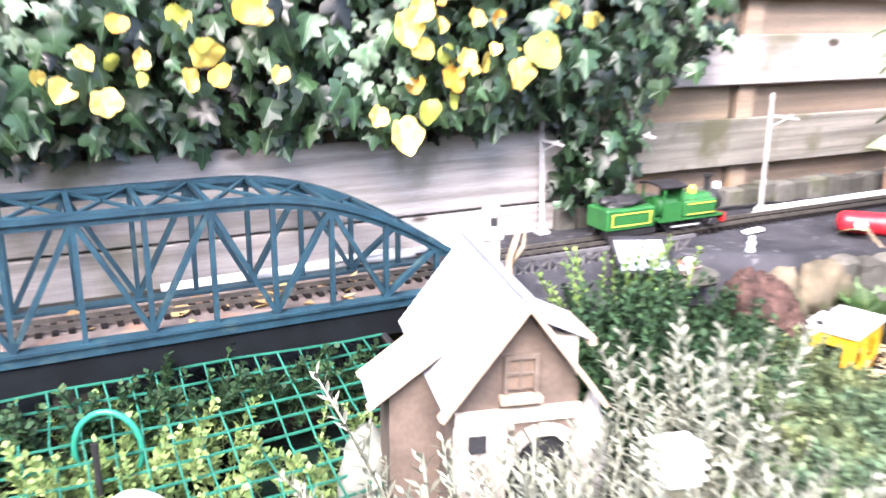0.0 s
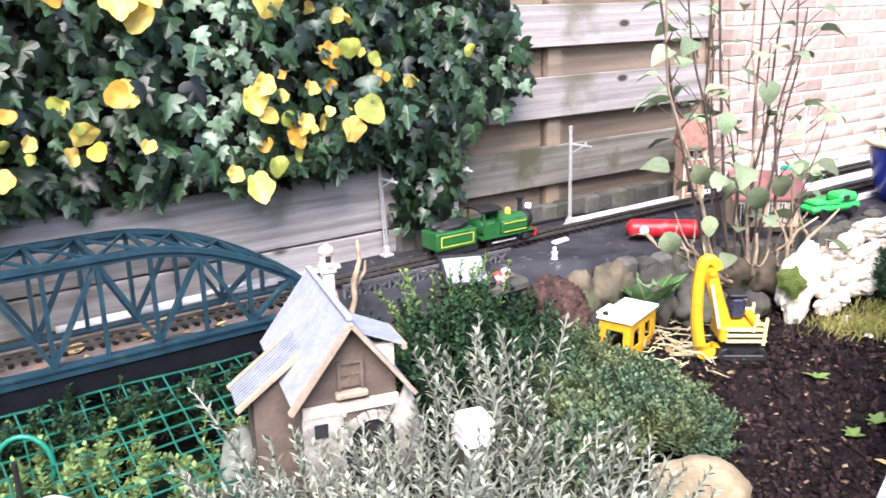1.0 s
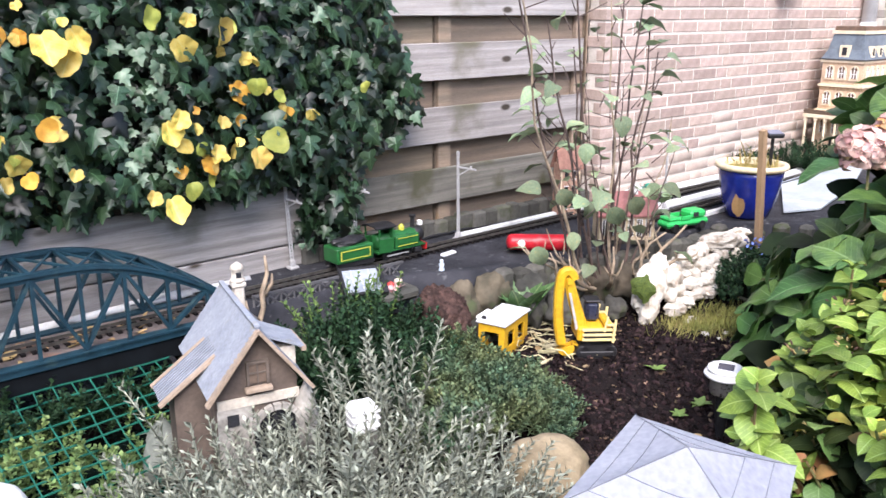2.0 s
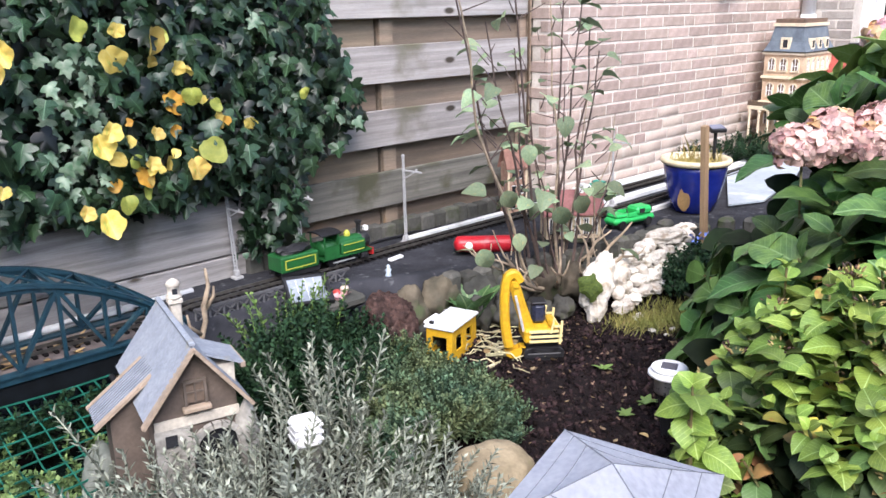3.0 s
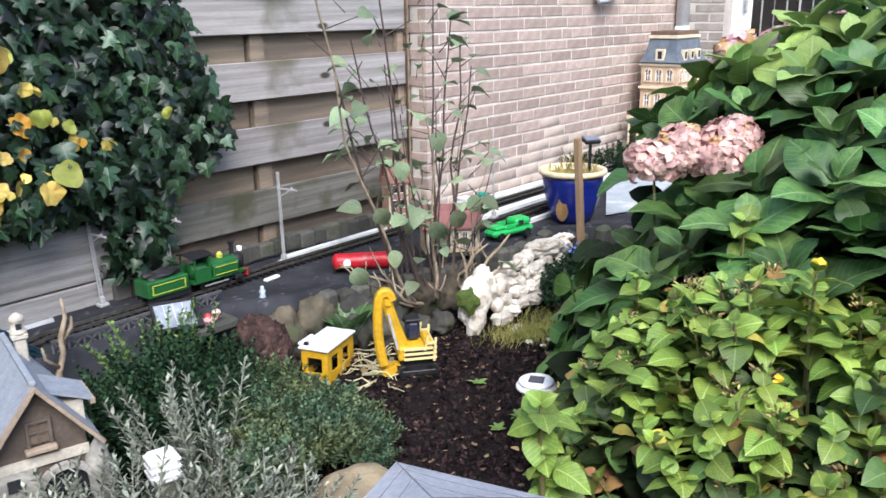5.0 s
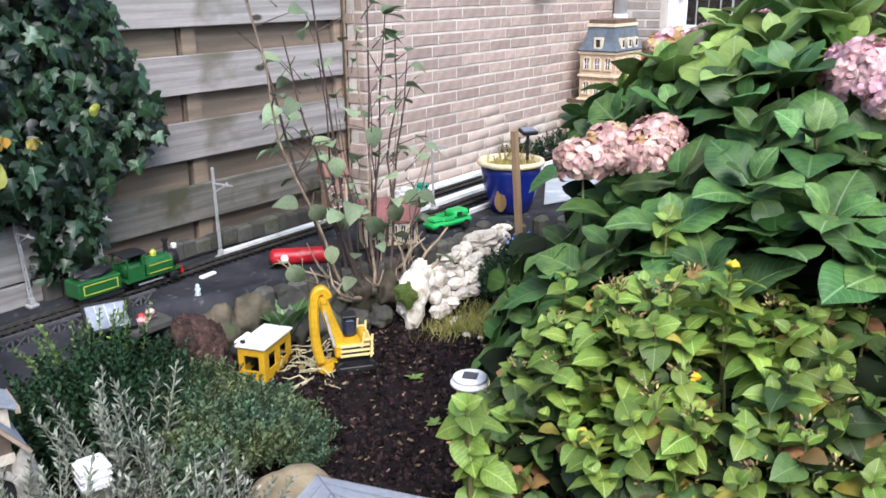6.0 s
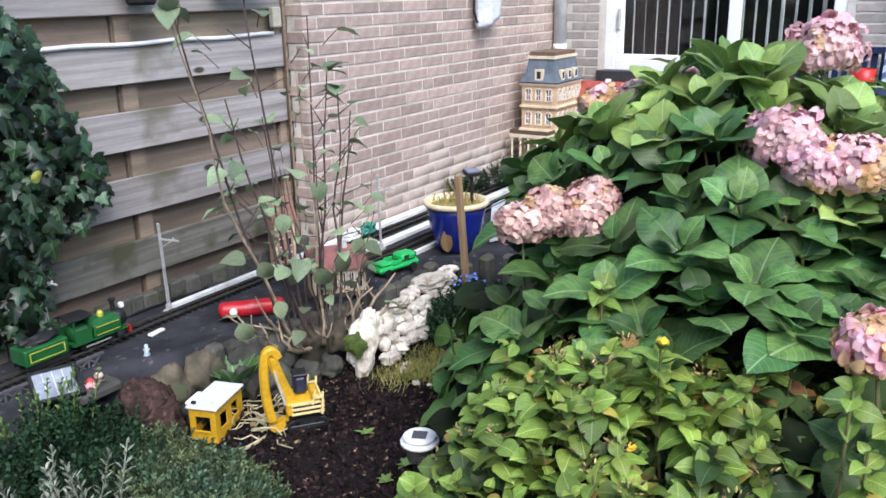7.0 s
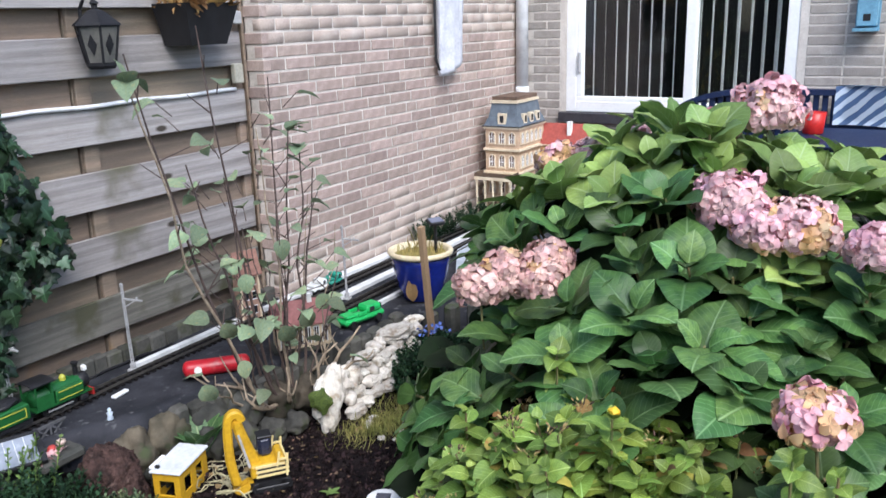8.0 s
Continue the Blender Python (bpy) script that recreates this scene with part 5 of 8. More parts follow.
white = [(-0.64, -0.80, 0.045, (0.06, 0.05, 0.125)), (-0.545, -0.775, 0.055, (0.05, 0.045, 0.065)), (-0.10, -0.75, 0.135, (0.09, 0.045, 0.036)), (0.01, -0.79, 0.12, (0.042, 0.035, 0.03)), (0.07, -0.74, 0.135, (0.045, 0.035, 0.028))]
for i in range(52):
    t = (i % 13 + RNG.random()) / 13
    row = i // 13
    white.append((-0.53 + 0.56 * t, -0.835 + 0.034 * row + RNG.uniform(-0.015, 0.015), -0.05 + 0.06 * t + 0.038 * row + RNG.uniform(-0.01, 0.01), (RNG.uniform(0.026, 0.046), RNG.uniform(0.024, 0.036), RNG.uniform(0.02, 0.032))))
for k, (x, y, z, s) in enumerate(white):
    rough = k < 2 or k % 3 > 0
    rock("white_stone", x, y, z, s, M_WHITESTONE, "rough white stone in the bed's edge" if rough else "smooth white stone in the bed's edge", "stone", "white stones", 0.32 if rough else 0.2, sub=4 if rough else 3, freq=3.0 if rough else 2.0, smooth=not rough, lumps=0.05 if rough else 0.0)
for x, y, s in ((-0.66, -1.06, 0.016), (-0.62, -1.10, 0.011), (-0.54, -1.08, 0.013), (-0.56, -0.92, 0.026), (-0.49, -0.9, 0.022)):
    rock("pale_pebble", x, y, soil_height(x, y) + s * 0.3, (s * 1.4, s, s * 0.7), M_WHITESTONE, "pale pebble lying on the soil", "pebble", "pebbles", 0.3, sub=2)
rock("sandstone_block", -1.79, -1.325, -0.05, (0.135, 0.12, 0.085), M_SANDSTONE, "rounded tan sandstone block in the bed", "stone", rough=0.14, turn=10, sub=4)
rock("lava_rock", -1.47, -0.545, 0.02, (0.11, 0.13, 0.155), M_LAVA, "rough red-brown lava rock", "rock", rough=0.16, turn=-40, sub=5, freq=3.4, lumps=0.11)
rock("pale_rock", -2.50, -0.62, -0.05, (0.055, 0.05, 0.085), mat("pale_green_rock", (0.17, 0.185, 0.16), (0.10, 0.115, 0.095), 14, 0.9, 0.6, 80), "pale grey-green rock beside the miniature cottage", "rock", rough=0.34, turn=0)
# dark upright edging blocks
x = -1.16
PAL = empty("edging_block_row", pose(0, 0, 0), "row of dark grey upright edging blocks beside the tracks", "edging", kind="structure")
while x < 0.42:
    w = RNG.uniform(0.06, 0.085)
    bm = bmesh.new()
    box(bm, x, bed_edge(x) - 0.065, -0.06, x + w - 0.003, bed_edge(x) - 0.004, 0.15 + RNG.uniform(-0.025, 0.012), bevel=0.014)
    part("edging_block", bm, M_GREYSTONE, PAL)
    x += w

# ---- pot, stake, lamps ----


def build_pot():
    o = empty("plant_pot", pose(0.345, -0.62, TRACK_Z + 0.003), "cobalt blue glazed pot with cream rim beside the track", "plant pot")
    blue = mat("blue_glaze", (0.012, 0.025, 0.22), (0.008, 0.016, 0.15), 9, 0.2, 0.05, 50, spec=0.5)
    bm = bmesh.new()
    lathe(bm, [(0.088, 0), (0.095, 0.005), (0.115, 0.06), (0.133, 0.13), (0.143, 0.19), (0.147, 0.225), (0.138, 0.225), (0.136, 0.2)], 36, cap=False)
    part("body", bm, blue, o, smooth=True)
    bm = bmesh.new()
    lathe(bm, [(0.146, 0.222), (0.16, 0.228), (0.165, 0.238), (0.16, 0.25), (0.148, 0.252), (0.138, 0.246), (0.136, 0.2)], 36, cap=False)
    part("rim", bm, mat("cream_glaze", (0.7, 0.62, 0.42), (0.6, 0.5, 0.32), 18, 0.35, 0.08, 60), o, "cream glazed rim", smooth=True)
    bm = bmesh.new()
    lathe(bm, [(0.001, 0.232), (0.07, 0.23), (0.137, 0.222)], 28, cap=False)
    for v in bm.verts:
        v.co.z += 0.008 * noise.noise(v.co * 40)
    part("moss", bm, mat("yellow_moss", (0.3, 0.24, 0.06), (0.2, 0.17, 0.06), 60, 0.95, 0.9, 140, depth=0.01), o, "yellowed moss")
    V = []
    rng = random.Random(8)
    shapes = [leaf_shape(3, 0.08, 0.2, 0.5, "blade")]
    ms = []
    for i in range(160):
        a, r = rng.uniform(0, 6.28), 0.12 * math.sqrt(rng.random())
        ms.append(aim((r * math.cos(a), r * math.sin(a), 0.228), (rng.uniform(-0.5, 0.5), rng.uniform(-0.5, 0.5), 1), rng.uniform(0.02, 0.06), rng.uniform(0, 6)))
    for i in range(7):
        a, r = rng.uniform(0, 6.28), 0.08 * math.sqrt(rng.random())
        ms.append(aim((r * math.cos(a), r * math.sin(a), 0.228), (rng.uniform(-0.3, 0.3), rng.uniform(-0.3, 0.3), 1), rng.uniform(0.09, 0.14), rng.uniform(0, 6)))
    swarm("dry_grass", shapes, ms, mat("dry_straw", (0.42, 0.33, 0.12), (0.3, 0.25, 0.09), 30, 0.9, 0.1, vary=0.3, src="island", through_light=0.2), o, "dry yellow grass")
    # leaf-shaped clay ornament fixed to the front
    vs, fs = leaf_shape(6, 0.5, 0.25, 0.05, "oval")
    lf = bmesh.new()
    q = [lf.verts.new(tuple(v)) for v in vs]
    for f in fs:
        lf.faces.new([q[i] for i in f])
    r = bmesh.ops.solidify(lf, geom=lf.faces[:], thickness=0.06)
    ob = part("leaf_ornament", lf, mat("tan_clay", (0.42, 0.27, 0.12), (0.34, 0.21, 0.09), 16, 0.7, 0.3), o, "tan leaf-shaped ornament")
    ob.matrix_basis = aim((-0.128, -0.03, 0.02), (0.0, 0.1, 1), 0.115, 0.25, up=(-0.9, -0.3, 0.0))
    return o


build_pot()
bm = bmesh.new()
bar(bm, (0.135, -0.815, -0.06), (0.055, -0.815, 0.60), 0.032, 0.022, up=(0, 1, 0))
tagged(obj("wooden_stake", bm, mat("stake_wood", (0.36, 0.24, 0.14), (0.27, 0.18, 0.1), 6, 0.85, 0.4, 80, stretch=(6, 6, 0.5))), "bare brown wooden stake driven into the bed", "stake")
o = empty("solar_spike_lamp", pose(0.38, -0.69, 0.36), "black solar spike lamp stuck in the blue pot", "lamp")
bm = bmesh.new()
lathe(bm, [(0.008, 0), (0.008, 0.17)], 8)
part("pole", bm, M_BLACK, o)
ob = part("solar_head", boxes((-0.04, -0.03, 0, 0.04, 0.03, 0.02), bevel=0.004), M_BLACK, o)
ob.matrix_basis = pose(0, 0, 0.17, 14, 0, -30)
part("cell", boxes((-0.034, -0.024, 0.0205, 0.034, 0.024, 0.022)), mat("solar_cell", (0.16, 0.17, 0.22), (0.12, 0.13, 0.18), 10, 0.2, 0.02), ob, "grey solar cell")


def build_ground_lamp():
    o = empty("solar_ground_lamp", pose(-1.225, -1.476, -0.055), "round steel solar ground lamp with white top and dark cell", "lamp")
    bm = bmesh.new()
    lathe(bm, [(0.028, 0.098), (0.038, 0.102), (0.040, 0.108), (0.040, 0.148), (0.038, 0.153)], 28)
    part("drum", bm, mat("brushed_steel", (0.5, 0.5, 0.5), (0.42, 0.42, 0.42), 20, 0.3, 0.05, metal=0.9), o, "steel drum", smooth=True)
    bm = bmesh.new()
    lathe(bm, [(0.03, 0.152), (0.055, 0.153), (0.0585, 0.156), (0.0585, 0.162), (0.056, 0.165), (0.047, 0.166), (0.046, 0.170), (0.050, 0.172), (0.0505, 0.177), (0.048, 0.179), (0.02, 0.1795)], 32)
    part("cap", bm, M_WHITE, o, "white cap", smooth=True)
    bm = bmesh.new()
    lathe(bm, [(0.004, -0.09), (0.016, 0.0), (0.024, 0.098)], 12)
    part("spike", bm, M_BLACK, o, "black plastic ground spike")
    c = part("cell", boxes((-0.022, -0.022, 0.1785, 0.022, 0.022, 0.1815), bevel=0.001), mat("dark_cell", (0.05, 0.055, 0.075), (0.07, 0.075, 0.1), 10, 0.15, 0.02), o, "dark square solar cell")
    c.matrix_basis = pose(0, 0, 0, 0, 0, 25)


build_ground_lamp()


def build_parasol():
    o = empty("grey_pyramid_roof", pose(-2.348, -2.06, SOIL_Z - 0.02), "small square pyramid canopy of grey seamed fabric on a post", "canopy")
    cl = mat("grey_canopy", (0.52, 0.54, 0.59), (0.46, 0.48, 0.54), 10, 0.7, 0.15, 90)
    seam = mat("canopy_seam", (0.19, 0.20, 0.225), (0.15, 0.16, 0.18), 10, 0.7, 0.1)
    zt = 0.646
    cor = [Vector((0.086, 0.146, 0.606)), Vector((0.217, -0.048, 0.556)), Vector((-0.06, -0.162, 0.566)), Vector((-0.19, 0.054, 0.614))]
    apex = Vector((0, 0, zt))
    for i in range(4):
        a, b = cor[i], cor[(i + 1) % 4]
        bm = bmesh.new()
        n = 6
        rows = []
        for r in range(n + 1):
            t = r / n
            row = [bm.verts.new(apex.lerp(a.lerp(b, k / n), t) - Vector((0, 0, 0.006 * math.sin(math.pi * t) * math.sin(math.pi * k / n)))) for k in range(n + 1)] if r else [bm.verts.new(apex)] 
            rows.append(row)
        for k in range(n):
            bm.faces.new((rows[0][0], rows[1][k], rows[1][k + 1]))
        for r in range(1, n):
            for k in range(n):
                bm.faces.new((rows[r][k], rows[r + 1][k], rows[r + 1][k + 1], rows[r][k + 1]))
        bmesh.ops.solidify(bm, geom=bm.faces[:], thickness=0.003)
        part("canopy_panel", bm, cl, o)
        bm = bmesh.new()
        bar(bm, a + Vector((0, 0, 0.0012)), apex + Vector((0, 0, 0.0012)), 0.0012, 0.001)
        part("seam", bm, seam, o, "darker seam")
        bm = bmesh.new()
        for t in (0.5, 0.78):
            sag = [apex.lerp(a.lerp(b, k / 6), t) - Vector((0, 0, 0.006 * math.sin(math.pi * t) * math.sin(math.pi * k / 6) - 0.0006)) for k in range(7)]
            for u, w in zip(sag, sag[1:]):
                bar(bm, u, w, 0.0010, 0.0008)
        part("cross_seam", bm, seam, o)
    bm = bmesh.new()
    lathe(bm, [(0.012, 0), (0.012, zt - 0.008)], 10)
    part("post", bm, M_GREYMETAL, o)


build_parasol()

# ---- large model mansion in the corner ----
M_ORANGE = mat("model_ochre", (0.62, 0.46, 0.32), (0.52, 0.37, 0.25), 16, 0.8, 0.2, 90)
M_MANSARD = mat("mansard_grey", (0.13, 0.16, 0.19), (0.09, 0.11, 0.135), 16, 0.7, 0.3, 90)
M_CREAMT = mat("cream_trim", (0.72, 0.62, 0.45), (0.6, 0.5, 0.36), 16, 0.7, 0.1, 90)


M_PANE = mat("brown_pane", (0.10, 0.06, 0.04), (0.16, 0.10, 0.06), 40, 0.3, 0.05)


def build_mansion():
    o = empty("model_mansion", pose(2.02, -0.345, 0.15), "tall ochre model mansion with grey mansard roof by the wall", "model house")
    W, D = 0.25, 0.40   # along y (towards the wall), along x
    part("wall", boxes((0, 0, 0, D, W, 0.63)), M_ORANGE, o)
    for z in (0.32, 0.475, 0.622):
        part("cornice", boxes((-0.012, -0.012, z, D + 0.012, W + 0.012, z + 0.014)), M_CREAMT, o, "cream cornice")
    bm = bmesh.new()
    q = [[bm.verts.new((x, y, z)) for x, y in ((-0.012 + k, -0.012 + k), (D + 0.012 - k, -0.012 + k), (D + 0.012 - k, W + 0.012 - k), (-0.012 + k, W + 0.012 - k))] for z, k in ((0.637, 0), (0.70, 0.028), (0.79, 0.045))]
    for a, b in zip(q, q[1:]):
        for i in range(4):
            j = (i + 1) % 4
            bm.faces.new((a[i], a[j], b[j], b[i]))
    bm.faces.new(q[-1])
    bm.faces.new(list(reversed(q[0])))
    part("mansard_roof", bm, M_MANSARD, o, "grey mansard roof")
    part("roof_rim", boxes((0.025, 0.025, 0.791, D - 0.025, W - 0.025, 0.81)), M_CREAMT, o)
    part("roof_deck", boxes((0.035, 0.035, 0.811, D - 0.035, W - 0.035, 0.835)), mat("rusty_rail", (0.16, 0.1, 0.07), (0.1, 0.07, 0.05), 30, 0.8, 0.3), o, "brown roof railing")

    def arched(face, u, z, w, h):
        """An arched window on the -x or -y face."""
        def b(u0, u1, z0, z1, out):
            return (-out, u0, z0, -0.001, u1, z1) if face == "x" else (u0, -out, z0, u1, -0.001, z1)
        def at(du, dz, out):
            return (-out, u + du, z + dz) if face == "x" else (u + du, -out, z + dz)
        bm = bmesh.new()
        ring = [(-w / 2, 0), (w / 2, 0)] + [(w / 2 * math.cos(math.pi * k / 8), h + w / 2 * math.sin(math.pi * k / 8)) for k in range(9)]
        front = [bm.verts.new(at(p, q, 0.003)) for p, q in ring]
        back = [bm.verts.new(at(p, q, 0.0005)) for p, q in ring]
        bm.faces.new(front)
        for k in range(len(ring)):
            n = (k + 1) % len(ring)
            bm.faces.new((front[k], back[k], back[n], front[n]))
        bmesh.ops.recalc_face_normals(bm, faces=bm.faces[:])
        wn_ = part("window", bm, M_PANE, o, "brown tinted arched pane")
        bm = bmesh.new()
        side = (1, 0, 0) if face == "x" else (0, 1, 0)
        for (p0, q0), (p1, q1) in zip(ring[2:], ring[3:]):
            bar(bm, at(p0 * 1.18, h + (q0 - h) * 1.18, 0.004), at(p1 * 1.18, h + (q1 - h) * 1.18, 0.004), 0.006, 0.007, up=side)
        for sgn in (-1, 1):
            bar(bm, at(sgn * w * 0.59, -0.004, 0.004), at(sgn * w * 0.59, h, 0.004), 0.006, 0.007, up=side)
        part("window_trim", bm, M_CREAMT, wn_)
        bm = bmesh.new()
        bar(bm, at(0, 0, 0.004), at(0, h + w / 2, 0.004), 0.004, 0.004, up=side)
        bar(bm, at(-w / 2, h * 0.55, 0.004), at(w / 2, h * 0.55, 0.004), 0.004, 0.004, up=side)
        bar(bm, at(-w / 2 + 0.003, 0, 0.004), at(-w / 2 + 0.003, h, 0.004), 0.005, 0.004, up=side)
        bar(bm, at(w / 2 - 0.003, 0, 0.004), at(w / 2 - 0.003, h, 0.004), 0.005, 0.004, up=side)
        part("sash", bm, M_WHITE, wn_, "white sash")
        part("window_sill", boxes(b(u - w / 2 - 0.009, u + w / 2 + 0.009, z - 0.01, z - 0.004, 0.011)), M_CREAMT, wn_)
    for z, h in ((0.528, 0.05), (0.368, 0.055), (0.19, 0.06)):
        for u in (0.05, 0.125, 0.2):
            arched("x", u, z, 0.040, h)
        for u in (0.05, 0.12, 0.19, 0.26, 0.33):
            arched("y", u, z, 0.038, h)
    for u in (0.125,):
        d = part("dormer", boxes((-0.004, u - 0.03, 0.655, 0.06, u + 0.03, 0.725)), M_CREAMT, o, "cream dormer")
        part("dormer_window", boxes((-0.006, u - 0.014, 0.665, -0.004, u + 0.014, 0.712)), M_DARKWIN, d)
    for u in (0.1, 0.2, 0.3):
        d = part("dormer", boxes((u - 0.024, -0.004, 0.655, u + 0.024, 0.06, 0.72)), M_CREAMT, o, "cream dormer")
        part("dormer_window", boxes((u - 0.011, -0.006, 0.665, u + 0.011, -0.004, 0.708)), M_DARKWIN, d)
    # dark eaves line, friezes and a low roof balustrade
    dark = mat("dark_eaves", (0.035, 0.04, 0.045), (0.05, 0.045, 0.04), 20, 0.7, 0.2)
    part("eave_strip", boxes((-0.018, -0.018, 0.6365, D + 0.018, W + 0.018, 0.643)), dark, o, "dark eaves line")
    for z in (0.455, 0.30):
        part("frieze", boxes((-0.004, -0.004, z, D + 0.004, W + 0.004, z + 0.018)), mat("brown_frieze", (0.26, 0.16, 0.09), (0.42, 0.3, 0.18), 60, 0.8, 0.2) if z == 0.455 else bpy.data.materials["brown_frieze"], o, "brown ornamented frieze")
    # porch with balcony towards the garden
    part("porch_floor", boxes((-0.12, 0.0, 0.0, -0.002, 0.27, 0.02)), M_CREAMT, o)
    part("balcony", boxes((-0.125, -0.006, 0.29, -0.013, 0.276, 0.312)), M_CREAMT, o, "cream balcony slab")
    part("balcony_rail", boxes((-0.124, -0.005, 0.312, -0.119, 0.275, 0.338), (-0.119, -0.005, 0.312, -0.013, 0.0, 0.338), (-0.119, 0.27, 0.312, -0.013, 0.275, 0.338)), mat("dark_rail", (0.12, 0.08, 0.05), (0.08, 0.055, 0.04), 30, 0.8, 0.2), o, "dark brown balcony rail")
    for u in (0.01, 0.075, 0.14, 0.2, 0.262):
        bm = bmesh.new()
        lathe(bm, [(0.012, 0.02), (0.008, 0.03), (0.007, 0.26), (0.013, 0.275), (0.013, 0.29)], 10, Matrix.Translation((-0.112, u, 0)))
        part("column", bm, M_CREAMT, o, "cream column")
    part("door", boxes((-0.005, 0.09, 0.02, -0.001, 0.15, 0.16)), M_DARKWIN, o)
    part("base_plate", boxes((-0.13, -0.02, -0.002, D + 0.02, 0.28, 0.006)), M_GREYSTONE, o)


build_mansion()


def build_red_house():
    o = empty("model_red_roof_house", pose(2.46, -0.53, 0.15, 0, 0, 0), "model house with red tiled roof and white chimney", "model house")
    part("wall", boxes((-0.08, -0.18, 0, 0.09, 0.18, 0.5)), M_PALE, o)
    bm = bmesh.new()
    k = [bm.verts.new(p) for p in ((-0.11, -0.2, 0.48), (-0.11, 0.2, 0.48), (0.0, 0.2, 0.62), (0.0, -0.2, 0.62), (0.11, 0.2, 0.48), (0.11, -0.2, 0.48))]
    bm.faces.new((k[0], k[1], k[2], k[3])); bm.faces.new((k[3], k[2], k[4], k[5])); bm.faces.new((k[0], k[3], k[5])); bm.faces.new((k[1], k[4], k[2])); bm.faces.new((k[0], k[5], k[4], k[1]))
    part("roof", bm, mat("red_tiles", (0.36, 0.075, 0.055), (0.27, 0.055, 0.042), 40, 0.7, 0.4, 100), o, "red roof")
    part("chimney", boxes((-0.06, -0.03, 0.54, -0.03, 0.0, 0.64)), M_WHITE, o, "white chimney")
    part("gutter", boxes((-0.118, -0.2, 0.47, -0.108, 0.2, 0.482)), M_CREAMT, o)
    for u in (-0.12, -0.04, 0.05, 0.12):
        part("window", boxes((-0.084, u - 0.02, 0.36, -0.0805, u + 0.02, 0.44)), M_DARKWIN, o)


build_red_house()
bm = bmesh.new()
q = [bm.verts.new(p) for p in ((0.50, -0.72, 0.158), (0.70, -0.80, 0.158), (1.35, -0.66, 0.158), (1.96, -0.45, 0.158), (1.90, -0.30, 0.158), (1.15, -0.36, 0.158))]
bm.faces.new(q)
ext = bmesh.ops.extrude_face_region(bm, geom=bm.faces[:])
for v in ext["geom"]:
    if isinstance(v, bmesh.types.BMVert):
        v.co.z += 0.008
bmesh.ops.recalc_face_normals(bm, faces=bm.faces[:])
tagged(obj("pale_blue_sheet", bm, mat("pale_blue_sheet", (0.38, 0.43, 0.47), (0.30, 0.345, 0.38), 5, 0.5, 0.1, 40, stain=(0.50, 0.54, 0.57), stain_scale=6, stain_at=0.55)), "pale blue flat sheet lying on the track bed", "sheet")

# ---- house terrace furniture and things on the walls ----
M_NAVY = mat("navy_plastic", (0.010, 0.018, 0.055), (0.015, 0.026, 0.07), 8, 0.5, 0.1, 60, spec=0.25)
TERR = 0.08


def rim_height(y):
    """Top of the bench's arched back, from its near end at y = -1.2."""
    return 0.72 + 0.205 * math.sqrt(max(0.0, 1 - max(0.0, 1 - (-1.2 - y) / 0.55) ** 2))


def build_bench():
    o = empty("garden_bench", pose(0, 0, TERR), "long dark blue plastic garden bench with arched slatted back", "bench")
    part("seat", boxes((2.2, -3.3, 0.40, 2.6, -1.22, 0.43), bevel=0.008), M_NAVY, o)
    for x in (2.24, 2.56):
        for y in (-3.25, -2.25, -1.27):
            part("leg", boxes((x - 0.02, y - 0.02, 0, x + 0.02, y + 0.02, 0.40), bevel=0.004), M_NAVY, o)
    bm = bmesh.new()
    ys = [-1.2 - 0.55 * (1 - math.cos(math.pi / 2 * k / 12)) for k in range(13)] + [-3.3]
    for a, b in zip(ys, ys[1:]):
        bar(bm, (2.60, a, rim_height(a)), (2.60, b, rim_height(b)), 0.035, 0.062, up=(1, 0, 0))
    part("back_rim", bm, M_NAVY, o)
    part("back_rail", boxes((2.585, -3.3, 0.68, 2.615, -1.21, 0.735), bevel=0.004), M_NAVY, o)
    k = 0
    while k < 40:
        y = -1.25 - 0.052 * k
        part("back_slat", boxes((2.59, y - 0.017, 0.735, 2.61, y + 0.017, max(0.74, rim_height(y) - 0.02)), bevel=0.003), M_NAVY, o)
        part("back_slat", boxes((2.59, y - 0.017, 0.43, 2.61, y + 0.017, 0.68), bevel=0.003), M_NAVY, o)
        k += 1
    part("armrest", boxes((2.2, -1.25, 0.61, 2.59, -1.2, 0.64), bevel=0.006), M_NAVY, o)
    part("arm_post", boxes((2.2, -1.245, 0.43, 2.24, -1.205, 0.61)), M_NAVY, o)


build_bench()
o = empty("garden_table", pose(0, 0, TERR), "dark blue plastic garden table on the terrace", "table")
part("tabletop", boxes((1.72, -3.3, 0.705, 2.42, -1.98, 0.735), bevel=0.012), M_NAVY, o)
part("apron", boxes((1.75, -3.27, 0.64, 1.78, -2.01, 0.705)), M_NAVY, o)
for x in (1.80, 2.1):
    for y in (-3.2, -2.1):
        part("leg", boxes((x - 0.03, y - 0.03, 0, x + 0.03, y + 0.03, 0.705), bevel=0.006), M_NAVY, o)


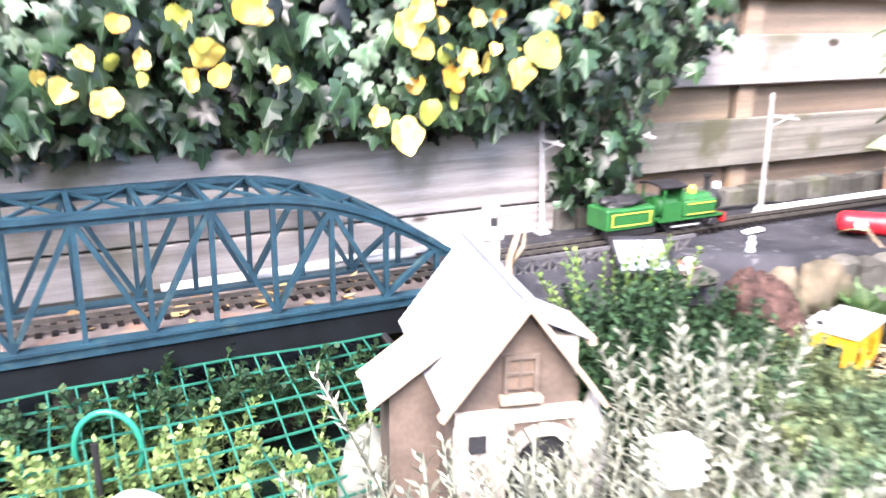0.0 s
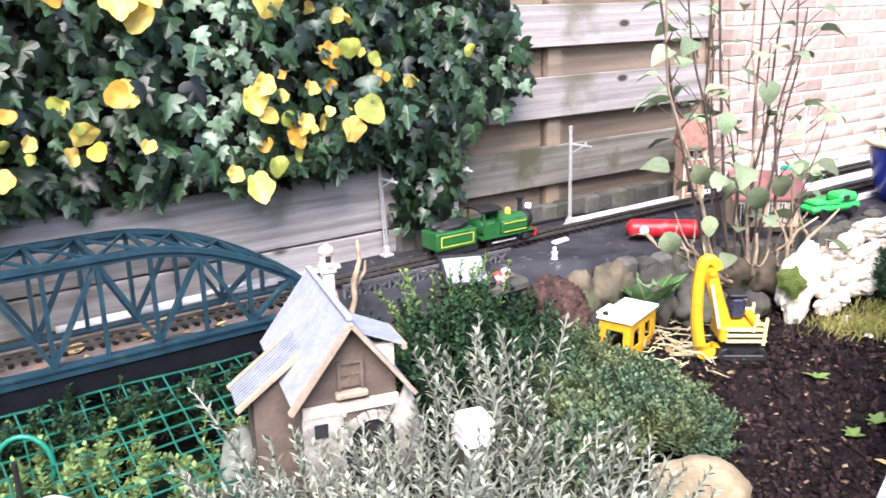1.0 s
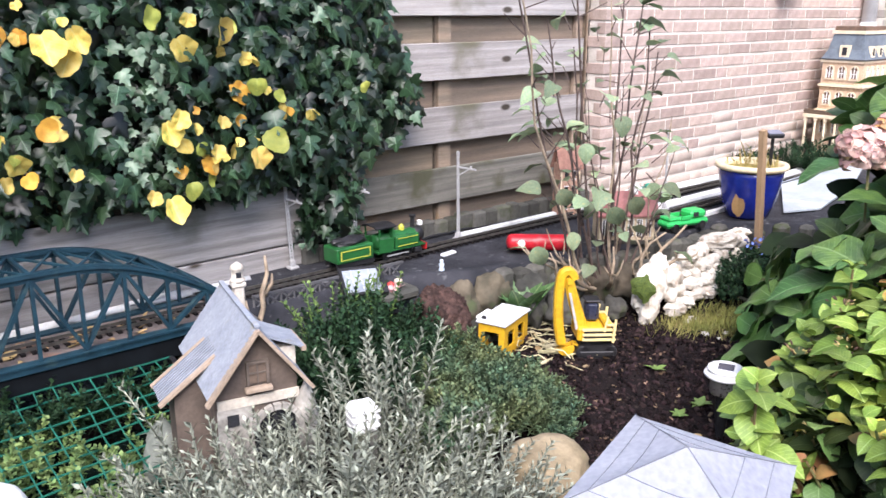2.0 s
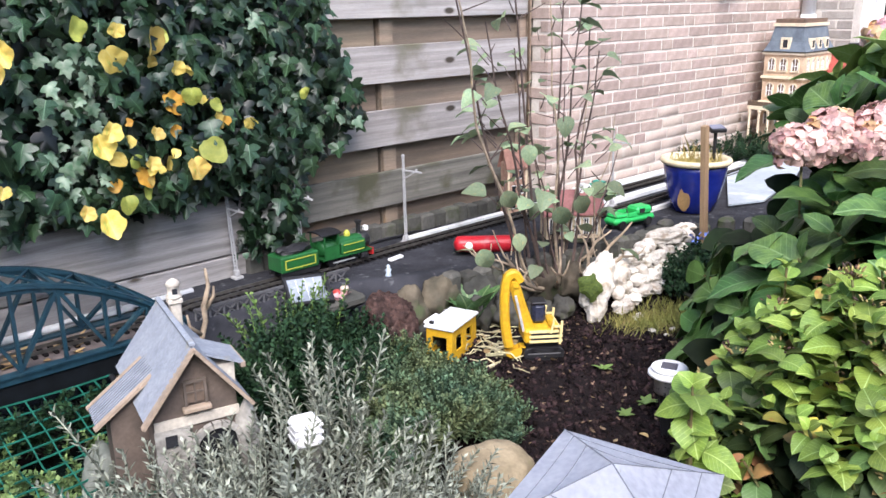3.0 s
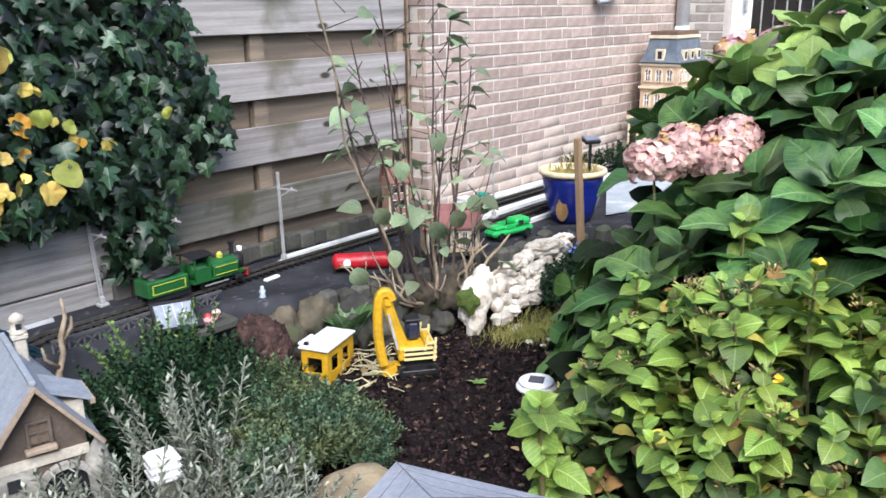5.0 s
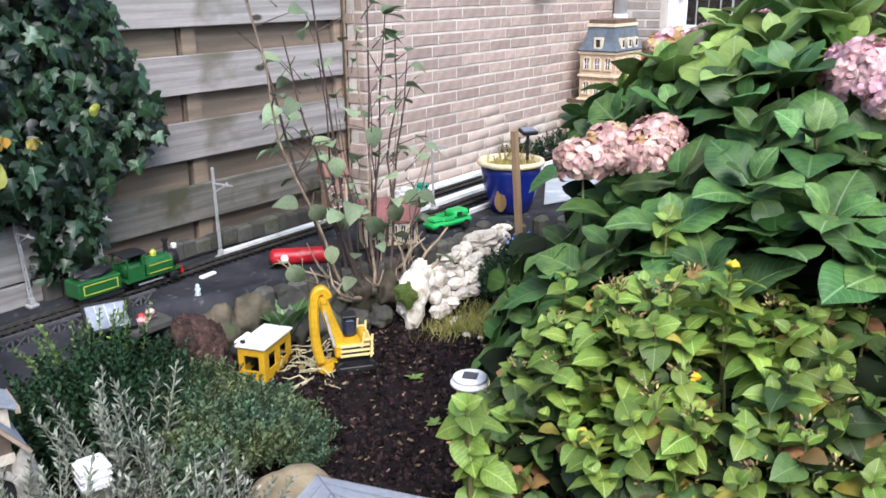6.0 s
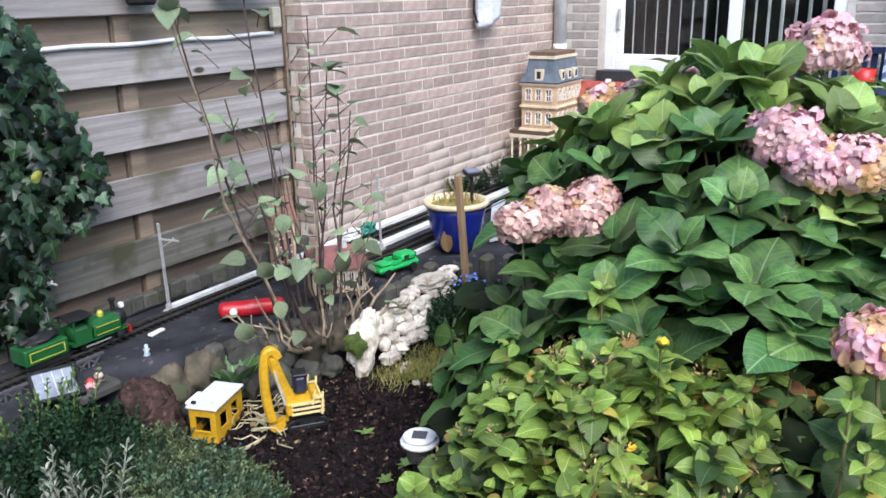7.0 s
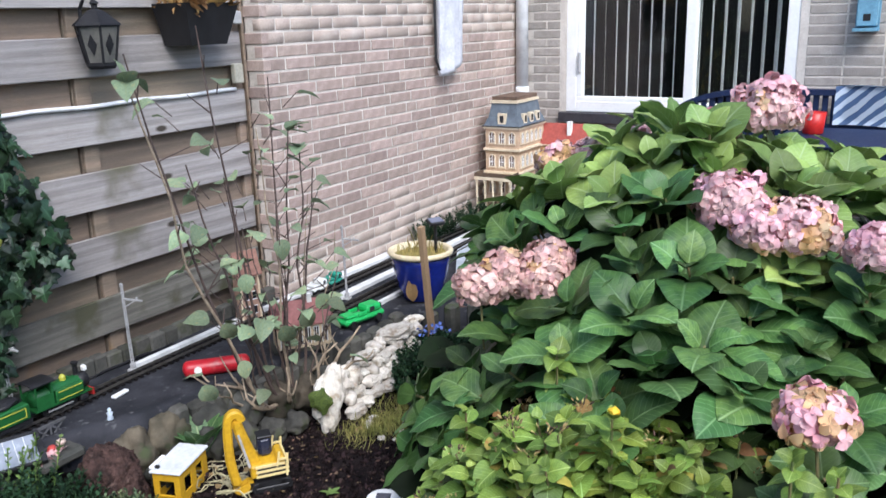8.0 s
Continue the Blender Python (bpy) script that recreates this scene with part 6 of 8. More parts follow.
def stripes(name, c1, c2, scale):
    m = mat(name, c1, c1, 8, 0.9, 0.3, 120)
    nt = m.node_tree
    w = nt.nodes.new("ShaderNodeTexWave")
    w.bands_direction = "DIAGONAL"
    w.inputs["Scale"].default_value, w.inputs["Distortion"].default_value = scale, 1.5
    co = [n for n in nt.nodes if n.bl_idname == "ShaderNodeTexCoord"][0]
    nt.links.new(co.outputs["Object"], w.inputs["Vector"])
    r = nt.nodes.new("ShaderNodeMapRange")
    r.inputs["From Min"].default_value, r.inputs["From Max"].default_value = 0.45, 0.6
    nt.links.new(w.outputs["Fac"], r.inputs["Value"])
    mx = nt.nodes.new("ShaderNodeMix")
    mx.data_type = "RGBA"
    mx.inputs["A"].default_value, mx.inputs["B"].default_value = (*c1, 1), (*c2, 1)
    nt.links.new(r.outputs["Result"], mx.inputs["Factor"])
    nt.links.new(mx.outputs["Result"], nt.nodes["Principled BSDF"].inputs["Base Color"])
    return m


bm = bmesh.new()
for s, x0 in ((-1, 2.572), (1, 2.630)):
    grid = [[bm.verts.new((x0 + s * (0.008 + 0.015 * (j / 6)) + 0.008 * math.sin(i * 1.3 + j), -2.19 - 0.07 * i, 1.045 - 0.23 * j / 6 + 0.004 * math.sin(i * 0.9))) for j in range(7)] for i in range(10)]
    for i in range(9):
        for j in range(6):
            bm.faces.new((grid[i][j], grid[i + 1][j], grid[i + 1][j + 1], grid[i][j + 1]))
    if s < 0:
        first = grid
for i in range(9):
    bm.faces.new((first[i][0], first[i + 1][0], grid[i + 1][0], grid[i][0]))
bmesh.ops.solidify(bm, geom=bm.faces[:], thickness=0.008)
tagged(obj("striped_towel", bm, stripes("blue_white_stripes", (0.62, 0.72, 0.82), (0.10, 0.17, 0.32), 7), smooth=True), "blue and white striped towel over the bench back", "towel")
bm = bmesh.new()
lathe(bm, [(0.05, 0), (0.055, 0.005), (0.065, 0.12), (0.06, 0.12), (0.052, 0.01)], 20, cap=False)
ob = obj("red_cup", bm, mat("red_plastic", (0.5, 0.02, 0.015), (0.4, 0.015, 0.012), 10, 0.35, 0.03), smooth=True)
ob.matrix_basis = pose(2.12, -2.14, TERR + 0.737)
tagged(ob, "red plastic beaker on the table", "cup")

# blue birdhouse-like box on the house wall
o = empty("wall_box", pose(2.70, -2.31, 1.36), "light blue wooden box hung on the house wall", "box")
lb = mat("light_blue_paint", (0.16, 0.34, 0.45), (0.12, 0.27, 0.37), 10, 0.6, 0.2)
part("back", boxes((0.02, -0.065, 0, 0.045, 0.065, 0.3)), lb, o)
part("box", boxes((-0.05, -0.055, 0.03, 0.02, 0.055, 0.25), bevel=0.004), lb, o)
part("ledge", boxes((-0.07, -0.07, 0.0, 0.02, 0.07, 0.018)), lb, o)
part("opening", boxes((-0.052, -0.02, 0.06, -0.0505, 0.02, 0.1)), M_BLACK, o)

# downpipe in the corner
o = empty("downpipe", pose(2.675, -0.055, 0), "pale grey plastic downpipe in the house corner", "pipe")
bm = bmesh.new()
tube(bm, [(0, 0, 0.97), (0, 0, 2.6)], 0.045, 16)
part("pipe", bm, M_STRIP, o, smooth=True)
bm = bmesh.new()
tube(bm, [(0, 0, 0.94), (0, 0, 1.0)], 0.051, 16)
part("socket", bm, M_STRIP, o, smooth=True)
part("clip", boxes((-0.055, -0.02, 1.9, 0.055, 0.05, 1.93)), M_GREYMETAL, o)

# rolled white cover hanging on the brick wall
bm = bmesh.new()
prof = [(0.06, 1.185), (0.105, 1.19), (0.118, 1.21)] + [(0.118 + 0.02 * min(1, k / 5), 1.24 + 0.08 * k) for k in range(12)] + [(0.12, 2.22), (0.05, 2.3)]
lathe(bm, prof, 40, Matrix.Translation((1.635, -0.06, 0)) @ Matrix.Diagonal((1.08, 0.36, 1, 1)))
for v in bm.verts:
    v.co += Vector((0, 1, 0)) * 0.022 * noise.noise(Vector((v.co.x * 34, 0, v.co.z * 2))) + Vector((0, 0, 0.3 * (v.co.x - 1.635))) * (v.co.z < 1.3)
ob = empty("hanging_cover", pose(0, 0, 0), "white fabric cover hanging on the brick wall", "cover")
part("cover", bm, mat("white_fabric", (0.62, 0.63, 0.66), (0.5, 0.51, 0.55), 9, 0.85, 0.4, 60), ob, smooth=True)
bm = bmesh.new()
tube(bm, [(1.475, -0.05, 2.3), (1.475, -0.05, 1.26), (1.5, -0.055, 1.2), (1.56, -0.06, 1.175)], 0.008, 8)
part("dark_cord", bm, M_BLACK, ob, "dark edge cord")


def build_wall_lantern():
    o = empty("wall_lantern", pose(-0.885, 0.0, 1.35), "black iron wall lantern with patterned glass", "lantern")
    iron = mat("black_iron", (0.012, 0.012, 0.014), (0.02, 0.02, 0.022), 16, 0.6, 0.2, spec=0.2)
    n = 6
    ring = lambda r, z: [Vector((r * math.cos(math.pi / 3 * i), r * math.sin(math.pi / 3 * i), z)) for i in range(n)]
    lo, hi = ring(0.055, 0.02), ring(0.082, 0.16)
    g = mat("smoked_glass", (0.13, 0.125, 0.11), (0.08, 0.08, 0.075), 10, 0.35, 0.05)
    for i in range(n):
        j = (i + 1) % n
        bm = bmesh.new()
        bar(bm, lo[i], hi[i], 0.009)
        bar(bm, lo[i], lo[j], 0.009)
        bar(bm, hi[i], hi[j], 0.01)
        part("cage_bar", bm, iron, o)
        bm = bmesh.new()
        slab(bm, [lo[i] * 0.97 + Vector((0, 0, 0.003)), lo[j] * 0.97 + Vector((0, 0, 0.003)), hi[j] * 0.97, hi[i] * 0.97], 0.002)
        part("pane", bm, g, o)
        c = (lo[i] + lo[j] + hi[i] + hi[j]) / 4
        e = (hi[j] - hi[i]).normalized()
        bm = bmesh.new()
        u = ((hi[i] + hi[j]) / 2 - (lo[i] + lo[j]) / 2).normalized()
        c2 = c * 1.01
        c2.z = c.z
        q = [c2 + u * 0.04, c2 + e * 0.018, c2 - u * 0.04, c2 - e * 0.018]
        slab(bm, q, 0.003)
        part("diamond", bm, iron, o)
    bm = bmesh.new()
    lathe(bm, [(0.095, 0.16), (0.09, 0.168), (0.05, 0.2), (0.03, 0.215), (0.012, 0.22), (0.012, 0.235), (0.02, 0.24), (0.004, 0.255)], 6)
    part("roof", bm, iron, o)
    bm = bmesh.new()
    lathe(bm, [(0.05, 0.0), (0.06, 0.012), (0.055, 0.02)], 6)
    part("base", bm, iron, o)
    bm = bmesh.new()
    tube(bm, [(0, 0.09, 0.1), (0, 0.088, 0.22), (0, 0.05, 0.27), (0, 0.0, 0.255)], 0.007, 8)
    part("bracket", bm, iron, o)


build_wall_lantern()
o = empty("hanging_planter", pose(-0.40, -0.02, 1.42), "black tapered hanging planter with dried plants on the fence", "planter")
bm = bmesh.new()
q = [[bm.verts.new((x * k, y, z)) for x, y in ((-1, -0.1 * k2), (1, -0.1 * k2), (1, 0.1), (-1, 0.1))] for k, k2, z in ((0.1, 0.6, 0), (0.15, 1.0, 0.17))]
for a, b in zip(q, q[1:]):
    for i in range(4):
        j = (i + 1) % 4
        bm.faces.new((a[i], a[j], b[j], b[i]))
bm.faces.new(list(reversed(q[0])))
bm.faces.new(q[1])
part("planter", bm, M_BLACK, o)
rng = random.Random(5)
ms = [aim((rng.uniform(-0.13, 0.13), rng.uniform(-0.09, 0.08), 0.165), (rng.uniform(-0.8, 0.8), rng.uniform(-1.2, 0.4), rng.uniform(-0.2, 1)), rng.uniform(0.05, 0.12), rng.uniform(0, 6)) for i in range(130)]
swarm("dried_plant", [leaf_shape(3, 0.3, 0.3, 0.4)], ms, mat("dry_brown_leaf", (0.35, 0.2, 0.07), (0.22, 0.13, 0.05), 30, 0.9, 0.1, vary=0.4, src="island", through_light=0.2), o, "dried brown plant")
bm = bmesh.new()
pts = [(-4.5, 0.083, 1.205)] + [(-1.25 + 0.06 * i, 0.083, 1.207 + 0.003 * math.sin(i * 0.8)) for i in range(20)]
tube(bm, pts, 0.009, 8)
tagged(obj("white_conduit", bm, M_STRIP, smooth=True), "white plastic conduit running along a fence board", "conduit")
tagged(obj("junction_box", boxes((-0.125, 0.06, 1.235, -0.07, 0.089, 1.325), bevel=0.004), mat("beige_plastic", (0.5, 0.47, 0.38), (0.42, 0.4, 0.32), 10, 0.5, 0.05)), "beige junction box at the fence end", "box")
tagged(obj("grey_bracket", boxes((-0.11, 0.05, 1.50, -0.06, 0.089, 1.56), bevel=0.006), M_GREYMETAL), "grey metal bracket on the fence", "bracket")
bm = bmesh.new()
tube(bm, [(-0.045, 0.085, 1.9), (-0.047, 0.083, 1.5), (-0.043, 0.084, 1.1), (-0.046, 0.083, 0.3)], 0.006, 6)
tagged(obj("cable", bm, mat("brown_cable", (0.12, 0.08, 0.05), (0.08, 0.055, 0.035), 20, 0.7, 0.1), smooth=True), "brown cable down the fence end", "cable")
bm = bmesh.new()
tube(bm, [(-1.45 + 0.05 * k, 0.018, 0.158 + 0.014 * noise.noise(Vector((k * 0.4, 3, 0)))) for k in range(16)], 0.0055, 6)
tagged(obj("black_hose", bm, M_BLACK, smooth=True), "black hose along the fence foot", "hose")

# ---- pond with green net ----
bm = boxes((-3.55, -0.92, -0.2, -2.32, -0.2, -0.165))
w = obj("water", bm, mat("pond_water", (0.006, 0.012, 0.012), (0.01, 0.02, 0.014), 5, 0.08, 0.15, 20, spec=0.6))
tagged(w, "dark still pond water under the net", "water", kind="structure")


def build_net():
    o = empty("pond_net", pose(0, 0, 0), "sagging dark green wire net stretched over the pond", "net")
    g = mat("green_net", (0.012, 0.13, 0.09), (0.008, 0.09, 0.062), 10, 0.5, 0.05)

    def at(u, v):
        x = -3.5 + 1.18 * u
        y = -0.26 - 0.66 * v
        z = 0.06 - 0.13 * v - 0.03 * math.sin(math.pi * u) * math.sin(math.pi * v) + 0.008 * noise.noise(Vector((u * 5, v * 5, 0)))
        return Vector((x + 0.01 * noise.noise(Vector((u * 7, v * 7, 9))), y, z))
    for i in range(25):
        bm = bmesh.new()
        tube(bm, [at(i / 24, k / 10) for k in range(11)], 0.0024, 4)
        part("wire", bm, g, o)
    for i in range(15):
        bm = bmesh.new()
        tube(bm, [at(k / 14, i / 14) for k in range(15)], 0.0028, 4)
        part("wire", bm, g, o)
    for u in (0, 1):
        bm = bmesh.new()
        tube(bm, [at(u, k / 10) - Vector((0, 0, 0.004)) for k in range(11)], 0.008, 6)
        part("edge_bar", bm, M_BLACK, o)


build_net()
bm = bmesh.new()
tube(bm, [(-2.92 + 0.055 * math.cos(a), -0.42 - 0.02 * math.cos(a), 0.0 + 0.075 * math.sin(a)) for a in [radians(-40 + 14 * i) for i in range(19)]], 0.006, 8)
tagged(obj("green_hose_loop", bm, mat("teal_hose", (0.01, 0.2, 0.13), (0.008, 0.15, 0.1), 10, 0.4, 0.05), smooth=True), "green garden hose loop over the pond net", "hose")
bm = bmesh.new()
lathe(bm, [(0.006, -0.2), (0.006, 0.06)], 8, Matrix.Translation((-2.945, -0.5, 0)))
tagged(obj("black_rod", bm, M_BLACK), "thin black rod standing in the pond", "rod")
bm = bmesh.new()
lathe(bm, [(0.01, 0.075), (0.03, 0.07), (0.055, 0.05), (0.07, 0.02), (0.075, -0.01), (0.068, -0.04), (0.04, -0.065), (0.01, -0.075)], 28)
ob = obj("white_float", bm, M_WHITE, smooth=True)
ob.matrix_basis = pose(-2.905, -0.60, -0.07)
tagged(ob, "white plastic ball float under the pond net", "float")

# ---- plants ----
def ivy_leaf(seed):
    """A five-lobed ivy leaf as a fan, length about 1, stalk at the origin, tip along y."""
    rng = random.Random(seed)
    half = [(0.16, -0.08), (0.36, -0.05), (0.50, 0.10), (0.38, 0.25), (0.29, 0.32), (0.37, 0.45), (0.44, 0.57), (0.27, 0.59), (0.18, 0.65), (0.10, 0.86)]
    pts = [(0, 0.02)] + half + [(0, 1.0)] + [(-x, y) for x, y in reversed(half)]
    vs = [(0, 0.36, 0.05)]
    long, wide = rng.uniform(0.85, 1.1), rng.uniform(0.85, 1.12)
    for x, y in pts:
        k = rng.uniform(0.95, 1.05)
        vs.append((x * k * wide, y * k * long, -0.26 * abs(x) - 0.12 * y * y + rng.uniform(-0.02, 0.02)))
    n = len(pts)
    return np.array(vs), [(0, 1 + i, 1 + (i + 1) % n) for i in range(n)]


def round_leaf(seed, n=26):
    """A broad heart-shaped leaf with shallow lobes and a cupped, wavy blade."""
    rng = random.Random(seed)
    lobes, ph = rng.choice((3, 5, 5)), rng.uniform(0, 6)
    cup, bend, crease = rng.uniform(-0.1, 0.22), rng.uniform(-0.2, 0.4), rng.uniform(0.05, 0.75)
    vs, fs = [(0, 0.42, -0.05)], []
    for ring, k in ((0.55, 0), (1.0, 1)):
        for i in range(n):
            a = 2 * math.pi * i / n - math.pi / 2
            r = 0.5 * (1 + 0.07 * math.cos(lobes * (a - math.pi / 2)) + 0.03 * math.sin(9 * a + ph) * k)
            r *= 0.88 if i == 0 else 1
            r *= 1 + 0.07 * math.exp(-((a - math.pi / 2) / 0.25) ** 2) + 0.13 * math.sin(a + ph) + 0.07 * math.sin(2 * a + 2 * ph)
            x, y = ring * r * math.cos(a), 0.42 + ring * r * math.sin(a)
            z = cup * ring ** 2 * 0.5 - bend * y * y + 0.06 * math.sin(lobes * a + ph) * ring ** 2 + crease * abs(x)
            vs.append((x, y, z))
    for i in range(n):
        j = (i + 1) % n
        fs += [(0, 1 + i, 1 + j), (1 + i, 1 + n + i, 1 + n + j, 1 + j)]
    return np.array(vs), fs


M_IVY = mat("ivy_leaf", (0.021, 0.049, 0.022), (0.010, 0.024, 0.011), 25, 0.36, 0.12, 90, vary=0.75, spec=0.38, through_light=0.06, veins=(0.06, 0.12, 0.06))
M_IVYJ = mat("ivy_leaves", (0.018, 0.043, 0.019), (0.008, 0.021, 0.010), 25, 0.36, 0.12, 90, vary=0.95, src="island", spec=0.38, through_light=0.06, veins=(0.036, 0.076, 0.036))
M_IVYV = mat("variegated_ivy", (0.20, 0.27, 0.19), (0.05, 0.11, 0.06), 45, 0.45, 0.1, 90, vary=0.3, src="island", through_light=0.1)
M_YLEAFO = mat("amber_leaf", (0.60, 0.36, 0.05), (0.52, 0.26, 0.04), 3, 0.55, 0.15, 60, vary=0.25, through_light=0.25, stain=(0.35, 0.15, 0.05), stain_scale=4, stain_at=0.66)
M_YLEAFG = mat("yellow_green_leaf", (0.38, 0.40, 0.08), (0.24, 0.30, 0.06), 3, 0.55, 0.15, 60, vary=0.3, through_light=0.25, stain=(0.62, 0.52, 0.12), stain_scale=3, stain_at=0.58)
M_YLEAF = mat("yellow_leaf", (0.72, 0.56, 0.16), (0.62, 0.43, 0.08), 3, 0.55, 0.15, 60, vary=0.3, through_light=0.25, stain=(0.40, 0.42, 0.09), stain_scale=2.2, stain_at=0.56, veins=(0.66, 0.56, 0.2))


def ivy_cover(x, z):
    """How far into the ivy a point lies: above 0 inside."""
    right = -1.17 - 0.9 * max(0, 0.70 - z) - 0.28 * max(0, z - 0.80) - 0.35 * max(0, z - 1.10)
    right += 0.045 * noise.noise(Vector((z * 9, 0, 2))) + 0.05 * math.exp(-((z - 0.76) / 0.10) ** 2)
    low = 0.455 + 0.025 * noise.noise(Vector((x * 6, 0, 5)))
    main = min(right - x, z - low)
    tongue = min(x + 1.69, 0.7 - z, -1.47 - x + 0.35 * (z - 0.22), z - 0.22 - 0.05 * noise.noise(Vector((x * 20, 0, 0))))
    return max(main, tongue)


def build_ivy():
    o = empty("ivy", pose(0, 0, 0), "dense dark green ivy with large yellow autumn leaves on the fence", "ivy")
    rng = random.Random(31)
    shapes = [ivy_leaf(s) for s in range(6)]
    meshes = [mesh_of("ivy_leaf", v, f, M_IVY, smooth=False) for v, f in shapes]
    joined, varieg, count = [], [], 0
    spots = []
    while len(spots) < 6800:
        x, z = rng.uniform(-3.9, -1.0), rng.uniform(0.15, 1.75)
        d = ivy_cover(x, z)
        if d > 0 and (d > 0.03 or rng.random() < 0.6):
            spots.append((x, z, min(1, d / 0.12)))
    for i, (x, z, d) in enumerate(spots):
        layer = rng.random()
        y = 0.085 - 0.23 * layer ** 1.3 * (0.35 + 0.65 * d) + 0.03 * noise.noise(Vector((x * 4, z * 4, 1)))
        size = rng.uniform(0.038, 0.078) * (0.8 if d < 0.4 else 1)
        dirv = (rng.uniform(-0.7, 0.7), rng.uniform(-0.55, 0.05), -1 + rng.uniform(0, 0.7))
        m = aim((x, y, z), dirv, size, rng.uniform(-0.6, 0.6), up=(rng.uniform(-0.6, 0.6), -1, rng.uniform(-0.1, 0.6)))
        k = i % 6
        if layer > 0.72 and count < 290 and -2.9 < x and z < 1.15:
            placed("leaf", meshes[k], m, o)
            count += 1
        elif noise.noise(Vector((x * 3.3, z * 3.3, 8))) > 0.36 and layer > 0.6:
            varieg.append(m)
        else:
            joined.append(m)
    swarm("leaves", shapes, joined, M_IVYJ, o)
    swarm("variegated_leaves", shapes, [m @ Matrix.Diagonal((0.75, 0.75, 0.75, 1)) for m in varieg], M_IVYV, o, "pale variegated leaves")
    # trailing stems
    for i in range(16):
        x = rng.uniform(-2.9, -1.3)
        pts = [(x + 0.12 * noise.noise(Vector((k * 0.5, i, 0))), 0.07 - 0.02 * (k % 2), 0.3 + 0.13 * k) for k in range(9)]
        pts = [p for p in pts if ivy_cover(p[0], p[2]) > 0.03]
        if len(pts) > 2:
            bm = bmesh.new()
            tube(bm, pts, 0.004, 5)
            part("stem", bm, M_SLEEPER, o)
    yshapes = [round_leaf(s) for s in range(10)]
    ymesh = [mesh_of("yellow_leaf", v, f, (M_YLEAF, M_YLEAFO, M_YLEAF, M_YLEAFG, M_YLEAF)[q % 5]) for q, (v, f) in enumerate(yshapes)]
    main = [(-2.54, 0.97, 0.108), (-2.47, 1.0, 0.08), (-2.47, 0.94, 0.102), (-2.68, 1.0, 0.089), (-2.23, 1.05, 0.075), (-2.17, 0.96, 0.095), (-2.03, 1.02, 0.108), (-1.96, 0.93, 0.055),
            (-1.99, 0.82, 0.086), (-1.92, 0.84, 0.067), (-2.18, 0.76, 0.068), (-2.22, 0.72, 0.083), (-2.18, 0.67, 0.061), (-1.98, 0.74, 0.047), (-1.88, 0.66, 0.096), (-1.93, 0.61, 0.092),
            (-1.99, 0.64, 0.055), (-2.07, 0.65, 0.054), (-2.1, 0.6, 0.07), (-2.16, 0.53, 0.069), (-2.28, 0.53, 0.053), (-2.22, 0.48, 0.092), (-2.51, 0.75, 0.08), (-2.58, 0.75, 0.072),
            (-2.7, 0.74, 0.054), (-2.66, 0.67, 0.072), (-2.9, 0.6, 0.058), (-2.85, 0.58, 0.064), (-2.95, 0.84, 0.07), (-1.5, 0.81, 0.043)]
    extra = []
    for cx, cz, n in ((-1.82, 0.77, 6), (-2.03, 0.72, 7), (-2.04, 0.99, 5), (-2.6, 0.7, 6), (-2.5, 1.02, 5), (-2.85, 0.65, 6), (-2.95, 0.95, 5), (-2.1, 0.57, 4), (-2.2, 1.25, 8), (-2.7, 1.3, 10), (-3.2, 0.9, 12), (-2.0, 0.49, 2)):
        extra += [(cx + rng.uniform(-0.11, 0.11), cz + rng.uniform(-0.08, 0.08), rng.uniform(0.03, 0.055)) for k in range(n)]
    for i, (x, z, s) in enumerate(main + extra):
        dirv = (rng.uniform(-0.8, 0.8), rng.uniform(-0.5, 0.3), -1)
        s *= 0.88
        m = aim((x, -0.145 + rng.uniform(-0.02, 0.03), z + s * 0.45), dirv, s, rng.uniform(-0.5, 0.5), up=(rng.uniform(-0.5, 0.5), -1, rng.uniform(0.1, 0.6))) @ Matrix.Diagonal((rng.uniform(0.9, 1.1), 1, rng.uniform(0.6, 1.4), 1))
        placed("yellow_leaf", ymesh[i * 7 % 10], m, o)
    return o


build_ivy()

# hydrangea -----------------------------------------------------------------
M_HLEAF = mat("hydrangea_leaf", (0.098, 0.188, 0.046), (0.045, 0.104, 0.031), 4, 0.42, 0.35, 30, vary=0.6, spec=0.30, through_light=0.10, veins=(0.15, 0.25, 0.10), depth=0.006)
M_HLEAFJ = mat("hydrangea_leaves", (0.098, 0.188, 0.046), (0.045, 0.104, 0.031), 4, 0.42, 0.35, 60, vary=0.6, src="island", spec=0.30, through_light=0.10, veins=(0.15, 0.25, 0.10), depth=0.006)
# some young growth, mostly light from above put into the leaf colour
M_HCROWNLIT = mat("young_lit_leaf", (0.23, 0.33, 0.085), (0.13, 0.215, 0.055), 4, 0.42, 0.35, 60, vary=0.5, src="island", spec=0.30, through_light=0.16, veins=(0.28, 0.38, 0.16), depth=0.006)
# near-black leaf colour that stands in for shade inside the bushes
M_GAPSHADE = mat("inner_shade_leaf", (0.016, 0.028, 0.010), (0.010, 0.014, 0.007), 9, 0.6, 0.2, 60, vary=0.6, src="island", spec=0.1)
M_STEM = mat("green_stem", (0.12, 0.16, 0.05), (0.16, 0.11, 0.05), 20, 0.7, 0.2, 80)
M_PETALD = mat("beige_pink_petal", (0.66, 0.45, 0.39), (0.56, 0.33, 0.29), 12, 0.7, 0.1, 60, vary=0.5, src="island", through_light=0.2)
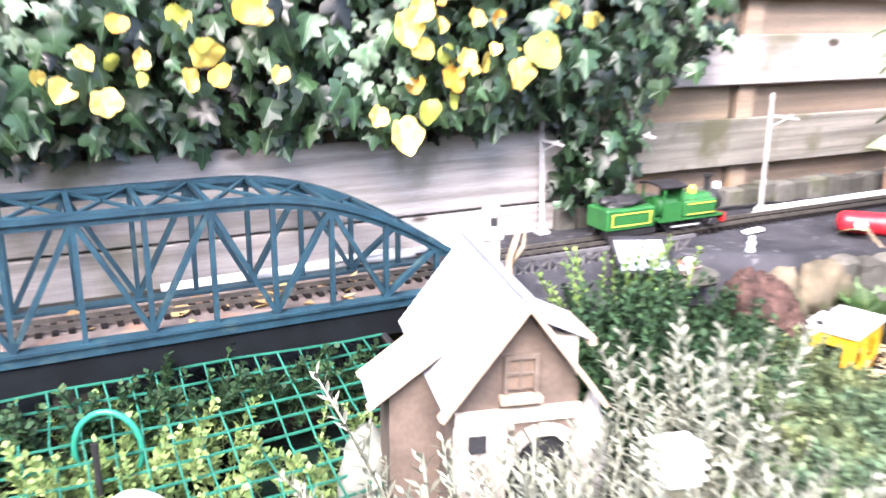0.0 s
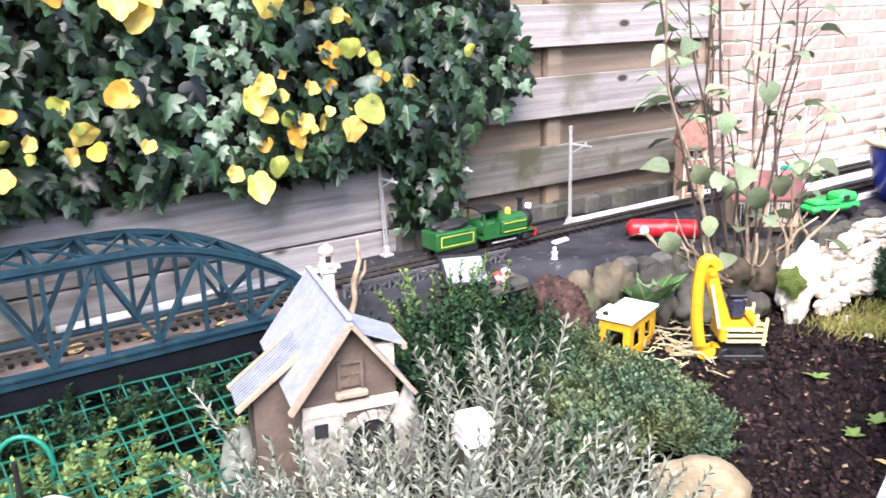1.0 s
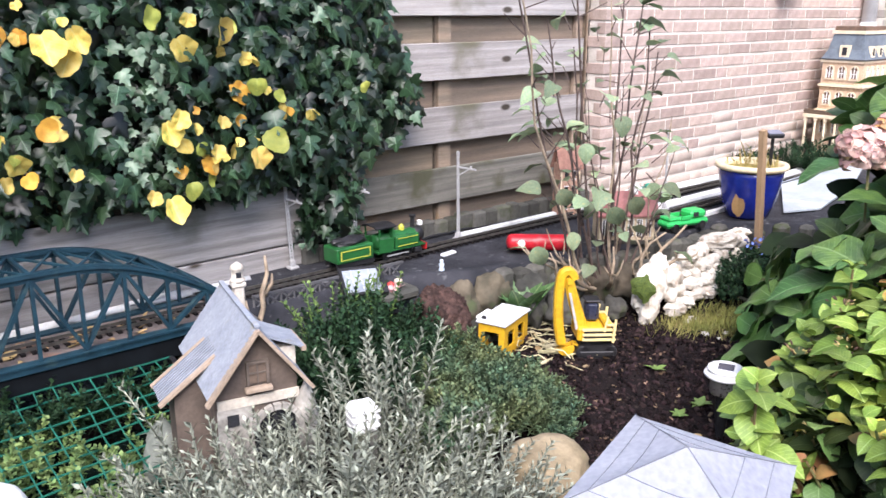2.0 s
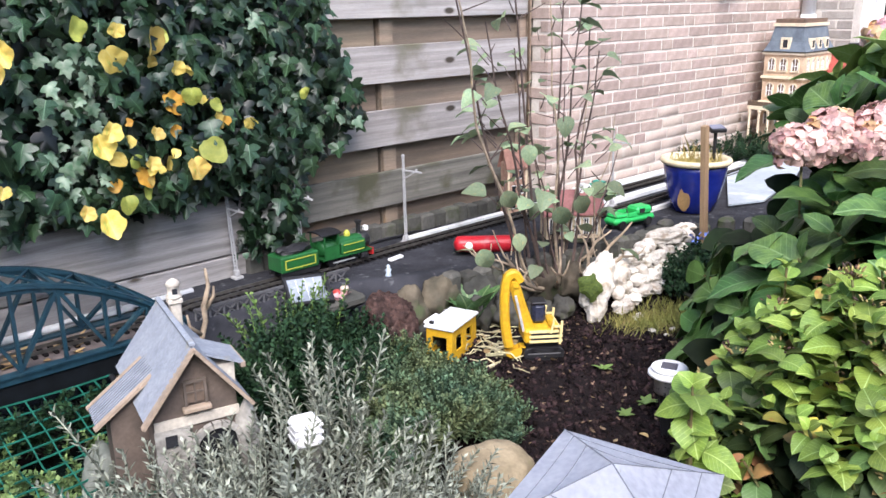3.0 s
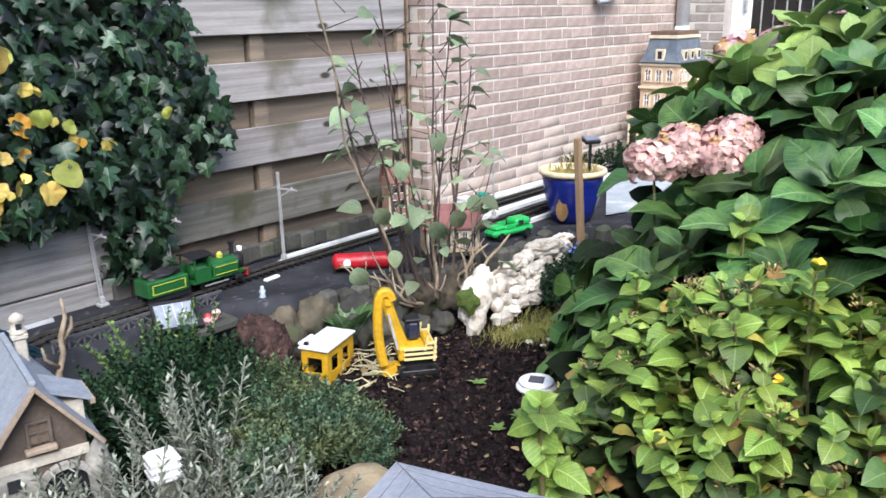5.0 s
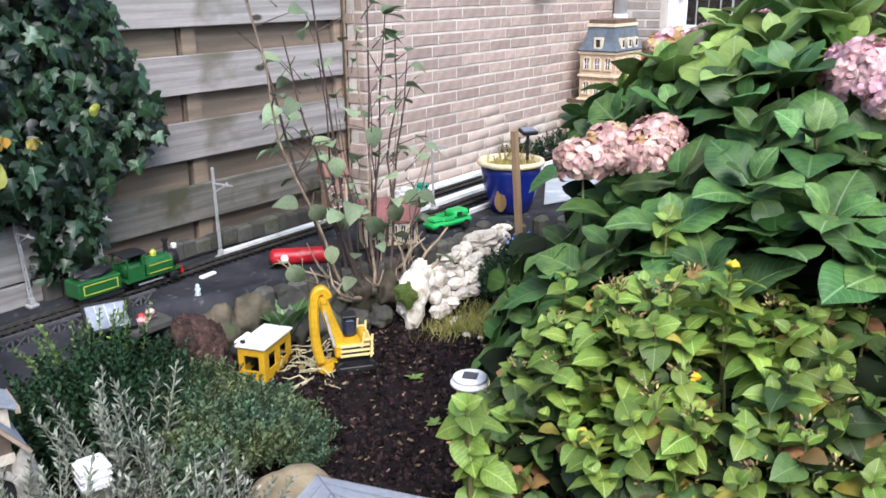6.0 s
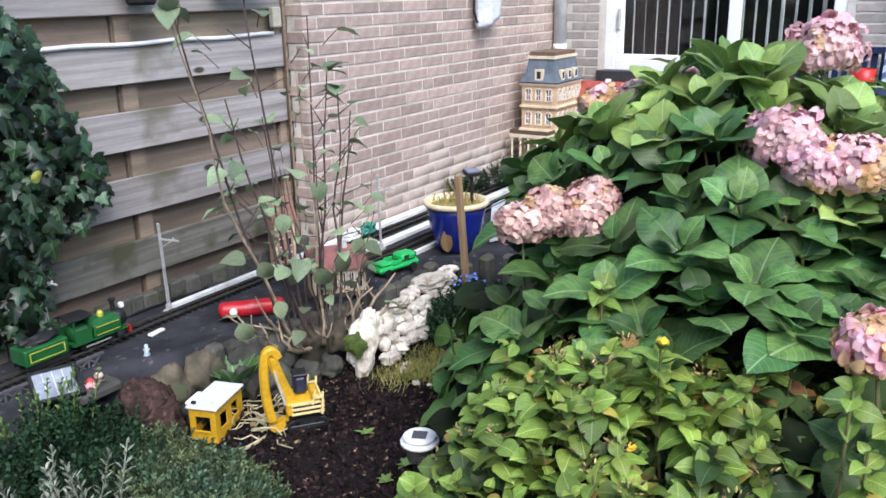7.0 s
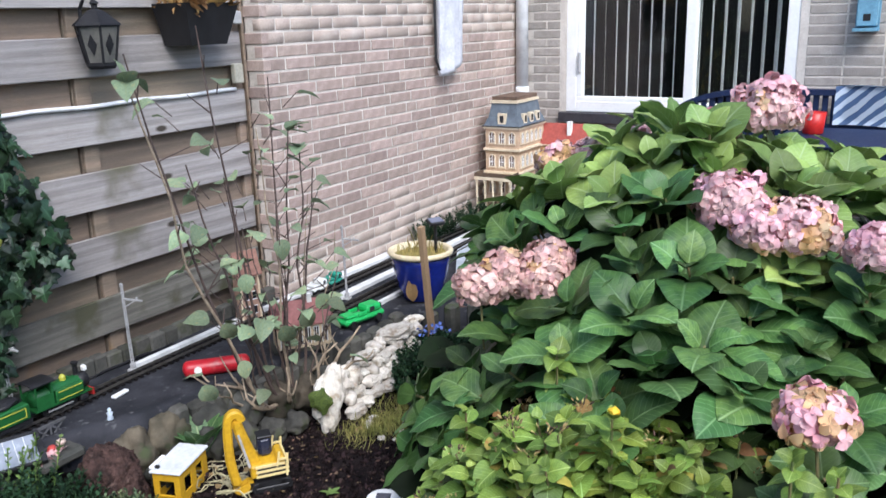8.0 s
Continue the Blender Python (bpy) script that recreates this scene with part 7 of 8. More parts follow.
M_PETAL = mat("dusty_pink_petal", (0.74, 0.41, 0.46), (0.70, 0.50, 0.45), 12, 0.7, 0.1, 60, vary=0.42, src="island", through_light=0.2)
M_PETALB = mat("tan_petal", (0.60, 0.36, 0.15), (0.68, 0.48, 0.30), 12, 0.75, 0.1, 60, vary=0.4, src="island", through_light=0.2)
M_PETALP = mat("bright_pink_petal", (0.82, 0.40, 0.45), (0.80, 0.54, 0.53), 12, 0.65, 0.1, 60, vary=0.2, src="island", through_light=0.2)
HC = (-0.35, -2.35)


def hyd_top(x, y):
    r = math.hypot(x - HC[0], y - HC[1]) / 1.13
    if r >= 1:
        return -1.0
    k = 0.76 + 0.30 * min(1, max(0, (x + 0.95) / 0.6))
    k *= 1 - 0.24 * min(1, max(0, (-2.25 - y) / 0.55))
    return 1.10 * k * math.sqrt(1 - r ** 2.8)


def hyd_leaf(seed):
    """A broad pointed leaf with toothed edge, folded along the midrib and arched."""
    rng = random.Random(seed)
    n, vs, fs = 12, [], []
    fold, droop, wide = rng.uniform(0.05, 0.30), rng.uniform(0.02, 0.26), rng.uniform(0.375, 0.44)
    for i in range(n + 1):
        t = i / n
        w = wide * math.sin(math.pi * min(1, 0.02 + 0.98 * t) ** 0.86) ** 0.72
        if t > 0.8:
            w *= 1 - 0.2 * ((t - 0.8) / 0.2) ** 1.5
        z = 0.10 * math.sin(math.pi * t * 0.7) - droop * t * t
        wav = 0.018 * math.sin(i * 1.4 + seed)
        vs += [(-w, t, z + fold * w - 0.06 * w + wav), (-w * 0.5, t, z + fold * w * 0.62 + 0.012), (0, t, z), (w * 0.5, t, z + fold * w * 0.62 + 0.012), (w, t, z + fold * w - 0.06 * w - wav)]
    for i in range(n):
        for k in range(4):
            a = i * 5 + k
            fs.append((a, a + 1, a + 6, a + 5))
    return np.array(vs), fs


def build_flower(parent, p, r, kind, rng):
    """A mophead: four-petalled florets over a dome."""
    petal, _ = leaf_shape(4, 0.95, 0.3, 0.35, "round")
    pv, pf = [], []
    for k in range(4):
        a = k * math.pi / 2
        c, s = math.cos(a), math.sin(a)
        off = len(pv)
        for x, y, z in petal:
            pv.append((x * c - y * s, x * s + y * c, z))
        pf += [tuple(i + off for i in f) for f in _]
    shape = (np.array(pv), pf)
    shape2 = (np.array(pv) * np.array([1, 1, 1.8]), pf)
    groups = {0: [], 1: []}
    n = int(70 + 980 * r)
    fl = 0.0245
    o3 = Vector((rng.uniform(-9, 9), rng.uniform(-9, 9), 0))
    for i in range(n):
        z = 1 - 1.55 * (i + 0.5) / n
        a = i * 2.39996 + rng.uniform(-0.25, 0.25)
        q = math.sqrt(max(0, 1 - z * z))
        d = Vector((q * math.cos(a), q * math.sin(a), z))
        lump = 1 + 0.34 * noise.noise(d * 1.9 + o3)
        pos = Vector(p) + Vector((d.x * r, d.y * r, d.z * r * 0.85)) * lump * rng.uniform(0.70, 1.08)
        m = aim(pos, d.orthogonal() + Vector((rng.uniform(-0.5, 0.5), rng.uniform(-0.5, 0.5), rng.uniform(-0.5, 0.5))), fl * rng.uniform(0.75, 1.2), 0, up=d + Vector((rng.uniform(-0.45, 0.45), rng.uniform(-0.45, 0.45), rng.uniform(-0.45, 0.45))))
        brown = noise.noise(d * 1.5 + o3 * 2)
        groups[1 if (kind == "mixed" and brown > 0.06) or (kind == "mixedpink" and brown > 0.17) or (kind == "tan" and brown > -0.05) or brown > 0.42 else 0].append(m)
    head = empty("flower_head", Matrix.Identity(4), "", "")
    for key in ("label", "category"):
        if key in head:
            del head[key]
    head.parent = parent
    base = M_PETALP if kind in ("bright", "mixedpink") else M_PETALD if kind == "dusty" else M_PETAL
    for g, mt in ((0, base), (1, M_PETALB)):
        if groups[g]:
            swarm("bloom", [shape, shape2], groups[g], mt, head)
    bm = bmesh.new()
    tube(bm, [Vector(p) - Vector((0.02, 0.02, r * 2.4)), Vector(p) - Vector((0, 0, r * 0.2))], 0.0035, 6)
    part("flower_stalk", bm, M_STEM, head)


def build_hydrangea():
    o = empty("hydrangea", pose(0, 0, 0), "large hydrangea bush with broad green leaves and fading pink flower heads", "shrub")
    rng = random.Random(77)
    shapes = [hyd_leaf(s) for s in range(7)]
    meshes = [mesh_of("hydrangea_leaf", v, f, M_HLEAF) for v, f in shapes]
    tips, tries = [], 0
    while len(tips) < 320 and tries < 60000:
        tries += 1
        x, y = rng.uniform(-1.65, 0.95), rng.uniform(-3.65, -1.05)
        zt = hyd_top(x, y)
        if zt < 0.0:
            continue
        z = zt * rng.uniform(0.9, 1.02) if rng.random() < 0.72 else zt * rng.uniform(0.35, 0.85)
        if (x > -1.05 and y > -1.64 and 0.34 < z < 0.68) or (x > -0.6 and y > -1.5 and z < 0.66):
            continue
        if y < -2.45 and z < 0.62 and rng.random() < 0.7:
            continue
        if (x < -0.8 and y < -2.46 and z > 0.58 and rng.random() < 0.6) or (x < -1.12 and y < -2.2):
            continue
        if all((x - a) ** 2 + (y - b) ** 2 + (z - c) ** 2 > 0.112 ** 2 for a, b, c in tips):
            tips.append((x, y, z))
    flowers = [(-0.929, -1.656, 0.725, 0.078, "dusty"), (-0.86, -1.716, 0.755, 0.085, "dusty"), (-0.844, -1.81, 0.745, 0.085, "dusty"), (-0.772, -1.809, 0.785, 0.075, "dusty"),
               (-0.62, -2.299, 0.975, 0.10, "pale"), (-0.668, -2.389, 0.918, 0.085, "pale"), (-0.621, -2.489, 0.92, 0.105, "mixed"), (-1.406, -2.647, 0.745, 0.068, "mixedpink"),
               (-0.691, -2.684, 0.907, 0.08, "pale"), (-0.123, -2.29, 1.19, 0.115, "pale"), (-0.159, -2.15, 1.13, 0.07, "bright"), (-0.207, -1.592, 0.978, 0.085, "mixed"),
               (-0.15, -1.715, 1.015, 0.07, "pale"), (-0.145, -1.859, 1.055, 0.07, "bright")]
    tips += [(-0.38, -1.38, 0.77), (-0.5, -1.44, 0.71), (-0.28, -1.45, 0.82), (0.3, -1.76, 1.08), (0.22, -1.84, 1.06), (-0.86, -1.36, 0.28), (-0.94, -1.42, 0.16), (-0.80, -1.34, 0.10), (-1.0, -1.46, 0.28)]
    # a collar of leaves under every flower head, none inside it
    tips = [p for p in tips if all((p[0] - f[0]) ** 2 + (p[1] - f[1]) ** 2 + (p[2] - f[2]) ** 2 > (f[3] + 0.05) ** 2 for f in flowers)]
    for x, y, z, r, kind in flowers:
        for k in range(2):
            a = rng.uniform(0, 6.28)
            if y > -1.75 and x < -0.8:
                x, y = x + 0.10, y - 0.12
            tips.append((x + 0.05 * math.cos(a), y + 0.05 * math.sin(a), z - r * (2.2 if x < -1.2 else 1.25) - 0.09 * k))
    count, joined, young = 0, [], []
    for i, (x, y, z) in enumerate(tips):
        e = 0.03
        nrm = Vector((hyd_top(x - e, y) - hyd_top(x + e, y), hyd_top(x, y - e) - hyd_top(x, y + e), 2 * e * 1.6)).normalized()
        axis = (nrm * 1.0 + Vector((rng.uniform(-0.25, 0.25), rng.uniform(-0.25, 0.25), 0.30))).normalized()
        u = axis.orthogonal().normalized()
        w = axis.cross(u)
        base = rng.uniform(0, 6.28)
        # paler colour grows likelier with height, standing in for top light
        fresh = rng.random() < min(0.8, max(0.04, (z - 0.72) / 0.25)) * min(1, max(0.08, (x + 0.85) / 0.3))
        for pair in range(3):
            size = (0.172, 0.142, 0.082)[pair] * rng.uniform(0.8, 1.15) * (0.55 if x < -1.2 and y < -2.55 else 1)
            for side in range(2):
                a = base + pair * math.pi / 2 + side * math.pi + rng.uniform(-0.25, 0.25)
                out = u * math.cos(a) + w * math.sin(a)
                rise = (0.02, 0.32, 0.9)[pair] + rng.uniform(-0.2, 0.25) + 0.55 * min(1, max(0, (z - 0.62) / 0.3))
                dirv = out + axis * rise
                pos = Vector((x, y, z)) - axis * (0.05, 0.02, 0.0)[pair] + out * 0.012
                m = aim(pos, dirv, size, rng.uniform(-0.25, 0.25), up=axis)
                k = (i + pair * 2 + side) % 7
                if fresh:
                    young.append((k, m))
                elif count < 300 and x < -0.1 and y > -3.0:
                    placed("leaf", meshes[k], m, o)
                    count += 1
                else:
                    joined.append((k, m))
        if i % 2 == 0:
            bm = bmesh.new()
            root = Vector((HC[0] + (x - HC[0]) * 0.35, HC[1] + (y - HC[1]) * 0.35, SOIL_Z - 0.03))
            mid = root.lerp(Vector((x, y, z)), 0.6) + Vector((0, 0, 0.05))
            tube(bm, [root, mid, Vector((x, y, z))], [0.009, 0.006, 0.004], 5)
            part("stem", bm, M_STEM, o)
    # added filler leaves: block light and paint the gaps dark
    inner = []
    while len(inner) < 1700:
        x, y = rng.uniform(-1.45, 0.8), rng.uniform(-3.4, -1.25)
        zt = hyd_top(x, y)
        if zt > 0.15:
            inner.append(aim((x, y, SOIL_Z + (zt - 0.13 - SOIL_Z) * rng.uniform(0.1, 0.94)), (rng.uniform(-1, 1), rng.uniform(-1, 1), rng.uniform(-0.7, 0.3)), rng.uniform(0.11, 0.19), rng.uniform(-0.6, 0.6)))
    swarm("inner_leaves", shapes, inner, M_GAPSHADE, o, "near-black leaves inside the bush, coloured as its shade")
    for k in range(7):
        ms = [m for q, m in joined if q == k]
        if ms:
            swarm("leaves", [shapes[k]], ms, M_HLEAFJ, o)
    swarm("young_leaves", shapes, [m for q, m in young], M_HCROWNLIT, o, "young crown leaves, colour lightened for light from above")
    for x, y, z, r, kind in flowers:
        build_flower(o, (x, y, z), r, kind, rng)
    return o


build_hydrangea()

# lime-green shrub in front of the hydrangea --------------------------------
M_LIME = mat("lime_leaf", (0.20, 0.295, 0.05), (0.14, 0.225, 0.042), 6, 0.5, 0.15, 40, vary=0.35, through_light=0.22, veins=(0.36, 0.46, 0.14))
M_LIMEJ = mat("lime_leaves", (0.185, 0.255, 0.040), (0.11, 0.175, 0.030), 9, 0.5, 0.2, 90, vary=0.6, src="island", spec=0.28, through_light=0.1, veins=(0.3, 0.42, 0.13))
# duller lower leaves; part of the darkening is shade put into colour
M_LIMESHADE = mat("dull_shaded_leaves", (0.085, 0.135, 0.038), (0.048, 0.085, 0.025), 9, 0.5, 0.2, 90, vary=0.6, src="island", spec=0.28, through_light=0.08, veins=(0.12, 0.18, 0.07))
M_LIMEY = mat("yellowing_leaves", (0.46, 0.36, 0.06), (0.34, 0.33, 0.07), 7, 0.6, 0.2, 90, vary=0.4, src="island", through_light=0.2, stain=(0.34, 0.17, 0.05), stain_scale=30, stain_at=0.6)
M_RUST = mat("rusty_leaf", (0.30, 0.15, 0.05), (0.17, 0.12, 0.045), 18, 0.75, 0.2, 90, vary=0.6, src="island", through_light=0.15)
M_SEED = mat("seed_head", (0.42, 0.34, 0.13), (0.22, 0.15, 0.06), 40, 0.8, 0.2, 100, vary=0.5, src="island")
M_SEEDD = mat("dark_seed", (0.035, 0.02, 0.014), (0.07, 0.04, 0.025), 40, 0.7, 0.2, 100, vary=0.5, src="island")


def lime_top(x, y):
    r = math.hypot((x + 1.24) / 0.55, (y + 2.32) / (0.72 if y > -2.32 else 0.60))
    if r >= 1:
        return -1
    return 0.57 * math.sqrt(1 - r ** 2.4) - 0.1 * max(0, -1.5 - x) - 0.22 * max(0, -2.15 - y)


def lime_leaf(seed):
    """An ovate leaf with a drawn-out tip, folded and slightly waved."""
    rng = random.Random(300 + seed)
    n, vs, fs = 8, [], []
    fold, droop, wide = rng.uniform(0.05, 0.4), rng.uniform(0.0, 0.4), rng.uniform(0.38, 0.47)
    for i in range(n + 1):
        t = i / n
        w = wide * math.sin(math.pi * min(1, 0.02 + 0.98 * t) ** 0.72) ** 0.8
        z = 0.06 * math.sin(math.pi * t) - droop * t * t
        wav = 0.02 * math.sin(i * 1.7 + seed)
        vs += [(-w, t, z + fold * w + wav), (-w * 0.5, t, z + fold * w * 0.6), (0, t, z), (w * 0.5, t, z + fold * w * 0.6), (w, t, z + fold * w - wav)]
    for i in range(n):
        for k in range(4):
            a = i * 5 + k
            fs.append((a, a + 1, a + 6, a + 5))
    return np.array(vs), fs


def build_lime():
    o = empty("lime_shrub", pose(0, 0, 0), "low shrub with lime green leaves and rusty seed heads", "shrub")
    rng = random.Random(55)
    shapes = [lime_leaf(q) for q in range(6)]
    meshes = [mesh_of("lime_leaf", v, f, M_LIME) for v, f in shapes]
    count, bright, dull, yellow, rust, buds, darkbuds = 0, [], [], [], [], [], []
    tips, tries = [], 0
    while len(tips) < 500 and tries < 60000:
        tries += 1
        x, y = rng.uniform(-1.95, -0.65), rng.uniform(-3.25, -1.6)
        zt = lime_top(x, y)
        if zt < -0.05 or noise.noise(Vector((x * 5, y * 5, 7))) < -0.30:
            continue
        z = zt * rng.uniform(0.68, 1.06)
        if all((x - a) ** 2 + (y - b) ** 2 + (z - c) ** 2 > 0.05 ** 2 for a, b, c in tips):
            tips.append((x, y, z))
    tips += [(-1.79, -1.86, 0.39), (-1.785, -1.855, 0.31), (-1.775, -1.86, 0.23), (-1.28, -1.80, 0.50), (-1.15, -2.0, 0.66), (-1.4, -1.95, 0.5), (-1.47, -2.62, 0.68), (-1.46, -2.70, 0.66), (-1.48, -2.66, 0.56), (-1.40, -2.24, 0.64)]
    for i, (x, y, z) in enumerate(tips):
        lone = i >= len(tips) - 10
        axis = Vector((rng.uniform(-0.6, 0.2), rng.uniform(-0.3, 0.4), 1)).normalized()
        u = axis.orthogonal().normalized()
        w = axis.cross(u)
        base = rng.uniform(0, 6.28)
        headed = not lone and rng.random() < 0.26
        mood = noise.noise(Vector((x * 3, y * 3, 20 + z * 3))) + rng.uniform(-0.25, 0.25)
        # leaves deep in the crown take the green darkened for shade
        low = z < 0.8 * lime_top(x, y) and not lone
        for pair in range(4):
            if headed and pair == 3:
                continue
            size = (0.074, 0.068, 0.055, 0.034)[pair] * rng.uniform(0.75, 1.2) * (0.9 if lone and y < -2.5 else 1.1 if lone else 1)
            for side in range(2):
                a = base + pair * math.pi / 2 + side * math.pi + rng.uniform(-0.3, 0.3)
                out = u * math.cos(a) + w * math.sin(a)
                pos = Vector((x, y, z)) - axis * (0.062 - 0.021 * pair) * (1.3 if lone else 1)
                m = aim(pos, out + axis * ((-0.15, 0.1, 0.45, 1.1)[pair] + rng.uniform(-0.35, 0.25)), size, rng.uniform(-0.5, 0.5), up=axis)
                k = (i + pair) % 6
                if lone or (count < 280 and not low and x < -1.2 and y > -2.7 and pair > 1 and rng.random() < 0.75):
                    placed("leaf", meshes[k], m, o)
                    count += 1
                elif rng.random() < 0.07 + (0.14 if mood < -0.2 else 0):
                    rust.append(m @ Matrix.Scale(0.8, 4))
                elif rng.random() < 0.06:
                    yellow.append(m)
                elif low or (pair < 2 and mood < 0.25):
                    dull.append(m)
                else:
                    bright.append(m)
        if headed:
            # a loose head of small pointed buds on short stalks
            for k in range(rng.randint(12, 22)):
                a, h = rng.uniform(0, 6.28), rng.uniform(0.3, 1.0)
                d = Vector((math.cos(a), math.sin(a), h * 1.4)).normalized()
                p = Vector((x, y, z)) + d * rng.uniform(0.012, 0.032)
                m = aim(p, d, rng.uniform(0.008, 0.015), rng.uniform(0, 6))
                (darkbuds if rng.random() < 0.35 else buds).append(m)
        if i % 2 == 0 or lone:
            bm = bmesh.new()
            tube(bm, [(x * 0.7 - 1.30 * 0.3 if not lone else x + 0.03, y * 0.7 - 2.42 * 0.3 if not lone else y, SOIL_Z - 0.02), (x, y, z)], [0.005, 0.003], 5)
            part("stem", bm, M_STEM, o)
    # added filler below the crown, its shade put into the leaf colour
    inner = []
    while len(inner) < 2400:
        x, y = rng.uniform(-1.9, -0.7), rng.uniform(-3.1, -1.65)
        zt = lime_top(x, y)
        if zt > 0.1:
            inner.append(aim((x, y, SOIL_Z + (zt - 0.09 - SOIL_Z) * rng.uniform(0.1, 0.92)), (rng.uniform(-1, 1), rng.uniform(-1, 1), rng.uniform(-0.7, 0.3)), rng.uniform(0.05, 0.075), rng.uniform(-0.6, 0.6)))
    swarm("inner_leaves", shapes, inner, M_GAPSHADE, o, "near-black leaves inside the shrub, coloured as its shade")
    swarm("leaves", shapes, bright, M_LIMEJ, o)
    swarm("dull_leaves", shapes, dull, M_LIMESHADE, o, "duller green lower leaves, darkened further as shade")
    swarm("yellowing_leaves", shapes, yellow, M_LIMEY, o, "yellowing leaves")
    swarm("rusty_leaves", shapes, rust, M_RUST, o, "rusty brown leaves")
    b = bmesh.new()
    lathe(b, [(0.04, 0), (0.17, 0.25), (0.2, 0.55), (0.09, 0.9), (0.02, 1.0)], 6, Matrix.Rotation(radians(-90), 4, "X"))
    b.verts.ensure_lookup_table()
    b.verts.index_update()
    bud = (np.array([v.co for v in b.verts]), [tuple(v.index for v in f.verts) for f in b.faces])
    b.free()
    swarm("seed_head", [bud], buds, M_SEED, o, "straw-coloured seed heads")
    swarm("dark_seed_head", [bud], darkbuds, M_SEEDD, o, "dark dried seed heads")
    # a few small yellow flowers
    for p in ((-1.396, -2.242, 0.66), (-1.45, -2.2, 0.42)):
        part("yellow_flower", rock_bm(rng, 0.014, 0.014, 0.01, 0.3, sub=2), mat("flower_yellow", (0.75, 0.5, 0.03), (0.7, 0.42, 0.02), 20, 0.6, 0.1), o, "small yellow flower").matrix_basis = Matrix.Translation(p)


build_lime()

# bare-stemmed shrub behind the digger ---------------------------------------
M_TWIG = mat("grey_brown_twig", (0.105, 0.072, 0.060), (0.062, 0.045, 0.040), 30, 0.85, 0.3, 90)
M_TWIGP = mat("pale_twig", (0.38, 0.30, 0.21), (0.20, 0.155, 0.11), 30, 0.85, 0.3, 90)
M_SLEAF = mat("dull_green_leaf", (0.27, 0.34, 0.20), (0.17, 0.24, 0.14), 14, 0.6, 0.25, 60, vary=0.5, through_light=0.25, stain=(0.36, 0.34, 0.16), stain_scale=5, stain_at=0.6, veins=(0.22, 0.27, 0.14))


def build_stem_shrub():
    o = empty("bare_shrub", pose(0, 0, 0), "tall sparse shrub with bare upright stems and few dull leaves", "shrub")
    rng = random.Random(91)
    base = Vector((-0.66, -0.60, -0.03))
    ends = [(-1.31, -0.66, 1.34), (-1.22, -0.55, 1.42), (-0.955, -0.6, 1.5), (-0.56, -0.62, 1.10), (-0.48, -0.6, 1.02), (-0.26, -0.58, 0.66), (-0.80, -0.5, 0.95), (-0.70, -0.66, 0.82), (-0.52, -0.5, 1.3),
            (-1.08, -0.62, 1.05), (-0.66, -0.55, 1.12), (-0.36, -0.56, 0.92),
            (-1.02, -0.7, 0.62), (-0.4, -0.7, 0.55), (-0.85, -0.62, 0.78), (-0.33, -0.5, 0.8), (-0.62, -0.42, 0.7)]
    meshes = [mesh_of("dull_leaf", *lime_leaf(20 + q), M_SLEAF) for q in range(3)]
    for i, e in enumerate(ends):
        e = Vector(e)
        b = base + Vector((0.22 * (e.x - base.x) + rng.uniform(-0.05, 0.05), rng.uniform(-0.06, 0.06), 0.03 + 0.1 * rng.random()))
        side = Vector((e.x - b.x, e.y - b.y, 0))
        pts = []
        for k in range(11):
            t = k / 10
            p = b + side * (t ** 0.8) + Vector((0, 0, (e.z - b.z) * t))
            p += Vector((noise.noise(Vector((t * 3, i * 7, 0))), noise.noise(Vector((t * 3, i * 7, 4))), 0)) * 0.035 * math.sin(math.pi * t)
            pts.append(p)
        bm = bmesh.new()
        r0 = 0.0068 if e.z > 0.9 else 0.0048
        tube(bm, pts, [r0 * (1 - 0.62 * k / 10) for k in range(11)], 6)
        part("stem", bm, M_TWIG if i % 5 else M_TWIGP, o)
        for k in (3, 4, 5, 6, 7, 8, 9):
            if rng.random() < 0.42:
                d = Vector((rng.uniform(-1, 1), rng.uniform(-1, 1), rng.uniform(0.1, 1))).normalized()
                tip = pts[k] + d * rng.uniform(0.05, 0.13)
                bm = bmesh.new()
                tube(bm, [pts[k], tip], [0.003, 0.0016], 4)
                part("twig", bm, M_TWIG, o)
                want = 2 if pts[k].z < 0.65 else 1
                for q in range(want if rng.random() < (0.55 if pts[k].z < 0.65 else 0.4) else 0):
                    placed("leaf", meshes[rng.randrange(3)], aim(tip, d + Vector((rng.uniform(-0.8, 0.8), rng.uniform(-0.8, 0.8), -0.3)), rng.uniform(0.04, 0.07), rng.uniform(-0.5, 0.5)), o)
        if i in (0, 3, 4):
            for q in range(4):
                placed("leaf", meshes[rng.randrange(3)], aim(e, (rng.uniform(-1, 1), rng.uniform(-1, 1), rng.uniform(-0.3, 0.5)), rng.uniform(0.07, 0.1), 0), o)
    for k in range(66):
        a = rng.uniform(0, 6.28)
        h = rng.uniform(0.22, 1.0) if k % 5 else rng.uniform(0.9, 1.35)
        spread = 0.10 + 0.34 * min(1, h / 0.8)
        p = Vector((base.x - 0.04 + spread * math.cos(a) * rng.uniform(0.3, 1) - 0.22 * max(0, h - 0.45), base.y + 0.22 * math.sin(a), h))
        d = Vector((math.cos(a), math.sin(a), rng.uniform(-0.3, 0.5)))
        bm = bmesh.new()
        tube(bm, [p - Vector((d.x * 0.05, d.y * 0.05, 0.05)), p], [0.0022, 0.0014], 4)
        part("leaf_stalk", bm, M_TWIG, o)
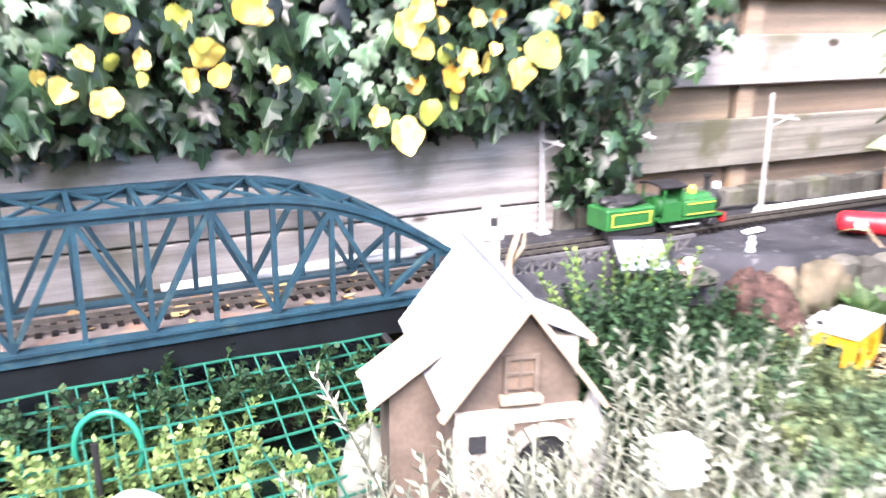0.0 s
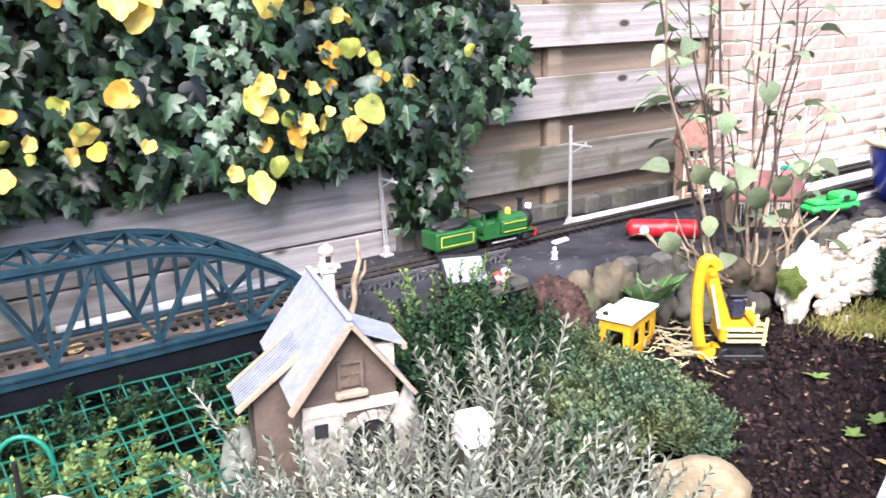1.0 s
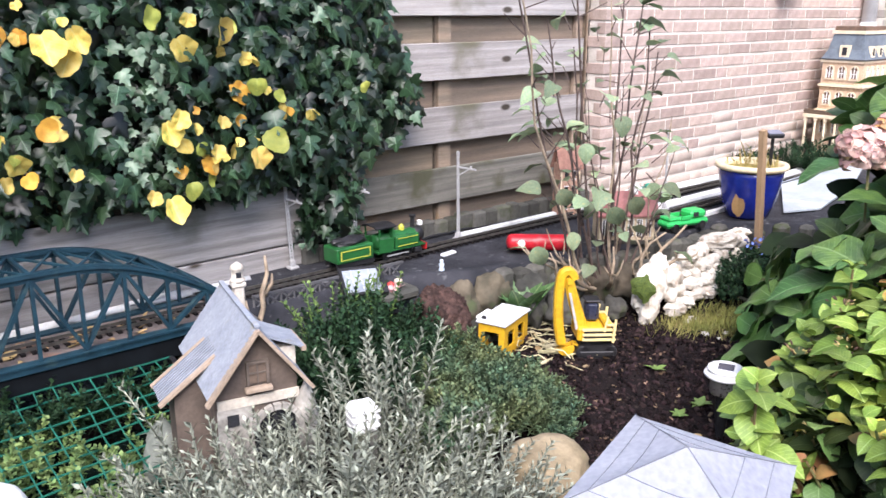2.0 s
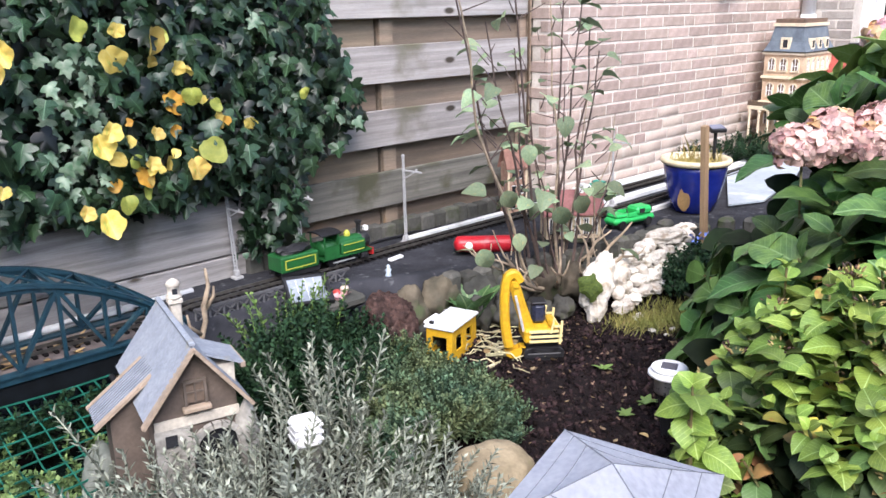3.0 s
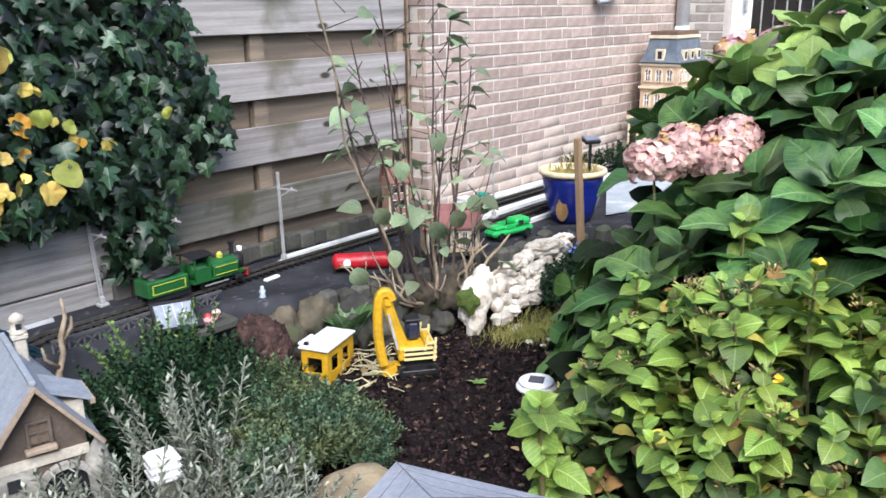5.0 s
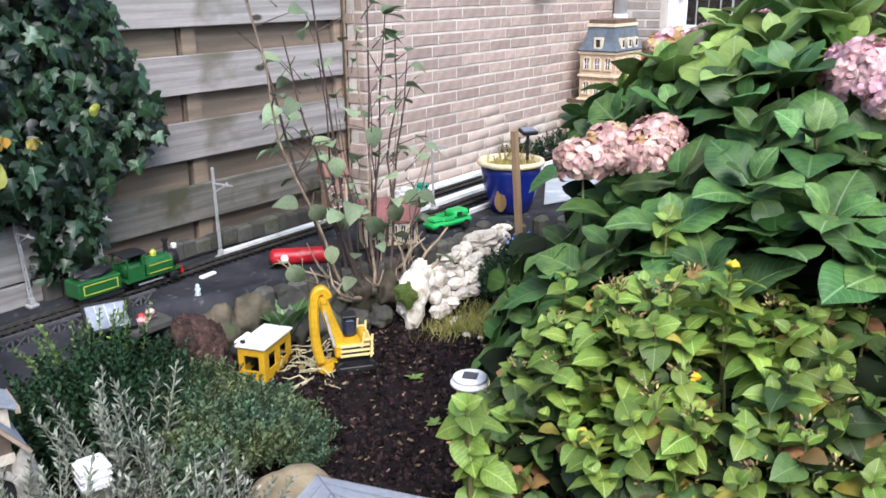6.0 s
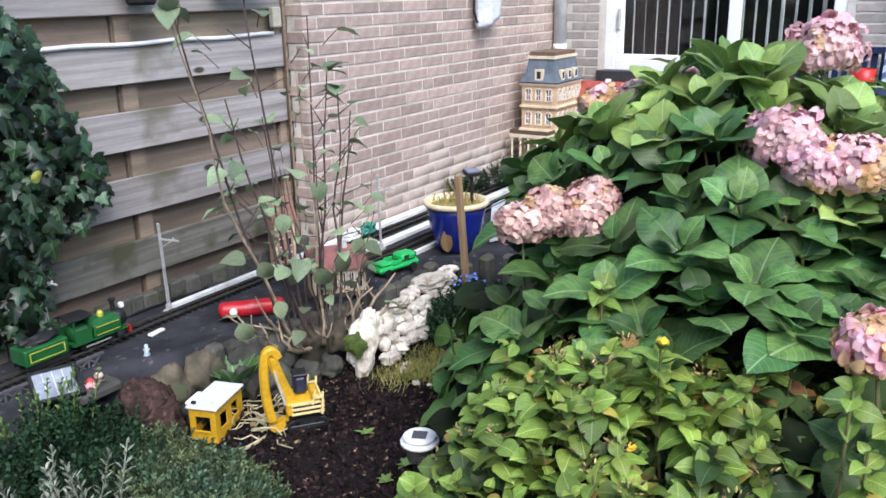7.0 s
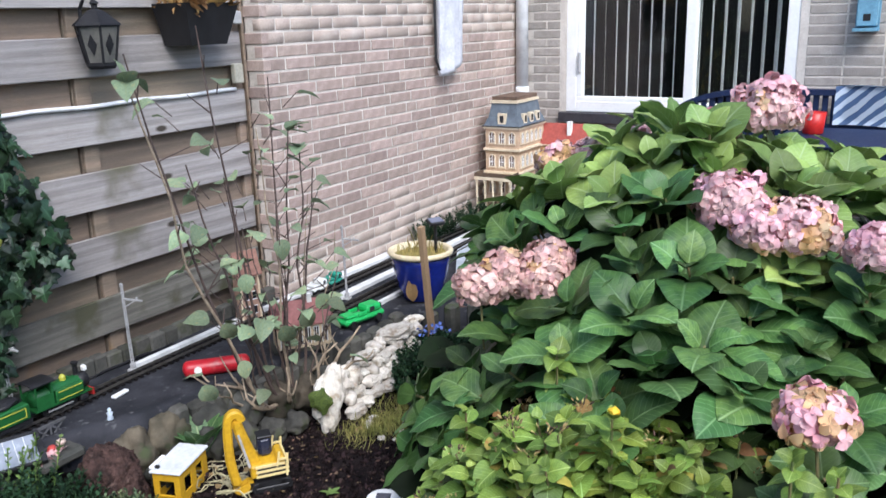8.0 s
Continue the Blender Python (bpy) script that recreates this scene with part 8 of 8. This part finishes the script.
        placed("leaf", meshes[rng.randrange(3)], aim(p, d + Vector((0, 0, -0.2)), rng.uniform(0.045, 0.095), rng.uniform(-0.6, 0.6)), o)
    # thick pale branches near the ground, sweeping outwards and turning up, forked
    for i in range(10):
        a = 2.3 + 4.5 * i / 9 + rng.uniform(-0.15, 0.15)
        ln = rng.uniform(0.2, 0.42)
        d = Vector((math.cos(a), math.sin(a) * 0.6, 0))
        rise = rng.uniform(0.14, 0.40)
        pts = []
        for q in range(9):
            t = q / 8
            wob = Vector((noise.noise(Vector((t * 2.2, i * 5, 1))), noise.noise(Vector((t * 2.2, i * 5, 6))), 0.4 * noise.noise(Vector((t * 2.2, i * 5, 11))))) * 0.11 * min(1, 2 * t)
            pts.append(base + Vector((0, 0, 0.05)) + d * ln * math.sin(t * 1.5) + Vector((0, 0, rise * t ** 1.9)) + wob)
        thick = rng.uniform(0.6, 1.05)
        bm = bmesh.new()
        tube(bm, pts, [thick * r for r in (0.0125, 0.0118, 0.011, 0.010, 0.009, 0.008, 0.0068, 0.005, 0.0034)], 8)
        part("branch", bm, M_TWIGP, o, "pale low branch", smooth=True)
        for q in (4, 6):
            e = (d * rng.uniform(-0.3, 0.9) + Vector((rng.uniform(-0.6, 0.6), rng.uniform(-0.4, 0.4), rng.uniform(0.4, 1.1)))).normalized() * rng.uniform(0.08, 0.17)
            bend = Vector((rng.uniform(-0.025, 0.025), rng.uniform(-0.02, 0.02), -0.015))
            bm = bmesh.new()
            tube(bm, [pts[q], pts[q] + e * 0.35 + bend, pts[q] + e * 0.7 + bend * 0.7, pts[q] + e], [0.0062 * thick, 0.0046 * thick, 0.0034 * thick, 0.0018], 6)
            part("side_branch", bm, M_TWIGP, o, smooth=True)
        if i % 3 == 0:
            placed("leaf", meshes[rng.randrange(3)], aim(pts[-1], d + Vector((rng.uniform(-0.7, 0.7), rng.uniform(-0.7, 0.7), -0.2)), rng.uniform(0.06, 0.09), rng.uniform(-0.5, 0.5)), o)
    for x, z, s in ((-1.14, 0.28, 0.085), (-0.95, 0.3, 0.07), (-0.86, 0.40, 0.065), (-0.72, 0.36, 0.09), (-0.6, 0.38, 0.09), (-1.02, 0.47, 0.08), (-0.5, 0.42, 0.08), (-0.9, 0.62, 0.075), (-0.68, 0.7, 0.08)):
        placed("leaf", meshes[rng.randrange(3)], aim((x, -0.66, z), (rng.uniform(-0.6, 0.6), -0.2, -1), s, rng.uniform(-0.4, 0.4), up=(-0.6, -0.7, 0.3)), o)


build_stem_shrub()


# lavender, heath, dark shrub --------------------------------------------------
def sprig(seed, n, length, leaf, width, spread, stem_r=0.0016):
    """An upright twig with narrow leaves all round, as (verts, faces)."""
    rng = random.Random(seed)
    V, F = [], []
    bend = Vector((rng.uniform(-0.25, 0.25), rng.uniform(-0.25, 0.25), 0)) * length
    def at(t):
        return Vector((bend.x * t * t, bend.y * t * t, length * t))
    for k in range(4):
        p, q = at(k / 4), at((k + 1) / 4)
        o = len(V)
        for c, r in ((p, stem_r), (q, stem_r * 0.8)):
            V += [(c.x + r, c.y, c.z), (c.x - r * 0.5, c.y + r * 0.87, c.z), (c.x - r * 0.5, c.y - r * 0.87, c.z)]
        for j in range(3):
            m = (j + 1) % 3
            F.append((o + j, o + m, o + 3 + m, o + 3 + j))
    for k in range(n):
        t = 0.12 + 0.88 * k / n
        p = at(t)
        a = k * 2.4 + rng.uniform(-0.3, 0.3)
        d = Vector((math.cos(a), math.sin(a), spread + rng.uniform(-0.2, 0.5) + 0.9 * t)).normalized()
        s = Vector((-math.sin(a), math.cos(a), 0)) * width * leaf * 0.5
        ln = leaf * (1.1 - 0.5 * t) * rng.uniform(0.8, 1.2)
        o = len(V)
        mid = p + d * ln * 0.5
        end = p + d * ln - Vector((0, 0, 0.12 * ln))
        V += [tuple(p), tuple(mid + s), tuple(end), tuple(mid - s)]
        F.append((o, o + 1, o + 2, o + 3))
    return np.array([tuple(v) for v in V]), F


def clump(name, shapes, material, spots, label, category, rng, tilt=0.25, smin=0.8, smax=1.2):
    ms = []
    for x, y, z, cx, cy in spots:
        out = Vector((x - cx, y - cy, 0))
        ax = Vector((out.x * 1.6 + rng.uniform(-tilt, tilt), out.y * 1.6 + rng.uniform(-tilt, tilt), 1)).normalized()
        q = ax.to_track_quat("Z", "Y").to_matrix().to_4x4()
        ms.append(Matrix.Translation((x, y, z)) @ q @ Matrix.Rotation(rng.uniform(0, 6.28), 4, "Z") @ Matrix.Scale(rng.uniform(smin, smax), 4))
    ob = swarm(name, shapes, ms, material)
    return tagged(ob, label, category, kind="stuff")


M_LAV = mat("lavender_grey_green", (0.295, 0.315, 0.25), (0.17, 0.187, 0.145), 40, 0.85, 0.1, 90, vary=0.6, src="island", spec=0.12, through_light=0.1)
M_HEATH = mat("heath_green", (0.062, 0.115, 0.070), (0.11, 0.135, 0.06), 9, 0.7, 0.1, 90, vary=0.65, src="island", spec=0.15, through_light=0.06)
M_DARKG = mat("dark_evergreen", (0.024, 0.056, 0.025), (0.013, 0.034, 0.015), 20, 0.6, 0.1, 90, vary=0.7, src="island", spec=0.15, through_light=0.04)
M_MIDG = mat("fresh_green", (0.17, 0.27, 0.07), (0.10, 0.18, 0.05), 20, 0.6, 0.1, 90, vary=0.4, src="island", through_light=0.2)
rng = random.Random(17)


def in_heath(x, y):
    """How far inside the heath cushions a point lies, 0 to 1."""
    return max(0.0, *(1 - ((x - a) / rx) ** 2 - ((y - b) / ry) ** 2 for a, b, rx, ry in ((-1.72, -0.97, 0.22, 0.30), (-1.88, -1.14, 0.13, 0.16), (-1.66, -0.80, 0.15, 0.14))))


lav_shapes = [sprig(s, 46, 0.20, 0.032, 0.20, 0.2, 0.002) for s in range(6)]
spots = []
while len(spots) < 420:
    x, y = rng.uniform(-2.85, -1.80), rng.uniform(-1.75, -0.80)
    d = ((x + 2.37) / 0.42) ** 2 + ((y + 1.22) / 0.42) ** 2
    if d < 1 and not (-2.50 < x < -2.16 and y > -0.97) and math.hypot(x + 2.13, y + 1.0) > 0.07 and math.hypot(x + 2.17, y + 1.09) > 0.085 and math.hypot(x + 1.79, y + 1.325) > 0.17 and in_heath(x, y) < 0.02 and noise.noise(Vector((x * 7, y * 7, 2))) > -0.28:
        spots.append((x, y, SOIL_Z + 0.07 * (1 - d) - 0.02, -2.32, -1.20))
clump("lavender", lav_shapes, M_LAV, spots, "grey-green lavender bush with upright sprigs", "lavender", rng, 0.3, 0.85, 1.3)
# a few taller silvery spikes
tall = [sprig(s + 10, 48, 0.34, 0.042, 0.21, 0.2, 0.0025) for s in range(5)]
spots = [(-2.02 + rng.gauss(0, 0.045), -0.96 + rng.gauss(0, 0.05), SOIL_Z + 0.0, -2.02, -0.96) for k in range(17)]
spots += [(-2.36 + rng.gauss(0, 0.14), -1.12 + rng.gauss(0, 0.08), SOIL_Z + 0.02, -2.35, -1.15) for k in range(8)]
clump("tall_lavender", tall, M_LAV, spots, "tall silvery lavender spikes above the bush", "lavender", rng, 0.22, 0.8, 1.15)
heath_shapes = [sprig(s + 20, 38, 0.10, 0.021, 0.36, 0.2, 0.002) for s in range(6)]
spots = []
while len(spots) < 1150:
    x, y = rng.uniform(-2.05, -1.45), rng.uniform(-1.35, -0.62)
    d = in_heath(x, y)
    if d > 0 and math.hypot(x + 1.79, y + 1.325) > 0.15:
        spots.append((x, y, SOIL_Z + 0.12 * math.sqrt(d) - 0.03 + 0.03 * noise.noise(Vector((x * 9, y * 9, 5))), -1.76, -1.0))
clump("heath", heath_shapes, M_HEATH, spots, "low dense green heath cushion", "heath", rng, 0.35, 0.8, 1.3)
shrub_shapes = [sprig(s + 40, 20, 0.14, 0.028, 0.45, 0.2, 0.002) for s in range(6)]
spots = []
while len(spots) < 620:
    x, y = rng.uniform(-2.12, -1.55), rng.uniform(-0.88, -0.38)
    d = ((x + 1.83) / 0.26) ** 2 + ((y + 0.62) / 0.23) ** 2
    if d < 1:
        spots.append((x, y, SOIL_Z + rng.uniform(0.0, 0.20) * math.sqrt(1 - d), -1.83, -0.62))
clump("dark_shrub", shrub_shapes, M_DARKG, spots, "small dense dark evergreen shrub", "shrub", rng, 0.45, 0.7, 1.2)
# fresh shoots standing out of the dark shrub
fresh = [sprig(s + 60, 16, 0.2, 0.03, 0.5, 0.3, 0.0025) for s in range(4)]
spots = [(rng.uniform(-1.9, -1.6), rng.uniform(-0.42, -0.34), SOIL_Z + rng.uniform(0.08, 0.16), -1.75, -0.4) for k in range(26)]
clump("fresh_shoots", fresh, M_MIDG, spots, "fresh light green shoots beside the track", "plant", rng, 0.15, 0.7, 1.1)
# pink blossoms on the dark shrub
spots = [(-1.54 + rng.gauss(0, 0.025), -0.36 + rng.gauss(0, 0.018), 0.132 + rng.gauss(0, 0.008)) for k in range(14)]
pv = leaf_shape(3, 0.9, 0.2, -0.3, "round")
ob = swarm("pink_blossom", [pv], [aim(p, (rng.uniform(-1, 1), rng.uniform(-1, 1), rng.uniform(-0.2, 1)), 0.022, rng.uniform(0, 3)) for p in spots for k in range(4)], M_PETALP)
tagged(ob, "pink blossom on the dark shrub", "blossom")
# ground cover by the white stones, with small blue flowers
gc = [sprig(s + 80, 16, 0.07, 0.02, 0.6, 0.1) for s in range(4)]
spots = []
while len(spots) < 380:
    x, y = rng.uniform(-0.42, 0.2), rng.uniform(-1.12, -0.80)
    d = ((x + 0.08) / 0.26) ** 2 + ((y + 0.96) / 0.15) ** 2
    if d < 1:
        spots.append((x, y, -0.06 + 0.13 * math.sqrt(1 - d), -0.08, -0.96))
clump("ground_cover", gc, M_DARKG, spots, "dark green ground cover beside the white stones", "ground cover", rng, 0.6, 0.7, 1.3)
bl = mat("blue_petal", (0.12, 0.2, 0.6), (0.2, 0.28, 0.65), 20, 0.6, 0.1)
ob = swarm("blue_flowers", [pv], [aim((0.03 + rng.gauss(0, 0.04), -0.88 + rng.gauss(0, 0.03), 0.12 + rng.gauss(0, 0.012)), (rng.uniform(-1, 1), rng.uniform(-1, 1), 0.6), 0.018, 0) for k in range(34)], bl)
tagged(ob, "small blue flowers by the wooden stake", "flowers")
# yellowish grass patch
gr = [(lambda s: (s[0], s[1]))(leaf_shape(3, 0.07, 0.2, 0.5, "blade"))]
ms = []
for k in range(1900):
    x, y = -0.50 + rng.gauss(0, 0.13), -0.99 + rng.gauss(0, 0.065)
    ms.append(aim((x, y, soil_height(x, y)), (rng.uniform(-0.6, 0.6), rng.uniform(-0.6, 0.6), 1), rng.uniform(0.02, 0.055), rng.uniform(0, 6)))
tagged(swarm("grass_patch", gr, ms, mat("olive_grass", (0.22, 0.24, 0.06), (0.28, 0.25, 0.08), 9, 0.8, 0.1, vary=0.4, src="island", through_light=0.2)), "patch of short olive yellow grass on the soil", "grass")


def build_leafy(name, p, n, size, material, label, seed, up=0.9):
    r = random.Random(seed)
    o = empty(name, pose(*p), label, "plant")
    me = mesh_of(name + "_leaf", *leaf_shape(5, 0.55, 0.2, 0.35), material)
    for k in range(n):
        a = k * 2.4 + r.uniform(-0.3, 0.3)
        placed("leaf", me, aim((0, 0, 0.005), (math.cos(a), math.sin(a), up * r.uniform(0.6, 1.3)), size * r.uniform(0.75, 1.15), r.uniform(-0.3, 0.3)), o)
    return o


M_DOCK = mat("dock_leaf", (0.07, 0.15, 0.05), (0.05, 0.11, 0.04), 6, 0.5, 0.2, 40, vary=0.25, through_light=0.2, veins=(0.2, 0.28, 0.12))
build_leafy("broadleaf_plant", (-1.12, -0.585, SOIL_Z + 0.06), 7, 0.17, M_DOCK, "broad-leaved green plant between the boulders", 3, 3.6)
build_leafy("seedling", (-1.08, -1.15, soil_height(-1.08, -1.15)), 6, 0.035, M_MIDG, "tiny green seedling in the soil", 4)
build_leafy("seedling", (-1.12, -1.34, soil_height(-1.12, -1.34)), 7, 0.04, M_MIDG, "tiny green seedling in the soil", 5)
build_leafy("seedling", (-1.22, -1.34, soil_height(-1.22, -1.34)), 5, 0.035, M_MIDG, "tiny green seedling in the soil", 6)
lobes = [(0.5 + 0.36 * math.sin(a) + 0.05 * math.sin(4 * a + 1), 0.27 * math.cos(a) + 0.05 * math.cos(3 * a + 1) + 0.025 * math.sin(9 * a)) for a in [2 * math.pi * k / 40 for k in range(40)]]
lobe_v = np.array([(0, 0.5, 0.06)] + [(0.55 * w, 0.5 + 0.55 * (h - 0.5), 0.05) for h, w in lobes] + [(w, h, -0.02) for h, w in lobes])
lobe_f = [(0, 1 + k, 1 + (k + 1) % 40) for k in range(40)] + [(1 + k, 41 + k, 41 + (k + 1) % 40, 1 + (k + 1) % 40) for k in range(40)]
ob = new("mossy_leaf", mesh_of("mossy_leaf", lobe_v, lobe_f, mat("moss_leaf", (0.085, 0.12, 0.018), (0.035, 0.06, 0.012), 30, 0.8, 0.5, 70), smooth=False))
ob.matrix_basis = aim((-0.722, -0.815, 0.15), (0.05, -0.15, -1), 0.15, 0.1, up=(-0.75, -0.65, 0.2))
tagged(ob, "lobed olive mossy leaf against a white stone", "leaf")

# conifers by the mansion, pond plants
con = [sprig(s + 100, 40, 0.14, 0.035, 0.25, 0.1) for s in range(4)]
spots = [(rng.uniform(1.55, 1.98), rng.uniform(-0.36, -0.06), 0.15 + rng.uniform(0, 0.03), 1.75, -0.2) for k in range(90)]
spots += [(rng.uniform(1.15, 1.5), rng.uniform(-0.14, -0.06), 0.15, 1.3, -0.1) for k in range(50)]
clump("small_conifers", con, M_DARKG, spots, "dark dwarf conifers planted before the model mansion", "conifer", rng, 0.5, 0.6, 1.1)
spots = []
pl = [sprig(s + 120, 22, 0.09, 0.022, 0.55, 0.1) for s in range(5)]
for k in range(760):
    x, y = rng.uniform(-3.45, -2.38), rng.uniform(-0.88, -0.26)
    if noise.noise(Vector((x * 3.2, y * 4, 3))) > (0.0 if x > -2.7 else -0.2) and (x < -2.68 or y > -0.58):
        spots.append((x, y, -0.10 + rng.uniform(-0.05, 0.06), x, y))
M_PONDG = mat("pond_leaf", (0.20, 0.29, 0.10), (0.10, 0.17, 0.055), 12, 0.65, 0.1, 90, vary=0.5, src="island", through_light=0.2)
clump("pond_plants", pl, M_PONDG, spots, "light green pond plants growing through the net", "pond plant", rng, 0.7, 0.7, 1.4)
spots = [(rng.uniform(-3.6, -2.4), -0.31 + rng.uniform(-0.05, 0.03), -0.09 + rng.uniform(0, 0.08), -3, -0.3) for k in range(260)]
clump("bank_plants", pl, M_DARKG, spots, "dark green plants on the pond bank under the bridge", "plant", rng, 0.5, 0.8, 1.5)

# pale forked stick behind the cottage
bm = bmesh.new()
tube(bm, [(-2.05, -0.31, 0.0), (-2.045, -0.305, 0.10), (-2.02, -0.30, 0.16), (-2.025, -0.305, 0.21), (-2.0, -0.30, 0.27), (-2.005, -0.30, 0.33)], [0.011, 0.010, 0.0085, 0.009, 0.007, 0.004], 7)
tube(bm, [(-2.022, -0.30, 0.19), (-1.985, -0.30, 0.235), (-1.98, -0.295, 0.265)], [0.007, 0.006, 0.003], 6)
tube(bm, [(-2.04, -0.305, 0.12), (-2.08, -0.31, 0.16), (-2.085, -0.31, 0.20)], [0.007, 0.005, 0.003], 6)
tagged(obj("forked_stick", bm, M_TWIGP, smooth=True), "pale forked stick standing behind the miniature cottage", "stick")
bm = bmesh.new()
bar(bm, (-2.235, -0.36, 0.02), (-2.275, -0.37, 0.16), 0.010, 0.006)
tagged(obj("white_label_stick", bm, M_WHITE), "white plastic plant label by the bridge", "plant label")

# leaf litter -------------------------------------------------------------------
M_LITTER = mat("dry_leaf_litter", (0.45, 0.33, 0.15), (0.34, 0.22, 0.1), 20, 0.85, 0.2, 90, vary=0.35, src="obj", through_light=0.15)
lm = [mesh_of("fallen_leaf", *leaf_shape(4, w, f, d), M_LITTER) for w, f, d in ((0.5, 0.4, 0.3), (0.35, 0.7, -0.2), (0.7, 0.2, 0.1))]
GRP = "fallen leaves"
for k in range(46):
    if k < 22:
        x, y, z = rng.uniform(-2.95, -2.15), rng.uniform(-0.225, -0.06), 0.142
    elif k < 40:
        x, y = rng.uniform(-1.25, -0.8), rng.uniform(-0.95, -0.6)
        z = soil_height(x, y) + 0.008
    else:
        x, y = rng.uniform(-1.4, -0.6), rng.uniform(-1.5, -0.9)
        z = soil_height(x, y) + 0.006
    ob = placed("fallen_leaf", lm[k % 3], aim((x, y, z), (rng.uniform(-1, 1), rng.uniform(-1, 1), rng.uniform(-0.05, 0.25)), rng.uniform(0.025, 0.055), rng.uniform(-0.4, 0.4)), None)
    tagged(ob, "dry tan fallen leaf" + (" on the bridge deck" if k < 22 else " on the soil"), "leaf", GRP)
ob = placed("fallen_leaf", lm[2], aim((-1.21, -0.955, soil_height(-1.21, -0.955) + 0.01), (1, 0.2, 0.05), 0.07), None)
tagged(ob, "pale fallen leaf on the dark soil", "leaf", GRP)
# dead yellow stalks round the toy digger
for k in range(44):
    x, y = (rng.uniform(-1.20, -0.98), rng.uniform(-0.82, -0.62)) if k < 36 else (rng.uniform(-1.32, -1.12), rng.uniform(-0.95, -0.82))
    a = rng.uniform(0, 6.28)
    z = soil_height(x, y) + 0.012
    ln = rng.uniform(0.06, 0.15)
    bm = bmesh.new()
    tube(bm, [(0, 0, 0), (ln * 0.33, rng.uniform(-0.02, 0.02), rng.uniform(0.0, 0.015)), (ln * 0.66, rng.uniform(-0.025, 0.025), rng.uniform(0.0, 0.02)), (ln, 0.0, rng.uniform(0, 0.012))], [0.0022, 0.0026, 0.0022, 0.0012], 5)
    ob = obj("dead_stalk", bm, mat("straw_stalk", (0.55, 0.50, 0.32), (0.36, 0.32, 0.18), 20, 0.85, 0.2, vary=0.3) if k == 0 else bpy.data.materials["straw_stalk"])
    ob.matrix_basis = pose(x, y, z, 0, 0, math.degrees(a))
    tagged(ob, "dead straw-coloured stalk lying near the toy digger", "stalk", "dead stalks")
for k, (x, y, c) in enumerate(((-1.30, -0.83, 0.075), (-1.24, -0.79, 0.06), (-1.19, -0.86, 0.05), (-1.27, -0.87, 0.06), (-1.15, -0.80, 0.05))):
    bm = bmesh.new()
    tube(bm, [(c * math.cos(a), c * 0.6 * math.sin(a), 0.004 * math.sin(3 * a)) for a in [radians(200 + 16 * i) for i in range(11)]], 0.0065, 6)
    ob = obj("curled_stalk", bm, bpy.data.materials["straw_stalk"])
    ob.matrix_basis = pose(x, y, soil_height(x, y) + 0.008, 0, 0, 30 * k)
    tagged(ob, "pale curled stalk on the soil", "stalk", "dead stalks")
# loose mulch crumbs
b = bmesh.new()
bmesh.ops.create_cube(b, size=1)
cv, cf = np.array([v.co for v in b.verts]), [tuple(v.index for v in f.verts) for f in b.faces]
b.free()
ms = []
for k in range(16000):
    x, y = rng.uniform(-1.75, -0.2), rng.uniform(-1.85, -0.62)
    if y > bed_edge(x) - 0.06:
        continue
    s = rng.uniform(0.003, 0.008) if k % 6 else rng.uniform(0.008, 0.015)
    ms.append(Matrix.Translation((x, y, soil_height(x, y) + s * 0.2)) @ Euler((rng.uniform(0, 3), rng.uniform(0, 3), rng.uniform(0, 3))).to_matrix().to_4x4() @ Matrix.Diagonal((s * 1.7, s, s * 0.5, 1)))
ob = swarm("bark_mulch", [(cv, cf)], ms, M_CRUMB)
tagged(ob, "loose dark bark mulch on the soil", "mulch")
chips = []
for k in range(420):
    x, y = rng.uniform(-1.6, -0.3), rng.uniform(-1.7, -0.68)
    if y > bed_edge(x) - 0.08:
        continue
    s = rng.uniform(0.004, 0.009)
    chips.append(Matrix.Translation((x, y, soil_height(x, y) + s * 0.5)) @ Euler((rng.uniform(-0.5, 0.5), rng.uniform(-0.5, 0.5), rng.uniform(0, 3))).to_matrix().to_4x4() @ Matrix.Diagonal((s * 2.2, s, s * 0.4, 1)))
ob = swarm("wood_chips", [(cv, cf)], chips, mat("wood_chip", (0.20, 0.14, 0.09), (0.10, 0.065, 0.045), 30, 0.85, 0.4, 120, vary=0.7, src="island", spec=0.1))
tagged(ob, "scattered paler wood chips in the dark mulch", "mulch")

build_bricks()
